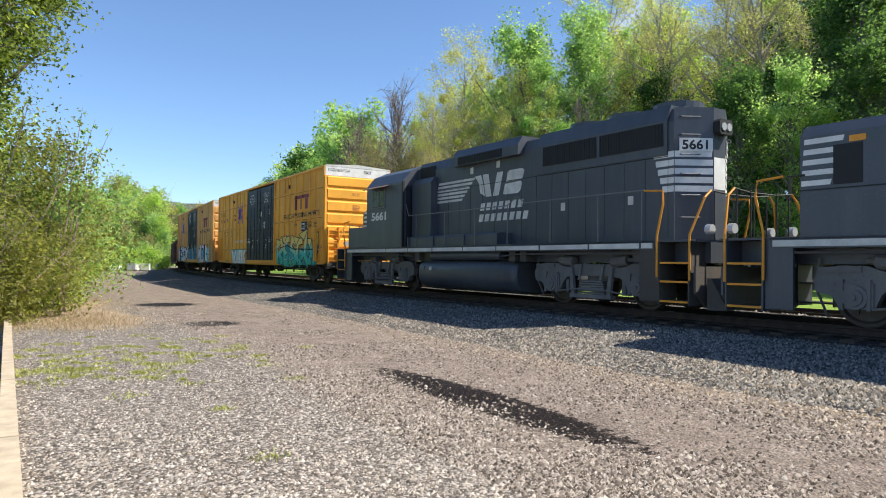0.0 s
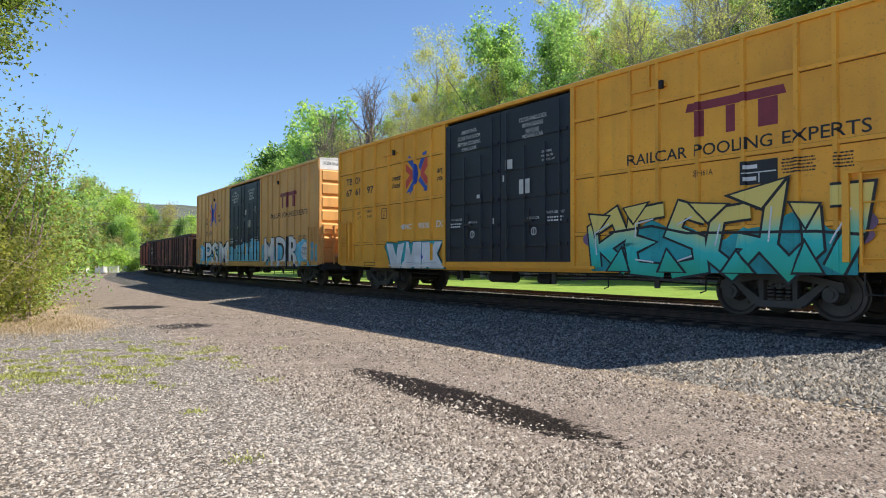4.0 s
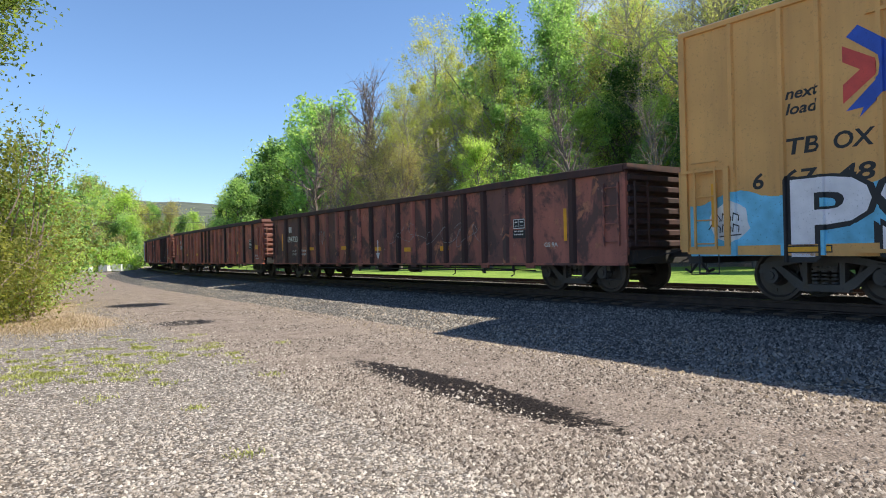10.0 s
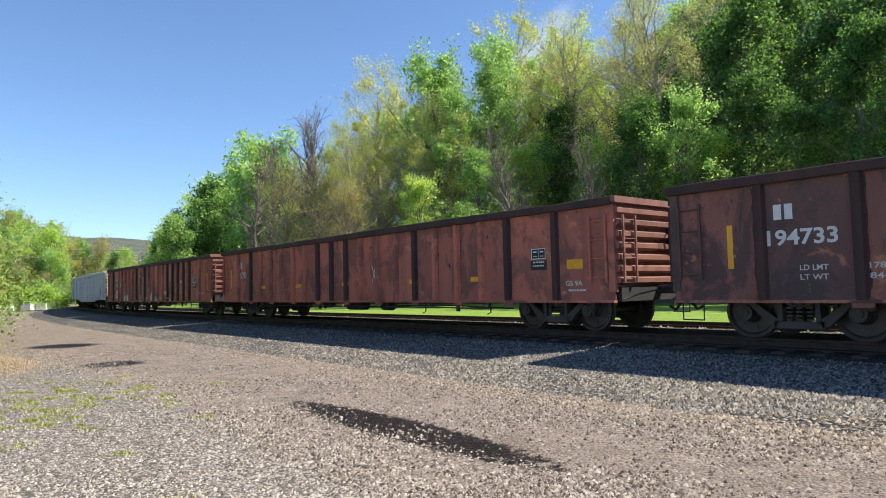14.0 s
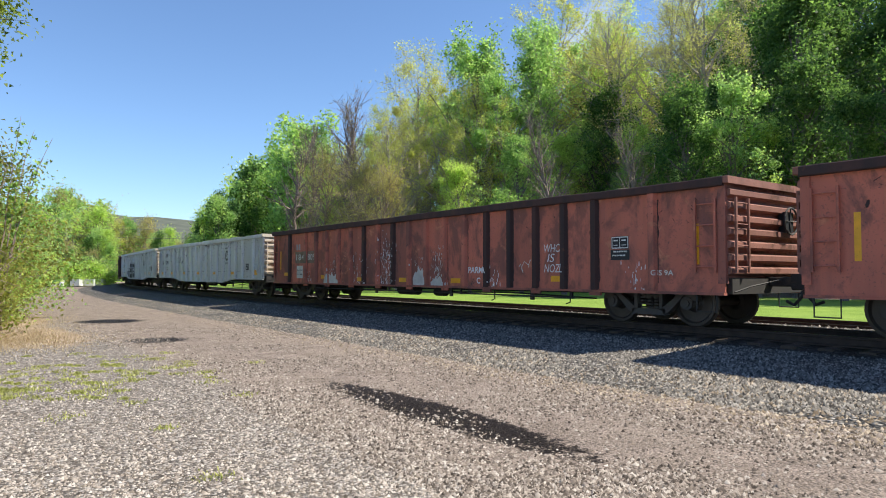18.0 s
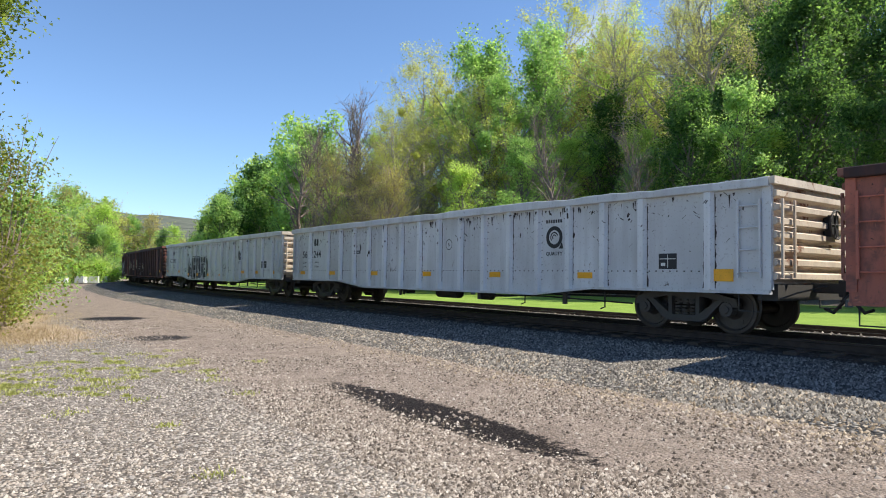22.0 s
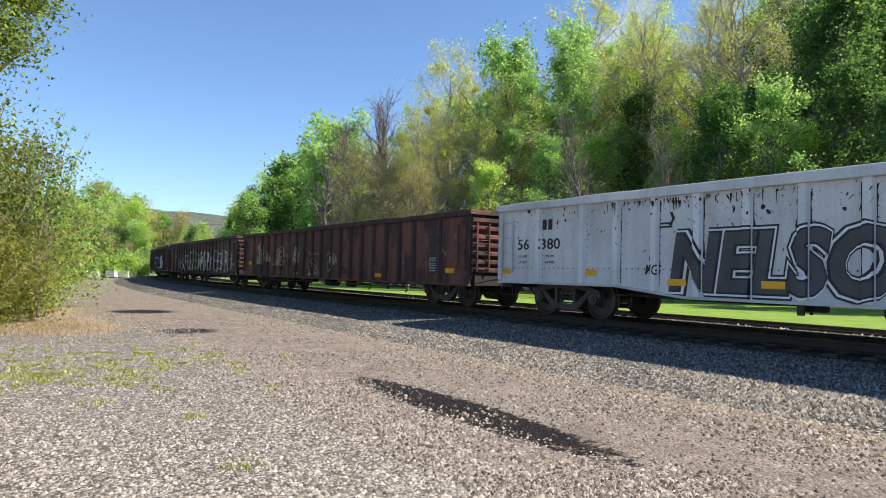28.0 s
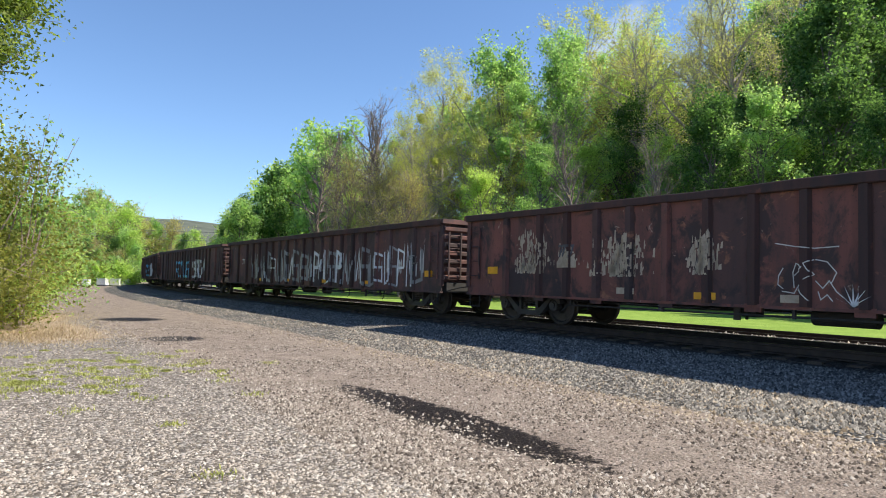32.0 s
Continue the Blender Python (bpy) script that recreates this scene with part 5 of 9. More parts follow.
for body, a, b in (("RAILCAR", 5.5, 4.2), ("POOLING", 4.0, 2.7), ("EXPERTS", 2.55, 1.2)):
    words(box_2, body, at_u(a, BX), 2.94, 0.22, "ink", 0.002, 0, a - b, RIBS_2)
paint("plate_mark", sheet([(0, 0), (0.3, 0), (0.3, 0.02), (0, 0.02)], [(0, 0.3), (0.3, 0.3), (0.3, 0.32), (0, 0.32)], [(0.1, 0.08), (0.2, 0.08), (0.2, 0.22), (0.1, 0.22)]), at_u(13.6, BX), 2.32, BY, M["ink"], box_2, "", RIBS_2, 0.045, BOX_RIB)
for x in (2.2, 1.7):
    paint("small_print", bars(0, 0, 0.34, 0.025, 5, 5, 0.055), at_u(x, BX), 2.05, BY, M["ink"], box_2, "", RIBS_2, 0.045, BOX_RIB)
paint("graffiti", wavy(at_u(18.4, BX), at_u(11.55, BX), 0.82, 1.85, 0.12, 22, 4), 0, 0, BY - 0.001, M["sky_spray"], box_2, "pale blue sprayed background with a ragged top edge", RIBS_2, 0.045, BOX_RIB)
paint("graffiti", wavy(at_u(6.75, BX), at_u(0.2, BX), 0.82, 1.80, 0.12, 22, 5), 0, 0, BY - 0.001, M["sky_spray"], box_2, "pale blue sprayed background with a ragged top edge", RIBS_2, 0.045, BOX_RIB)
for s0, a, b in ((6, -2.42, -0.01), (7, 0.01, 2.42)):
    paint("graffiti", wavy(a, b, 1.02, 1.78 if s0 == 6 else 2.0, 0.13, 12, s0), 0, 0, -BOX_Y - 0.078, M["sky_spray"], box_2, "blue spray carried across the doors")
tag_word(box_2, "PSM", at_u(16.5, BX), 0.84, 1.22, 4.55, "pink_spray", "ink", 0.045, lab="tall white sprayed letters outlined in black", gap=1.12, shadow="ink", ribs=RIBS_2)
tag_word(box_2, "MDR", at_u(6.3, BX), 0.84, 1.22, 4.2, "pink_spray", "ink", 0.045, lab="tall white sprayed letters outlined in black", gap=1.12, shadow="ink", ribs=RIBS_2)
for off in (17.6, 1.45):
    r = random.Random(int(off * 10))
    disc = [(0.40 * a * r.uniform(0.85, 1.05), 0.36 * b * r.uniform(0.9, 1.1)) for a, b in ring_pts(1.0, 18)]
    paint("graffiti", sheet(disc), at_u(off, BX), 1.42, BY - 0.003, M["white_spray"], box_2, "round white sprayed patch with a scribble", RIBS_2, 0.045, BOX_RIB)
    scr = [brush([(-0.27 + 0.12 * k, zz - 0.07), (-0.25 + 0.12 * k, zz + 0.07), (-0.18 + 0.12 * k, zz + r.uniform(-0.04, 0.06)), (-0.19 + 0.12 * k, zz - 0.08)], 0.02) for k in range(4) for zz in (0.10, -0.10)]
    paint("graffiti", sheet(*[q for st in scr for q in st], *brush([(-0.2, -0.25), (0.22, -0.22)], 0.022), *brush([(-0.33, 0.0), (-0.42, -0.12)], 0.02)), at_u(off, BX), 1.42, BY - 0.007, M["ink"], box_2, "", RIBS_2, 0.045, BOX_RIB)
for x in (17.95, 14.75, 12.2):
    paint("yellow_stripe", sheet([(0, 0), (0.12, 0), (0.12, 0.8 if x > 15 else 0.5), (0, 0.8 if x > 15 else 0.5)]), at_u(x, BX), 1.35 if x > 15 else 1.1, BY - 0.011, M["yellow_mark"], box_2, "", RIBS_2, 0.045, BOX_RIB)
paint("yellow_stripe", sheet([(0, 0), (0.12, 0), (0.12, 0.5), (0, 0.5)]), 0.35, 1.35, -BOX_Y - 0.084, M["yellow_mark"], box_2)
for b in (box_1, box_2):
    y = -BOX_Y - 0.079
    for body, x, z, w in (("-IMPORTANT-", -1.66, 4.52, 0.72), ("CLOSE THIS DOOR", -1.8, 4.36, 1.0), ("BEFORE CLOSING", -1.8, 4.20, 1.0), ("MAIN DOOR", -1.62, 4.155 - 0.11, 0.66), ("CLOSE AND LOCK", 0.75, 4.46, 0.98), ("BOTH DOORS", 0.88, 4.31, 0.72), ("BEFORE", 1.0, 4.20 - 0.04, 0.46), ("MOVING CAR", 0.88, 4.155 - 0.12, 0.72), ("OPENING", 1.55, 3.60, 0.34), ("MAIN W", 1.55, 3.50, 0.40), ("TOTAL W", 1.55, 3.40, 0.44), ("OPEN CLOSE", -1.35, 2.06 - 0.02, 0.42), ("OPEN CLOSE", 1.05, 2.06 - 0.02, 0.42), ("DO NOT LUBE DOORS", -2.2, 2.14, 0.6), ("DO NOT LUBE DOORS", 1.7, 2.14, 0.6)):
        words(b, body, x, z, 0.10 if z > 4 else 0.06, "white", 0, 0, w, (), y)
    for x in (-2.2, 1.7):
        paint("small_print", bars(x, 2.03, 0.58, 0.04, 2, 6, 0.075), 0, 0, y, M["white"], b)
    for x, z, w, h in ((-0.95, 2.70, 0.16, 0.10), (0.22, 3.35, 0.28, 0.24), (0.75, 2.68, 0.38, 0.36), (0.12, 3.05, 0.06, 0.16), (-0.3, 1.98, 0.08, 0.16)):
        paint("placard", sheet([(x, z), (x + w, z), (x + w, z + h), (x, z + h)]), 0, 0, y, M["offwhite"], b)
    for x in (-1.14, 1.28):
        paint("dial", sheet(*[[(0.075 * math.cos(a), 0.075 * math.sin(a)), (0.10 * math.cos(a), 0.10 * math.sin(a)), (0.10 * math.cos(a + 0.42), 0.10 * math.sin(a + 0.42)), (0.075 * math.cos(a + 0.42), 0.075 * math.sin(a + 0.42))] for a in np.arange(0, 6.2, 0.4189)], [(-0.012, -0.06), (0.012, -0.06), (0.012, 0.06), (-0.012, 0.06)]), x, 1.74, -BOX_Y - 0.084, M["white"], b)
    for off in (1.55, 16.6):
        q = paint("placard", sheet([(0, 0), (0.75, 0), (0.75, 0.12), (0, 0.12)]), at_u(off, BX), 0.86, -BOX_Y - 0.016, M["ink"], b)
        paint("placard", sheet([(0.02, 0.02), (0.73, 0.02), (0.73, 0.10), (0.02, 0.10)]), at_u(off, BX), 0.86, -BOX_Y - 0.019, M["yellow_mark"], b)
    # words and small print on the leading end
    for body, hh, w, yy, z in (("EXCESS HEIGHT CAR", 0.12, 1.0, -1.40, BOX_TOP - 0.26), ("TBOX", 0.13, 0.36, 0.25, BOX_TOP - 0.27)):
        g = letters(body, hh, 0, 0, w)
        o = Geo().add([(0, p[0], p[2]) for p in g.v], g.f).ob("lettering", M["ink"])
        o.parent = b
        o.matrix_basis = pose(BX + 0.016, yy, z)
    for z in (3.92, 3.4, 3.28):
        g = bars(-0.2, 0, 0.4, 0.016, 3, int(z * 10), 0.045)
        o = Geo().add([(0, p[0], p[2]) for p in g.v], g.f).ob("small_print", M["maroon"])
        o.parent = b
        o.matrix_basis = pose(BX + 0.058, -0.1, z)


GON_TOP, GON_Y, GON_RIB = 2.77, 1.50, 0.085


def gondola(label, mat, length, posts, belly=0.62, sill=0.80, endmat=None, chord=0.17):
    """Open-topped gondola with posts, fish-belly sills and ribbed ends."""
    c = tagged(new("gondola_car"), label, "gondola", "cars of the freight train")
    L, Y, T = length / 2, GON_Y, GON_TOP
    post = M["white_post_lit"] if mat is M["gondola_white"] else M["soot_post"]
    pick = random.Random(int(length * 100))
    if mat is not M["gondola_white"]:
        belly = sill = 0.67
    for s in (-1, 1):
        def yy(a, b):
            return min(s * a, s * b), max(s * a, s * b)
        cuts = [-L] + list(posts) + [L]

        def low(x):
            return float(np.interp(abs(x), [L - 5.6, L - 3.9], [belly, sill]))

        for a, b in zip(cuts, cuts[1:]):
            kinks = [q for q in (-L + 3.9, -L + 5.6, L - 5.6, L - 3.9) if a < q < b]
            foot = [a] + kinks + [b]
            part("side_panel", Geo().prism_y([(q, low(q)) for q in foot] + [(b, T - 0.05), (a, T - 0.05)], *yy(Y, Y - 0.03)), mat, c)
        dented = Geo()
        xs = np.linspace(-L - 0.02, L + 0.02, 60)
        rr = np.random.default_rng(int(length * 100) + s)
        rough_lip = mat is M["gondola_white"]
        dz = np.cumsum(rr.normal(0, 0.013 if rough_lip else 0.006, 60))
        dz = np.clip(dz - np.linspace(dz[0], dz[-1], 60), -0.055 if rough_lip else -0.03, 0.022 if rough_lip else 0.012)
        dz[0] = dz[-1] = 0
        prof = [(Y - 0.04, T - chord), (Y + 0.09, T - chord), (Y + 0.105, T - chord + 0.015), (Y + 0.105, T - 0.015), (Y + 0.09, T), (Y - 0.04, T)]
        dented.add([(x, s * (a + 0.4 * d), z + (d if z > T - 0.05 else 0)) for x, d in zip(xs, dz) for a, z in prof], [tuple((i * 6 + k, i * 6 + (k + 1) % 6, i * 6 + 6 + (k + 1) % 6, i * 6 + 6 + k)[::s]) for i in range(59) for k in range(6)] + [tuple(range(6))[::-s], tuple(range(354, 360))[::s]])
        part("top_chord", dented, mat if mat is M["gondola_white"] else post, c)
        lip = [(-L, sill - 0.03), (-L + 3.9, sill - 0.03), (-L + 5.6, belly - 0.03), (L - 5.6, belly - 0.03), (L - 3.9, sill - 0.03), (L, sill - 0.03), (L, sill + 0.02), (L - 3.9, sill + 0.02), (L - 5.6, belly + 0.02), (-L + 5.6, belly + 0.02), (-L + 3.9, sill + 0.02), (-L, sill + 0.02)]
        part("sill_lip", Geo().prism_y(lip, *yy(Y - 0.06, Y + 0.05)), mat, c)
        for x in posts:
            zb = belly if abs(x) < L - 5.6 else sill if abs(x) > L - 3.9 else sill + (belly - sill) * (L - 3.9 - abs(x)) / 1.7
            ring = [(x - 0.10, s * Y), (x - 0.065, s * (Y + GON_RIB)), (x + 0.065, s * (Y + GON_RIB)), (x + 0.10, s * Y)]
            if belly == sill and posts.index(x) % 2:
                part("jacking_pad", Geo().box(x - 0.15, x + 0.15, *yy(Y - 0.02, Y + 0.03), zb - 0.10, zb + 0.04), mat, c)
            part("side_post", Geo().prism_z(ring if s > 0 else ring[::-1], zb + 0.02, T - chord), post if mat is M["gondola_white"] or pick.random() < (0.35 if mat is M["gondola_orange"] else 0.7) else mat, c)
        for e in (-1, 1):
            part("stirrup", Geo().tube([(e * (L - 0.15), s * (Y + 0.02), sill), (e * (L - 0.15), s * (Y + 0.02), sill - 0.33), (e * (L - 0.55), s * (Y + 0.02), sill - 0.33), (e * (L - 0.55), s * (Y + 0.02), sill)], 0.016, 5), M["steel_dark"], c)
            ladder(c, e * (L - 0.35), s * (Y + 0.06), 1.15, 2.3, 0.4, mat, "y", 4)
    for e in (-1, 1):
        def xx(a, b):
            return min(e * a, e * b), max(e * a, e * b)
        end = part("end_wall", Geo().box(*xx(L - 0.03, L), -Y, Y, 0.95, T - 0.03), endmat or mat, c)
        for k in range(7):
            z = 1.08 + k * 0.235
            ring = [(e * L, z - 0.09), (e * (L + 0.10), z - 0.045), (e * (L + 0.10), z + 0.045), (e * L, z + 0.09)]
            part("end_rib", Geo().prism_y(ring, -Y + 0.03, Y - 0.03), endmat or mat, end)
        part("end_chord", Geo().box(*xx(L - 0.03, L + 0.12), -Y - 0.08, Y + 0.08, T - 0.13, T, 0.012), endmat or mat, c)
        part("corner_post", Geo().box(*xx(L - 0.12, L + 0.03), -Y - 0.03, -Y + 0.06, 0.85, T - 0.12), mat, c)
        part("corner_post", Geo().box(*xx(L - 0.12, L + 0.03), Y - 0.06, Y + 0.03, 0.85, T - 0.12), mat, c)
        part("end_sill", Geo().box(*xx(L - 0.3, L + 0.05), -1.35, 1.35, 0.66, 0.95), M["steel_dark"], c)
        part("uncoupling_lever", Geo().tube([(e * (L + 0.12), -1.4, 0.70), (e * (L + 0.2), -1.0, 0.8), (e * (L + 0.3), -0.1, 0.92)], 0.015, 5), M["steel_dark"], c)
        ladder(c, e * (L + 0.14), -Y + 0.35, 1.15, 2.3, 0.42, endmat or mat, "x", 4)
        coupler(c, e * L, e)
        bogie(c, e * (L - 1.95))
    brake_wheel(c, L + 0.19, 0.55, 2.05, 0.26)
    part("floor", Geo().box(-L + 0.03, L - 0.03, -Y + 0.03, Y - 0.03, 0.96, 1.05), M["steel_dark"], c)
    under_gear(c, length, 0.62, int(length * 10))
    if mat is not M["gondola_white"]:
        part("release_rod", Geo().tube([(-L + 3.5, -Y + 0.08, 0.38), (-L + 3.7, -Y + 0.06, 0.505), (-1.2, -Y + 0.06, 0.515), (L - 3.6, -Y + 0.06, 0.50)], 0.019, 5), M["steel_dark"], c)
        for x in (-L + 3.75, -L + 6.2, -1.2, 2.4, L - 3.7):
            part("hanger", Geo().box(x, x + 0.05, -Y + 0.04, -Y + 0.09, 0.48, 0.66), M["steel_dark"], c)
    return c


def wear(car, posts, length, seed, chips, mat="rust_scar"):
    """Rust and painted-shade lines along the posts and scraped patches below the top chord, on the camera side."""
    r = random.Random(seed)
    for x in posts:
        for q in (-1, 1):
            # edge lines: rust, with the shade beside each post put into the colour
            if r.random() < 0.8:
                x0, z = x + q * 0.105, 0.85
                left, right = [], []
                while z < GON_TOP - 0.2:
                    w = r.uniform(0.004, 0.018) if r.random() < 0.88 else r.uniform(0.02, 0.045)
                    left.append((x0 - (w if q < 0 else 0) - 0.001, z))
                    right.append((x0 + (w if q > 0 else 0) + 0.004, z))
                    z += r.uniform(0.06, 0.16)
                paint("rust_line", sheet(*[[left[k], right[k], right[k + 1], left[k + 1]] for k in range(len(left) - 1)]), 0, 0, GYF + 0.001, M[mat], car)
    for k in range(chips):
        x, z = r.uniform(-length / 2 + 0.3, length / 2 - 0.3), GON_TOP - 0.2 - abs(r.gauss(0, 0.45))
        n, a0 = r.randint(5, 8), r.uniform(0, 6)
        big = r.random() < 0.15
        sx, sz, tilt = (r.uniform(0.015, 0.05), r.uniform(0.03, 0.09), r.uniform(-0.5, 0.5)) if big else (r.uniform(0.003, 0.02), r.uniform(0.01, 0.05), r.uniform(-1.5, 1.5))
        ring = []
        for i in range(n):
            a = math.tau * i / n
            q = r.uniform(0.5, 1.2)
            ring.append((x + sx * q * math.cos(a) + tilt * sz * math.sin(a), max(0.9, z + sz * q * math.sin(a))))
        paint("paint_chip", sheet(ring), 0, 0, GYF + 0.001, M[mat], car, "", posts, 0.075, GON_RIB)


def regular_posts(length, first=1.5, second=2.95, step=0.885, n=16, last=None):
    """Post places, leading end first: a wide bay at each end, even bays between."""
    half = length / 2
    last = last or length - first - 0.1
    offs = [first] + [second + step * k for k in range(n + 1)] + [last]
    return [half - o for o in offs][::-1]


GYF = -GON_Y - 0.004
GPOST = {}


def dash(car, x, z, w=0.42, h=0.13, mat="yellow_mark"):
    paint("reflector", sheet([(x - w / 2, z), (x + w / 2, z), (x + w / 2, z + h), (x - w / 2, z + h)]), 0, 0, GYF - 0.0145, M[mat], car)


def gwords(car, body, x, z, h, mat, posts, bold=0.0, shear=0.0, width=None, name="lettering", label="", gap=1.0):
    return words(car, body, x, z, h, mat, bold, shear, width, posts, GYF, 0.075, GON_RIB, label, name, gap)


def scrawl(car, x, z, w, h, seed, mat, n=9, lw=0.03):
    """A thin sprayed scribble."""
    r = random.Random(seed)
    polys = []
    px, pz = x, z + h / 2
    for k in range(n):
        qx, qz = x + w * (k + 1) / n + r.uniform(-0.1, 0.1), z + h * r.random()
        d = Vector((qx - px, qz - pz))
        if d.length > 0.02:
            m = Vector((-d.y, d.x)).normalized() * lw / 2
            polys.append([(px + m.x, pz + m.y), (px - m.x, pz - m.y), (qx - m.x, qz - m.y), (qx + m.x, qz + m.y)])
        px, pz = qx, qz
    paint("graffiti", sheet(*polys), 0, 0, GYF - 0.002, M[mat], car)


def stripe(car, x, z, h=0.75, w=0.10):
    paint("yellow_stripe", sheet([(x - w / 2, z), (x + w / 2, z), (x + w / 2, z + h), (x - w / 2, z + h)]), 0, 0, GYF, M["yellow_mark"], car)


def mark_blocks(car, x, z, mat, w=0.34, h=0.25):
    """Two plain blocks where the owner's initials stand."""
    paint("reporting_mark", sheet([(x, z), (x + w * 0.42, z), (x + w * 0.42, z + h), (x, z + h)], [(x + w * 0.58, z), (x + w, z), (x + w, z + h), (x + w * 0.58, z + h)]), 0, 0, GYF, M[mat], car)


gon_frame = [[(0, 0), (0.42, 0), (0.42, 0.02), (0, 0.02)], [(0, 0.22), (0.42, 0.22), (0.42, 0.24), (0, 0.24)], [(0, 0.02), (0.02, 0.02), (0.02, 0.22), (0, 0.22)], [(0.40, 0.02), (0.42, 0.02), (0.42, 0.22), (0.40, 0.22)], [(0.20, 0.03), (0.215, 0.03), (0.215, 0.21), (0.20, 0.21)], [(0.05, 0.15), (0.16, 0.15), (0.16, 0.18), (0.05, 0.18)], [(0.25, 0.15), (0.36, 0.15), (0.36, 0.18), (0.25, 0.18)], [(0.05, 0.06), (0.16, 0.06), (0.16, 0.075), (0.05, 0.075)], [(0.25, 0.06), (0.36, 0.06), (0.36, 0.075), (0.25, 0.075)]]


def stencil(car, off, z, half, posts, mat="offwhite", panel=True):
    q = at_u(off, half) - 0.21
    paint("data_panel", sheet([(q - 0.01, z - 0.01), (q + 0.43, z - 0.01), (q + 0.43, z + 0.25), (q - 0.01, z + 0.25)]), 0, 0, GYF + 0.0015, M["ink"], car, "black framed data panel", posts, 0.075, GON_RIB)
    tagged(paint("stencil", sheet(*gon_frame), q, z, GYF, M[mat], car, "white ruled lines of a data panel", posts, 0.075, GON_RIB), kind="stuff")
    if panel:
        x = at_u(off, half) - 0.24
        paint("data_panel", sheet([(x, z - 0.24), (x + 0.48, z - 0.24), (x + 0.48, z - 0.03), (x, z - 0.03)]), 0, 0, GYF + 0.0015, M["ink"], car, "", posts, 0.075, GON_RIB)
        paint("small_print", bars(0, 0, 0.38, 0.03, 2, int(off * 10), 0.08), at_u(off, half) - 0.2, z - 0.08, GYF, M[mat], car, "", posts, 0.075, GON_RIB)


def peeling(car, a, b, z0, z1, seed, mat, posts, n=60, base=0.0, size=1.0):
    """A cloud of pale flakes, thickest low down; base is the height of the whole patch at its foot."""
    r = random.Random(seed)
    polys = []
    mid, half = (a + b) / 2, abs(b - a) / 2
    for k in range(n):
        x = mid + max(-1.3, min(1.3, r.gauss(0, 0.55))) * half
        z = z0 + (z1 - z0) * min(1.0, r.random() ** 1.5) * r.uniform(0.7, 1.0)
        w, h = size * r.uniform(0.008, 0.04), size * r.uniform(0.012, 0.11)
        polys.append([(x - w * r.uniform(0.2, 0.5), z), (x + w * 0.5, z + h * r.uniform(-0.1, 0.2)), (x + w * r.uniform(0.1, 0.6), z + h), (x - w * r.uniform(0.0, 0.3), z + h * r.uniform(0.7, 1.0))])
    if base:
        m = 12
        top = [base * r.uniform(0.55, 1.0) * (1 - abs(k / m - 0.5) ** 2 * 2.5) for k in range(m + 1)]
        polys += [[(a + (b - a) * k / m, z0), (a + (b - a) * (k + 1) / m, z0), (a + (b - a) * (k + 1) / m, z0 + top[k + 1]), (a + (b - a) * k / m, z0 + top[k])] for k in range(m)]
    o = paint("peeling_patch", sheet(*polys), 0, 0, GYF + 0.001, M[mat], car, "pale patch of peeling paint", posts, 0.075, GON_RIB)
    tagged(o, "pale patch of peeling paint", kind="stuff")


def loops(car, x, z, w, h, seed, mat, posts, turns=3.0, lw=0.022):
    """Thin looping spray lines."""
    r = random.Random(seed)
    f1, f2, p = r.uniform(1.2, 2.2), r.uniform(2.2, 3.4), r.uniform(0, 6)
    n = int(26 * turns)
    pts = [(x + w * (k / n) + w * 0.22 * math.sin(p + f2 * turns * k / n * 2.2), z + h * (0.5 + 0.5 * math.sin(p + f1 * turns * k / n * 3.1) * (0.6 + 0.4 * math.sin(k * 0.21)))) for k in range(n)]
    g = brush(pts, lw)
    # successive strokes step outward a hair where they cross
    paint("graffiti", sheet(*g[: n // 2]), 0, 0, GYF - 0.001, M[mat], car, "thin looping spray lines", posts, 0.075, GON_RIB)
    paint("graffiti", sheet(*g[n // 2:]), 0, 0, GYF - 0.0025, M[mat], car, "thin looping spray lines", posts, 0.075, GON_RIB)


def capacity(car, off, half, lines, mat, posts, h=0.085, w=None, z=1.16):
    for k, body in enumerate(lines):
        gwords(car, body, at_u(off, half), z - k * 0.15, h, mat, posts, 0.002, 0, w or 0.075 * len(body))


# the first gondola, rust red and black, number at its trailing end
LA = 20.17
pa = regular_posts(LA)
gon_a = gondola("rust-red gondola blackened with soot, white road number at one end", M["gondola_red"], LA, pa, endmat=M["soot_post"])
xa = LA / 2
mark_blocks(gon_a, at_u(18.35, xa), 1.99, "white", 0.30)
gwords(gon_a, "194733", at_u(18.47, xa), 1.58, 0.24, "white", pa, 0.008, 0, 1.07)
capacity(gon_a, 17.98, xa, ("LD LMT", "LT WT"), "offwhite", pa, w=0.42)
capacity(gon_a, 17.0, xa, ("178600", "84400"), "offwhite", pa, w=0.46)
stripe(gon_a, at_u(19.1, xa), 1.22)
stripe(gon_a, at_u(1.75, xa), 1.2)
stencil(gon_a, 3.35, 1.55, xa, pa, "white")
gwords(gon_a, "GS 9A", at_u(2.45, xa), 1.08, 0.10, "offwhite", pa, 0.002, 0, 0.45)
paint("placard", sheet([(0, 0), (0.14, 0), (0.12, 0.2), (0, 0.18)]), at_u(5.6, xa), 1.3, GYF, M["gondola_end"], gon_a)
for off, z in ((15.93, 1.2), (13.07, 1.18), (10.5, 1.1), (8.6, 1.05), (6.6, 1.05)):
    dash(gon_a, at_u(off, xa), z)
_ax = at_u(10.5, xa)
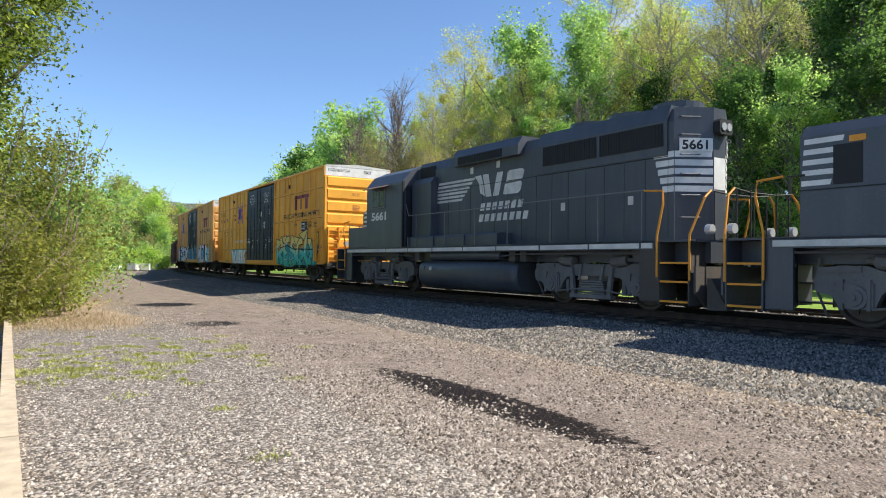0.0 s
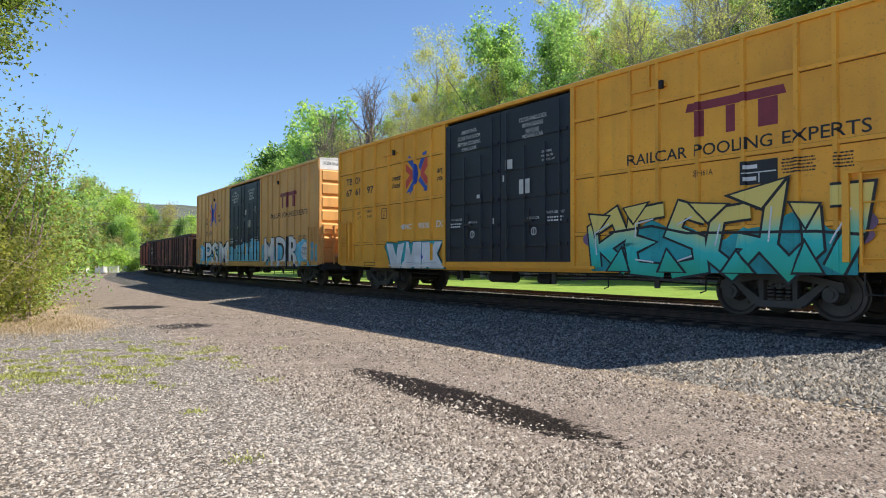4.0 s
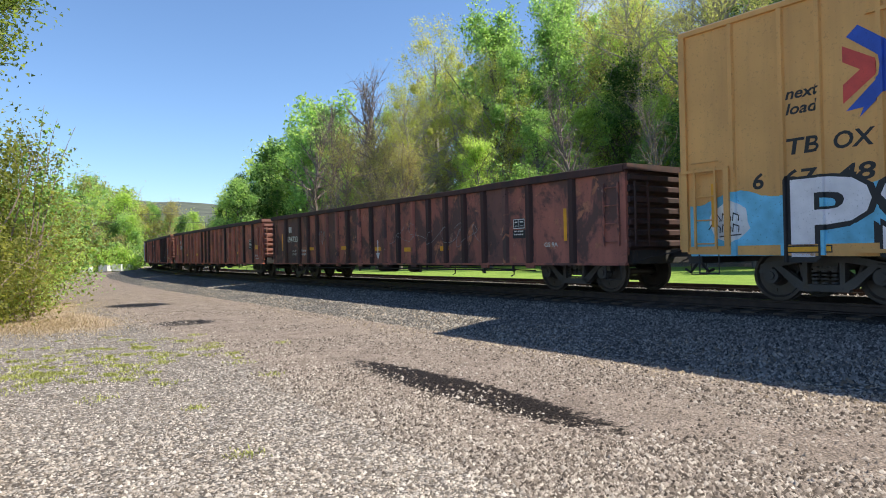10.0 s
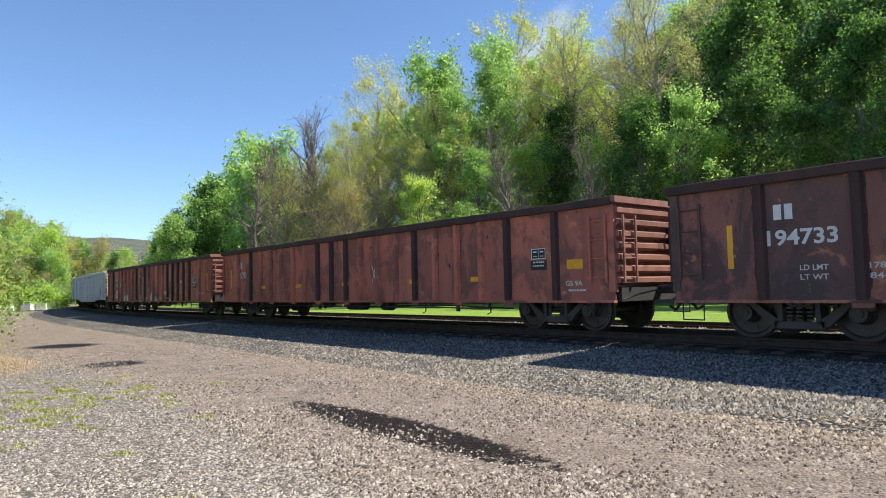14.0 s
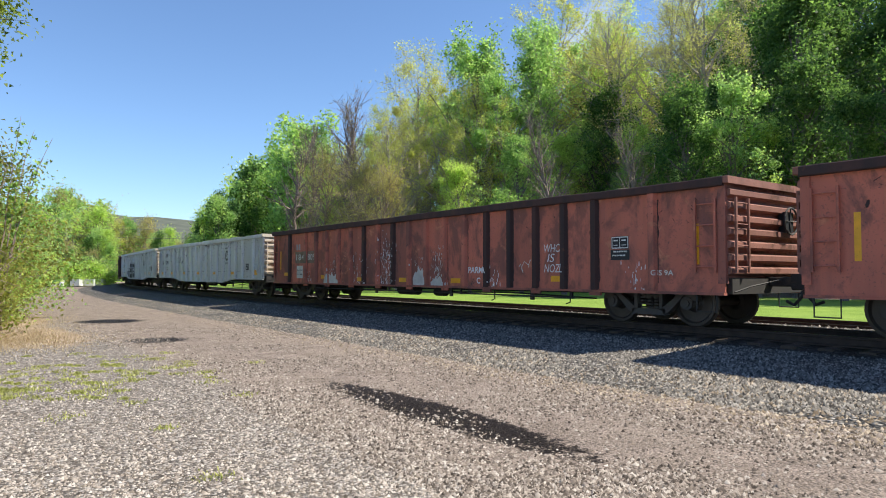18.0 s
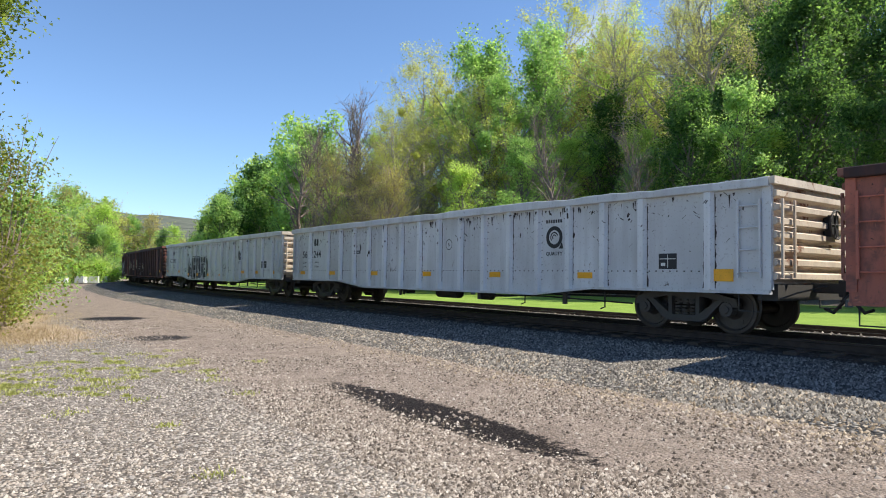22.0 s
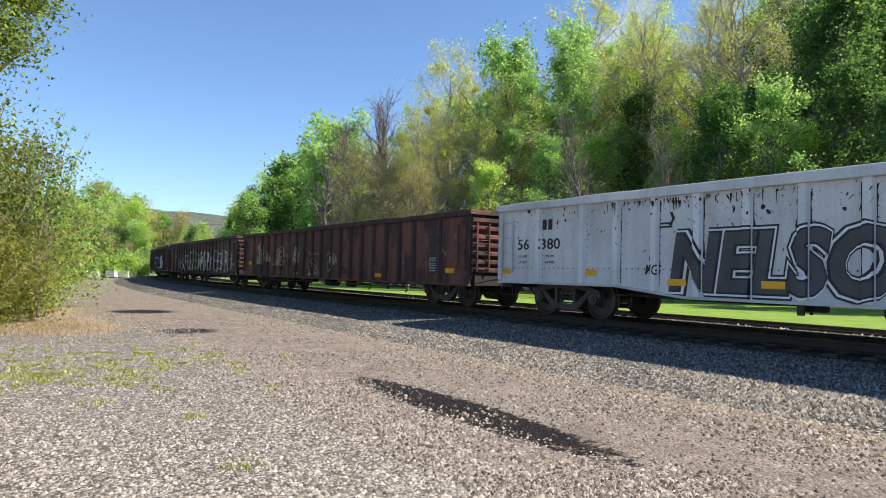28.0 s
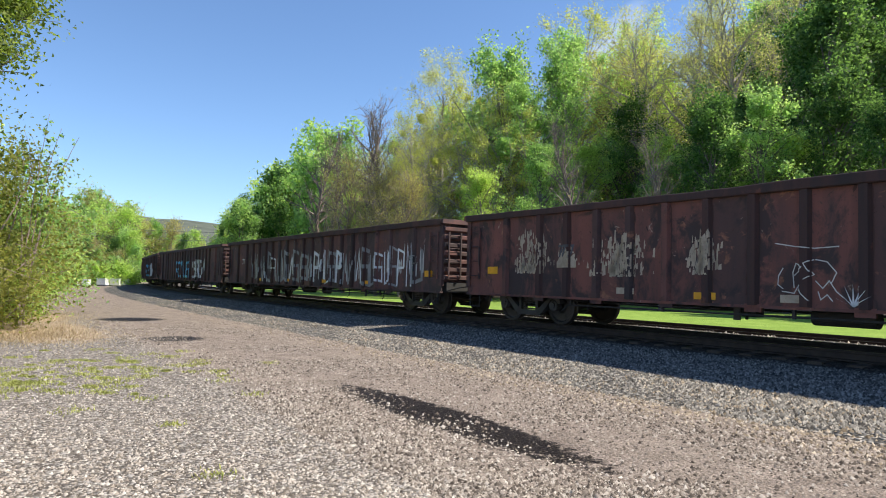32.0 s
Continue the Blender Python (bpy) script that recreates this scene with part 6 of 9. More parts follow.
paint("graffiti", sheet([(_ax - 0.03, 1.02), (_ax + 0.03, 1.02), (_ax + 0.03, 1.46), (_ax - 0.03, 1.46)], [(_ax - 0.13, 1.03), (_ax, 0.80), (_ax + 0.13, 1.03)]), 0, 0, GYF - 0.017, M["white_spray"], gon_a, "white sprayed arrow pointing down")
scrawl(gon_a, at_u(15.35, xa), 1.35, 0.6, 0.7, 4, "grey_spray", 22, 0.012)
loops(gon_a, at_u(9.4, xa), 1.2, 1.6, 0.8, 5, "grey_spray", pa, 2.4, 0.010)
loops(gon_a, at_u(7.3, xa), 1.25, 1.5, 0.75, 6, "grey_spray", pa, 2.0, 0.012)
loops(gon_a, at_u(6.0, xa), 1.1, 1.2, 0.8, 16, "grey_spray", pa, 1.6, 0.010)
peeling(gon_a, at_u(11.2, xa), at_u(10.6, xa), 0.9, 1.4, 5, "gondola_end", pa, 40)
wear(gon_a, pa, LA, 3, 70, "soot_post")
wear(gon_a, [], LA, 8, 30, "gondola_end")

# the second gondola, browner red
LC = 19.9
pc = regular_posts(LC)
gon_c = gondola("worn orange-red gondola with ribbed sides and dirt streaks", M["gondola_orange"], LC, pc, endmat=M["gondola_end"])
xc = LC / 2
stencil(gon_c, 2.0, 1.6, xc, pc, "white")
dash(gon_c, at_u(0.98, xc), 1.35, 0.42, 0.2)
gwords(gon_c, "GS 9A", at_u(1.25, xc), 1.0, 0.10, "offwhite", pc, 0.002, 0, 0.45)
paint("small_print", bars(0, 0, 0.5, 0.04, 1, 12, 0.12), at_u(1.2, xc), 0.88, GYF, M["offwhite"], gon_c)
for off in (4.05, 6.58, 10.1, 13.2, 16.0):
    dash(gon_c, at_u(off, xc), 1.15, 0.38, 0.12)
paint("graffiti", sheet(*brush([(at_u(8.62, xc), 1.75), (at_u(8.4, xc), 1.25)], 0.03)), 0, 0, GYF - 0.001, M["offwhite"], gon_c, "thin white cross")
paint("graffiti", sheet(*brush([(at_u(8.40, xc), 1.73), (at_u(8.6, xc), 1.22)], 0.03)), 0, 0, GYF - 0.003, M["offwhite"], gon_c, "thin white cross")
mark_blocks(gon_c, at_u(18.3, xc), 1.99, "offwhite", 0.30)
gwords(gon_c, "570", at_u(18.2, xc), 1.6, 0.24, "offwhite", pc, 0.006, 0, 0.6)
stripe(gon_c, at_u(19.1, xc), 1.22)
wear(gon_c, pc, LC, 4, 60, "soot_post")
wear(gon_c, [], LC, 9, 25, "gondola_end")

# the third gondola: red with white peeling and small tags
LD = 20.15
pd = regular_posts(LD)
gon_d = gondola("brick-red gondola with peeling pale patches and small white tags", M["gondola_orange"], LD, pd, endmat=M["gondola_end"])
xd = LD / 2
for body, a, b, z in (("WHO", 4.46, 3.95, 1.52), ("IS", 4.36, 4.13, 1.30), ("NOZIL", 4.46, 3.83, 1.06)):
    gwords(gon_d, body, at_u(a, xd), z, 0.19, "white_spray", pd, -0.001, 0.2, a - b, "graffiti", "small white sprayed words")
gwords(gon_d, "PARMA", at_u(7.26, xd), 1.05, 0.16, "white_spray", pd, 0.005, 0.1, 0.78, "graffiti", "small white sprayed word")
gwords(gon_d, "C", at_u(6.9, xd), 0.78, 0.15, "white_spray", pd, 0.005, 0, None, "graffiti")
for off, z in ((4.03, 0.85), (7.78, 0.78), (10.37, 0.78), (12.93, 0.78), (15.6, 0.85), (18.9, 0.95)):
    dash(gon_d, at_u(off, xd), z, 0.42, 0.13)
for i, (a, b, top, n, base) in enumerate(((15.6, 14.4, 1.75, 70, 0.42), (13.45, 12.6, 1.75, 50, 0.0), (11.75, 10.85, 2.45, 170, 0.0), (9.85, 9.15, 1.65, 50, 0.6), (8.95, 8.26, 1.9, 120, 0.35), (6.35, 6.0, 1.3, 25, 0.0), (17.1, 16.7, 1.2, 20, 0.0), (2.2, 1.7, 1.3, 25, 0.0))):
    peeling(gon_d, at_u(a, xd), at_u(b, xd), 0.70, top, 40 + i, "offwhite" if base else "white_spray", pd, n, base)
paint("placard", sheet([(0, 0), (0.55, 0), (0.55, 0.48), (0, 0.48)]), at_u(17.95, xd), 0.86, GYF, M["offwhite"], gon_d)
for k, (p1, p2) in enumerate((("LD LMT", "181200"), ("LT WT", "83880"))):
    words(gon_d, p1, at_u(17.92, xd), 1.15 - k * 0.17, 0.06, "ink", 0.001, 0, 0.24, (), GYF - 0.003)
    words(gon_d, p2, at_u(17.65, xd), 1.15 - k * 0.17, 0.06, "ink", 0.001, 0, 0.22, (), GYF - 0.003)
mark_blocks(gon_d, at_u(18.0, xd), 1.95, "grey_spray", 0.36, 0.23)
paint("repaint_patch", sheet([(0, 0), (1.72, 0), (1.72, 0.45), (0, 0.45)]), at_u(18.1, xd), 1.44, GYF + 0.0015, M["olive_patch"], gon_d, "olive patch of touched-up paint behind the number", pd, 0.075, GON_RIB)
gwords(gon_d, "184", at_u(18.0, xd), 1.56, 0.23, "offwhite", pd, 0.002, 0, 0.72)
gwords(gon_d, "809", at_u(16.98, xd), 1.56, 0.23, "offwhite", pd, 0.002, 0, 0.62)
stencil(gon_d, 2.3, 1.55, xd, pd, "white")
gwords(gon_d, "GS 9A", at_u(1.5, xd), 1.0, 0.10, "offwhite", pd, 0.002, 0, 0.45)
stripe(gon_d, at_u(0.55, xd), 1.2)
stripe(gon_d, at_u(19.5, xd), 1.2)
scrawl(gon_d, at_u(5.3, xd), 1.0, 0.5, 0.4, 12, "offwhite", 9, 0.014)
wear(gon_d, pd, LD, 5, 80, "soot_post")
wear(gon_d, [], LD, 10, 40, "gondola_end")


def wheel_mark(car, x, z, posts, k=1.0):
    """The round emblem of concentric arcs above and below two lines of block lettering."""
    polys = []
    for r0, r1, a0, a1 in ((0.21, 0.33, 0, 360), (0.12, 0.16, 20, 220), (0.05, 0.085, 20, 230)):
        n = 22
        for q in range(n):
            a, b = radians(a0 + (a1 - a0) * q / n), radians(a0 + (a1 - a0) * (q + 1) / n)
            polys.append([(x + k * r0 * math.cos(a), z + k * r0 * math.sin(a)), (x + k * r1 * math.cos(a), z + k * r1 * math.sin(a)), (x + k * r1 * math.cos(b), z + k * r1 * math.sin(b)), (x + k * r0 * math.cos(b), z + k * r0 * math.sin(b))])
    polys.append([(x + 0.18 * k, z - 0.34 * k), (x + 0.36 * k, z - 0.34 * k), (x + 0.31 * k, z - 0.14 * k)])
    paint("emblem", sheet(*polys), 0, 0, GYF, M["ink"], car, "round dark emblem of concentric arcs", posts, 0.075, GON_RIB)
    paint("emblem", sheet(*[[(x + (q - 3.5) * 0.095 * k, z + 0.42 * k), (x + (q - 2.8) * 0.095 * k, z + 0.42 * k), (x + (q - 2.8) * 0.095 * k, z + 0.52 * k), (x + (q - 3.5) * 0.095 * k, z + 0.52 * k)] for q in range(7)]), 0, 0, GYF, M["ink"], car, "row of dark blocks")
    words(car, "QUALITY", x - 0.33 * k, z - 0.53 * k, 0.10 * k, "ink", 0.003, 0, 0.66 * k, posts, GYF, 0.075, GON_RIB)


def rivets(car, length, posts):
    g = Geo()
    x = -length / 2 + 0.3
    while x < length / 2 - 0.3:
        if all(abs(x - q) > 0.14 for q in posts):
            g.box(x - 0.012, x + 0.012, -GON_Y - 0.012, -GON_Y + 0.005, 1.148, 1.172)
        x += 0.155
    for q in posts:
        for z in np.arange(0.95, 2.5, 0.17):
            g.box(q + 0.118, q + 0.138, -GON_Y - 0.010, -GON_Y + 0.005, z, z + 0.022)
    tagged(part("rivet_row", g, M["rust_scar"], car), kind="stuff")


CAN = [[(0, 0), (0.30, 0), (0.30, 0.04), (0, 0.04)], [(0, 0.07), (0.25, 0.07), (0.25, 0.11), (0, 0.11)], [(0.25, 0.0), (0.36, 0.18), (0.30, 0.31), (0.23, 0.31), (0.29, 0.17), (0.21, 0.05)]]
RING = [[(0.13 * math.cos(a), 0.13 * math.sin(a)), (0.15 * math.cos(a), 0.15 * math.sin(a)), (0.15 * math.cos(a + 0.4189), 0.15 * math.sin(a + 0.4189)), (0.13 * math.cos(a + 0.4189), 0.13 * math.sin(a + 0.4189))] for a in np.arange(0, 6.2, 0.4189)]


def ring_s(car, off, half, posts):
    gwords(car, "S", at_u(off, half) - 0.035, 1.83, 0.10, "ink", posts, 0.003)
    paint("emblem", sheet(*RING), at_u(off, half), 1.88, GYF, M["ink"], car, "small ringed letter")


# the two white gondolas
LE = 19.3
pe = regular_posts(LE, 1.12, 2.58, 0.978, 14, 17.75)
gon_e = gondola("dirty white gondola with dark numerals, rivets and rust marks", M["gondola_white"], LE, pe, endmat=M["white_end"])
xe = LE / 2
mark_blocks(gon_e, at_u(17.47, xe), 2.08, "ink")
gwords(gon_e, "56", at_u(18.48, xe), 1.64, 0.25, "ink", pe, 0.006, 0, 0.42)
gwords(gon_e, "244", at_u(17.5, xe), 1.64, 0.25, "ink", pe, 0.006, 0, 0.60)
capacity(gon_e, 18.45, xe, ("LD LMT", "LT WT"), "ink", pe, 0.06, 0.32, 1.42)
capacity(gon_e, 17.4, xe, ("198700", "64300"), "ink", pe, 0.06, 0.32, 1.42)
wheel_mark(gon_e, at_u(5.0, xe), 1.93, pe, 0.78)
ring_s(gon_e, 9.0, xe, pe)
paint("emblem", sheet(*CAN), at_u(14.24, xe), 1.72, GYF, M["ink"], gon_e, "small dark arrow-like emblem", pe, 0.075, GON_RIB)
for off in (18.41, 15.94, 12.99, 10.03, 7.04, 4.07):
    dash(gon_e, at_u(off, xe), 1.0, 0.42)
paint("data_panel", sheet([(0, 0), (0.4, 0), (0.4, 0.3), (0, 0.3)]), at_u(2.2, xe), 1.2, GYF, M["ink"], gon_e, "", pe, 0.075, GON_RIB)
rivets(gon_e, LE, pe)
wear(gon_e, pe, LE, 1, 300)
scrawl(gon_e, at_u(12.2, xe), 1.1, 0.5, 0.3, 23, "charcoal_spray", 9, 0.012)

LF = 19.95
pf = regular_posts(LF, 1.05, 2.25, 0.985, 15, 18.45)
gon_f = gondola("dirty white gondola with a bold grey-and-black sprayed word", M["gondola_white"], LF, pf, endmat=M["white_end"])
xf = LF / 2
mark_blocks(gon_f, at_u(18.35, xf), 2.08, "ink")
gwords(gon_f, "56", at_u(19.24, xf), 1.62, 0.25, "ink", pf, 0.006, 0, 0.42)
gwords(gon_f, "380", at_u(18.4, xf), 1.62, 0.25, "ink", pf, 0.006, 0, 0.66)
capacity(gon_f, 19.2, xf, ("LD LMT", "LT WT"), "ink", pf, 0.06, 0.32, 1.42)
capacity(gon_f, 18.25, xf, ("198300", "64700"), "ink", pf, 0.06, 0.32, 1.42)
for add, mat, dy in ((0.105, "ink", 0.002), (0.07, "white_spray", 0.005), (0.035, "ink", 0.008), (-0.002, "charcoal_spray", 0.011)):
    paint("graffiti", letters("NELSO", 1.02, 0.05 + add, 0.16, 4.1, 1.0), at_u(14.72, xf), 0.80, GYF - dy, M[mat], gon_f, "large charcoal sprayed letters with white and black edges", pf, 0.075, GON_RIB)
gwords(gon_f, "MG", at_u(15.3, xf), 1.05, 0.20, "ink", pf, 0.004, 0.2, 0.4, "graffiti")
gwords(gon_f, "DR.PIE", at_u(10.0, xf), 0.82, 0.26, "ink", pf, -0.004, 0.1, 0.8, "graffiti", "thin black sprayed word")
gwords(gon_f, "CB", at_u(7.95, xf), 1.22, 0.27, "ink", pf, -0.004, 0.15, 0.62, "graffiti", "thin black sprayed letters")
paint("graffiti", sheet(*brush([(at_u(7.75, xf), 1.12), (at_u(7.78, xf), 0.86)], 0.03), [(at_u(7.85, xf), 0.93), (at_u(7.78, xf), 0.80), (at_u(7.71, xf), 0.93)]), 0, 0, GYF - 0.001, M["ink"], gon_f, "thin black sprayed arrow", pf, 0.075, GON_RIB)
ring_s(gon_f, 9.3, xf, pf)
wheel_mark(gon_f, at_u(5.37, xf), 1.9, pf, 0.78)
paint("data_panel", sheet([(0, 0), (0.4, 0), (0.4, 0.3), (0, 0.3)]), at_u(2.2, xf), 1.25, GYF, M["ink"], gon_f, "", pf, 0.075, GON_RIB)
paint("emblem", sheet(*CAN), at_u(14.95, xf), 1.98, GYF, M["ink"], gon_f, "small dark arrow-like emblem", pf, 0.075, GON_RIB)
for off in (19.69, 16.82, 14.53, 12.61, 10.5, 8.43, 4.9, 3.03, 1.02):
    dash(gon_f, at_u(off, xf), 0.84 if 5 < off < 16 else 1.0, 0.42)
rivets(gon_f, LF, pf)
wear(gon_f, pf, LF, 2, 300)
for car_, half_, posts_, lo_, hi_, seed_ in ((gon_f, xf, pf, 13.0, 16.4, 61), (gon_e, xe, pe, 4.0, 8.5, 62)):
    r = random.Random(seed_)
    for k in range(100):
        x, z = at_u(r.uniform(lo_, hi_) if k < 46 else r.uniform(0.6, 18.7), half_), GON_TOP - 0.19 - r.uniform(0, 0.12) * r.random()
        h, w = r.uniform(0.06, 0.30) * r.random() + 0.03, r.uniform(0.015, 0.06)
        paint("paint_chip", sheet([(x, z), (x + w, z), (x + w * 0.7, z - h * 0.6), (x + w * 0.4, z - h)][::-1]), 0, 0, GYF - 0.0001 * k, M["rust_scar"], car_, "", posts_, 0.075, GON_RIB)
dash(gon_e, at_u(0.9, xe), 0.98, 0.5, 0.22)
for car_, half_, posts_, z_ in ((gon_e, xe, pe, 1.2), (gon_f, xf, pf, 1.25)):
    paint("small_print", sheet([(0.02, 0.19), (0.38, 0.19), (0.38, 0.205), (0.02, 0.205)], [(0.195, 0.02), (0.21, 0.02), (0.21, 0.28), (0.195, 0.28)], [(0.05, 0.06), (0.15, 0.06), (0.15, 0.12), (0.05, 0.12)]), at_u(2.2, half_), z_, GYF - 0.003, M["offwhite"], car_, "", posts_, 0.075, GON_RIB)

# the dark gondolas that follow
LG = 19.92
pg = regular_posts(LG)
gon_g = gondola("sooty dark brown gondola with faded pale patches", M["gondola_brown"], LG, pg)
xg = LG / 2
for i, (a, b, z0, z1, n) in enumerate(((17.95, 16.9, 1.2, 2.15, 12), (15.4, 14.07, 1.15, 2.0, 12), (13.1, 12.5, 1.2, 1.9, 7), (9.1, 8.7, 1.2, 1.6, 4))):
    peeling(gon_g, at_u(a, xg), at_u(b, xg), z0, z1, 70 + i, "cream", pg, n * 14, 0.0, 2.4)
peeling(gon_g, at_u(16.55, xg), at_u(15.95, xg), 1.35, 1.9, 91, "cream", pg, 60, 0.42, 1.5)
gwords(gon_g, "777", at_u(16.5, xg), 1.6, 0.27, "charcoal_spray", pg, 0.008, 0, 0.5)
dash(gon_g, at_u(18.85, xg), 1.2, 0.4, 0.18)
for off, z in ((14.56, 0.8), (12.73, 0.75), (11.1, 0.75), (5.25, 0.8), (0.96, 1.0)):
    dash(gon_g, at_u(off, xg), z, 0.45, 0.13, "yellow_mark" if off not in (14.56, 11.1) else "cream")
TAG = (((-.32, 1.74), (0, 1.68), (.32, 1.64), (.70, 1.66)), ((-.18, 1.33), (-.26, 1.19), (-.27, 1.05), (-.18, .98)),
       ((0, 1.0), (-.02, 1.25), (.03, 1.40), (.15, 1.34), (0, 1.20)), ((.32, 1.46), (.18, 1.40), (.24, 1.30), (.32, 1.22), (.18, 1.14)),
       ((-.2, .94), (0, .91), (.08, 1.05), (.14, .91), (.26, .80)), ((.34, 1.46), (.52, 1.42), (.66, 1.25), (.58, 1.08)),
       ((.34, 1.12), (.45, 1.0), (.55, 1.12), (.66, .95), (.76, .86)), ((.38, .95), (.42, .82), (.52, .9), (.6, .8)))
for k, stroke in enumerate(TAG):
    paint("graffiti", sheet(*brush([(at_u(11.1, xg) + q, z) for q, z in stroke], 0.017)), 0, 0, GYF - 0.0006 * (k + 1), M["offwhite"], gon_g, "thin white sprayed scrawl", pg, 0.075, GON_RIB)
hoop = [(at_u(9.25, xg) + 0.22 * math.cos(q * 0.3), 1.16 + 0.25 * math.sin(q * 0.3)) for q in range(4, 24)]
paint("graffiti", sheet(*brush(hoop, 0.018)), 0, 0, GYF - 0.001, M["offwhite"], gon_g, "thin white sprayed hoop", pg, 0.075, GON_RIB)
paint("graffiti", sheet(*brush([(at_u(9.55, xg), 1.6), (at_u(9.2, xg), 1.68), (at_u(8.8, xg), 1.62)], 0.016)), 0, 0, GYF - 0.001, M["offwhite"], gon_g, "thin white sprayed line", pg, 0.075, GON_RIB)
x0, z0 = at_u(10.2, xg), 0.72
paint("graffiti", sheet(*[[(x0 + 0.02 * math.cos(a - 1.5), z0), (x0 + 0.02 * math.cos(a + 1.5), z0 + 0.01), (x0 + 0.32 * math.cos(a), z0 + 0.02 + 0.34 * math.sin(a))] for a in (0.5, 0.85, 1.2, 1.6, 2.0, 2.4, 2.75)]), 0, 0, GYF - 0.001, M["white_spray"], gon_g, "white sprayed starburst", pg, 0.075, GON_RIB)
stencil(gon_g, 1.87, 1.2, xg, pg)
wear(gon_g, pg, LG, 15, 60, "soot_post")

LH = 20.05
ph = regular_posts(LH)
gon_h = gondola("dark brown gondola with a long row of chalky white sprayed strokes", M["gondola_dark"], LH, ph)
xh = LH / 2
r = random.Random(5)
x = at_u(16.4, xh)
k = 0
while x < at_u(1.3, xh):
    w, z0, z1 = r.uniform(0.4, 0.6), r.uniform(0.78, 0.95), r.uniform(1.8, 2.2)
    shape = r.choice((((0, 0), (0.1, 1), (0.9, 0.9), (0.8, 0.5), (0.15, 0.5)), ((0, 1), (0.1, 0), (0.9, 0.1), (0.85, 1)), ((0.9, 0.9), (0.1, 1), (0.05, 0.5), (0.8, 0.5), (0.85, 0), (0, 0.05)), ((0, 0), (0.45, 1), (0.9, 0)), ((0.05, 0), (0.1, 1), (0.5, 0.4), (0.9, 1), (0.95, 0))))
    paint("graffiti", sheet(*brush([(x + a * w, z0 + b * (z1 - z0)) for a, b in shape], r.uniform(0.07, 0.15))), 0, 0, GYF - 0.0006 * (k % 5), M["grey_spray" if r.random() < 0.5 else "white_spray"], gon_h, "chalky white sprayed stroke", ph, 0.075, GON_RIB)
    smear = [(x + w * r.random(), r.uniform(0.8, 1.4)) for q in range(3)]
    paint("graffiti", sheet(*[[(a, b), (a + 0.05, b + 0.02), (a + r.uniform(0.0, 0.09), b + r.uniform(0.4, 0.9)), (a - 0.02, b + 0.35)] for a, b in smear]), 0, 0, GYF + 0.0005 - 0.0004 * (k % 3), M["offwhite" if k % 2 else "grey_spray"], gon_h, "chalky vertical smear", ph, 0.075, GON_RIB)
    x += w + r.uniform(-0.05, 0.10)
    k += 1
gwords(gon_h, "77", at_u(17.9, xh), 1.62, 0.25, "offwhite", ph, 0.006, 0, 0.4)
stencil(gon_h, 1.6, 1.5, xh, ph)
dash(gon_h, at_u(0.67, xh), 1.1, 0.42, 0.18)
for off in (4.6, 8.0, 11.7, 15.2):
    dash(gon_h, at_u(off, xh), 0.82, 0.4, 0.12)
wear(gon_h, ph, LH, 16, 50, "soot_post")

LI = 20.0
pi_ = regular_posts(LI)
gon_i = gondola("sooty dark gondola with pale blue and white sprayed shapes", M["gondola_dark"], LI, pi_)
xi = LI / 2
for off, n, mat in ((12.9, 5, "sky_spray"), (7.3, 4, "white_spray")):
    for k in range(n):
        o = at_u(off - k * 0.84, xi)
        shape = (((0, 0), (0.1, 1), (0.7, 0.9), (0.65, 0.5), (0.15, 0.5), (0.7, 0)), ((0.7, 0.9), (0.1, 1), (0.05, 0.05), (0.7, 0)), ((0, 0), (0.35, 1), (0.7, 0)), ((0.05, 1), (0.15, 0), (0.65, 0.05), (0.7, 1)), ((0.7, 0.95), (0.05, 0.9), (0.1, 0.5), (0.65, 0.5), (0.65, 0.02), (0, 0)))[(k + n) % 5]
        paint("graffiti", sheet(*brush([(o + a, 0.9 + 1.0 * b) for a, b in shape], 0.17)), 0, 0, GYF - 0.0006 * k, M[mat], gon_i, "pale sprayed letter shape", pi_, 0.075, GON_RIB)


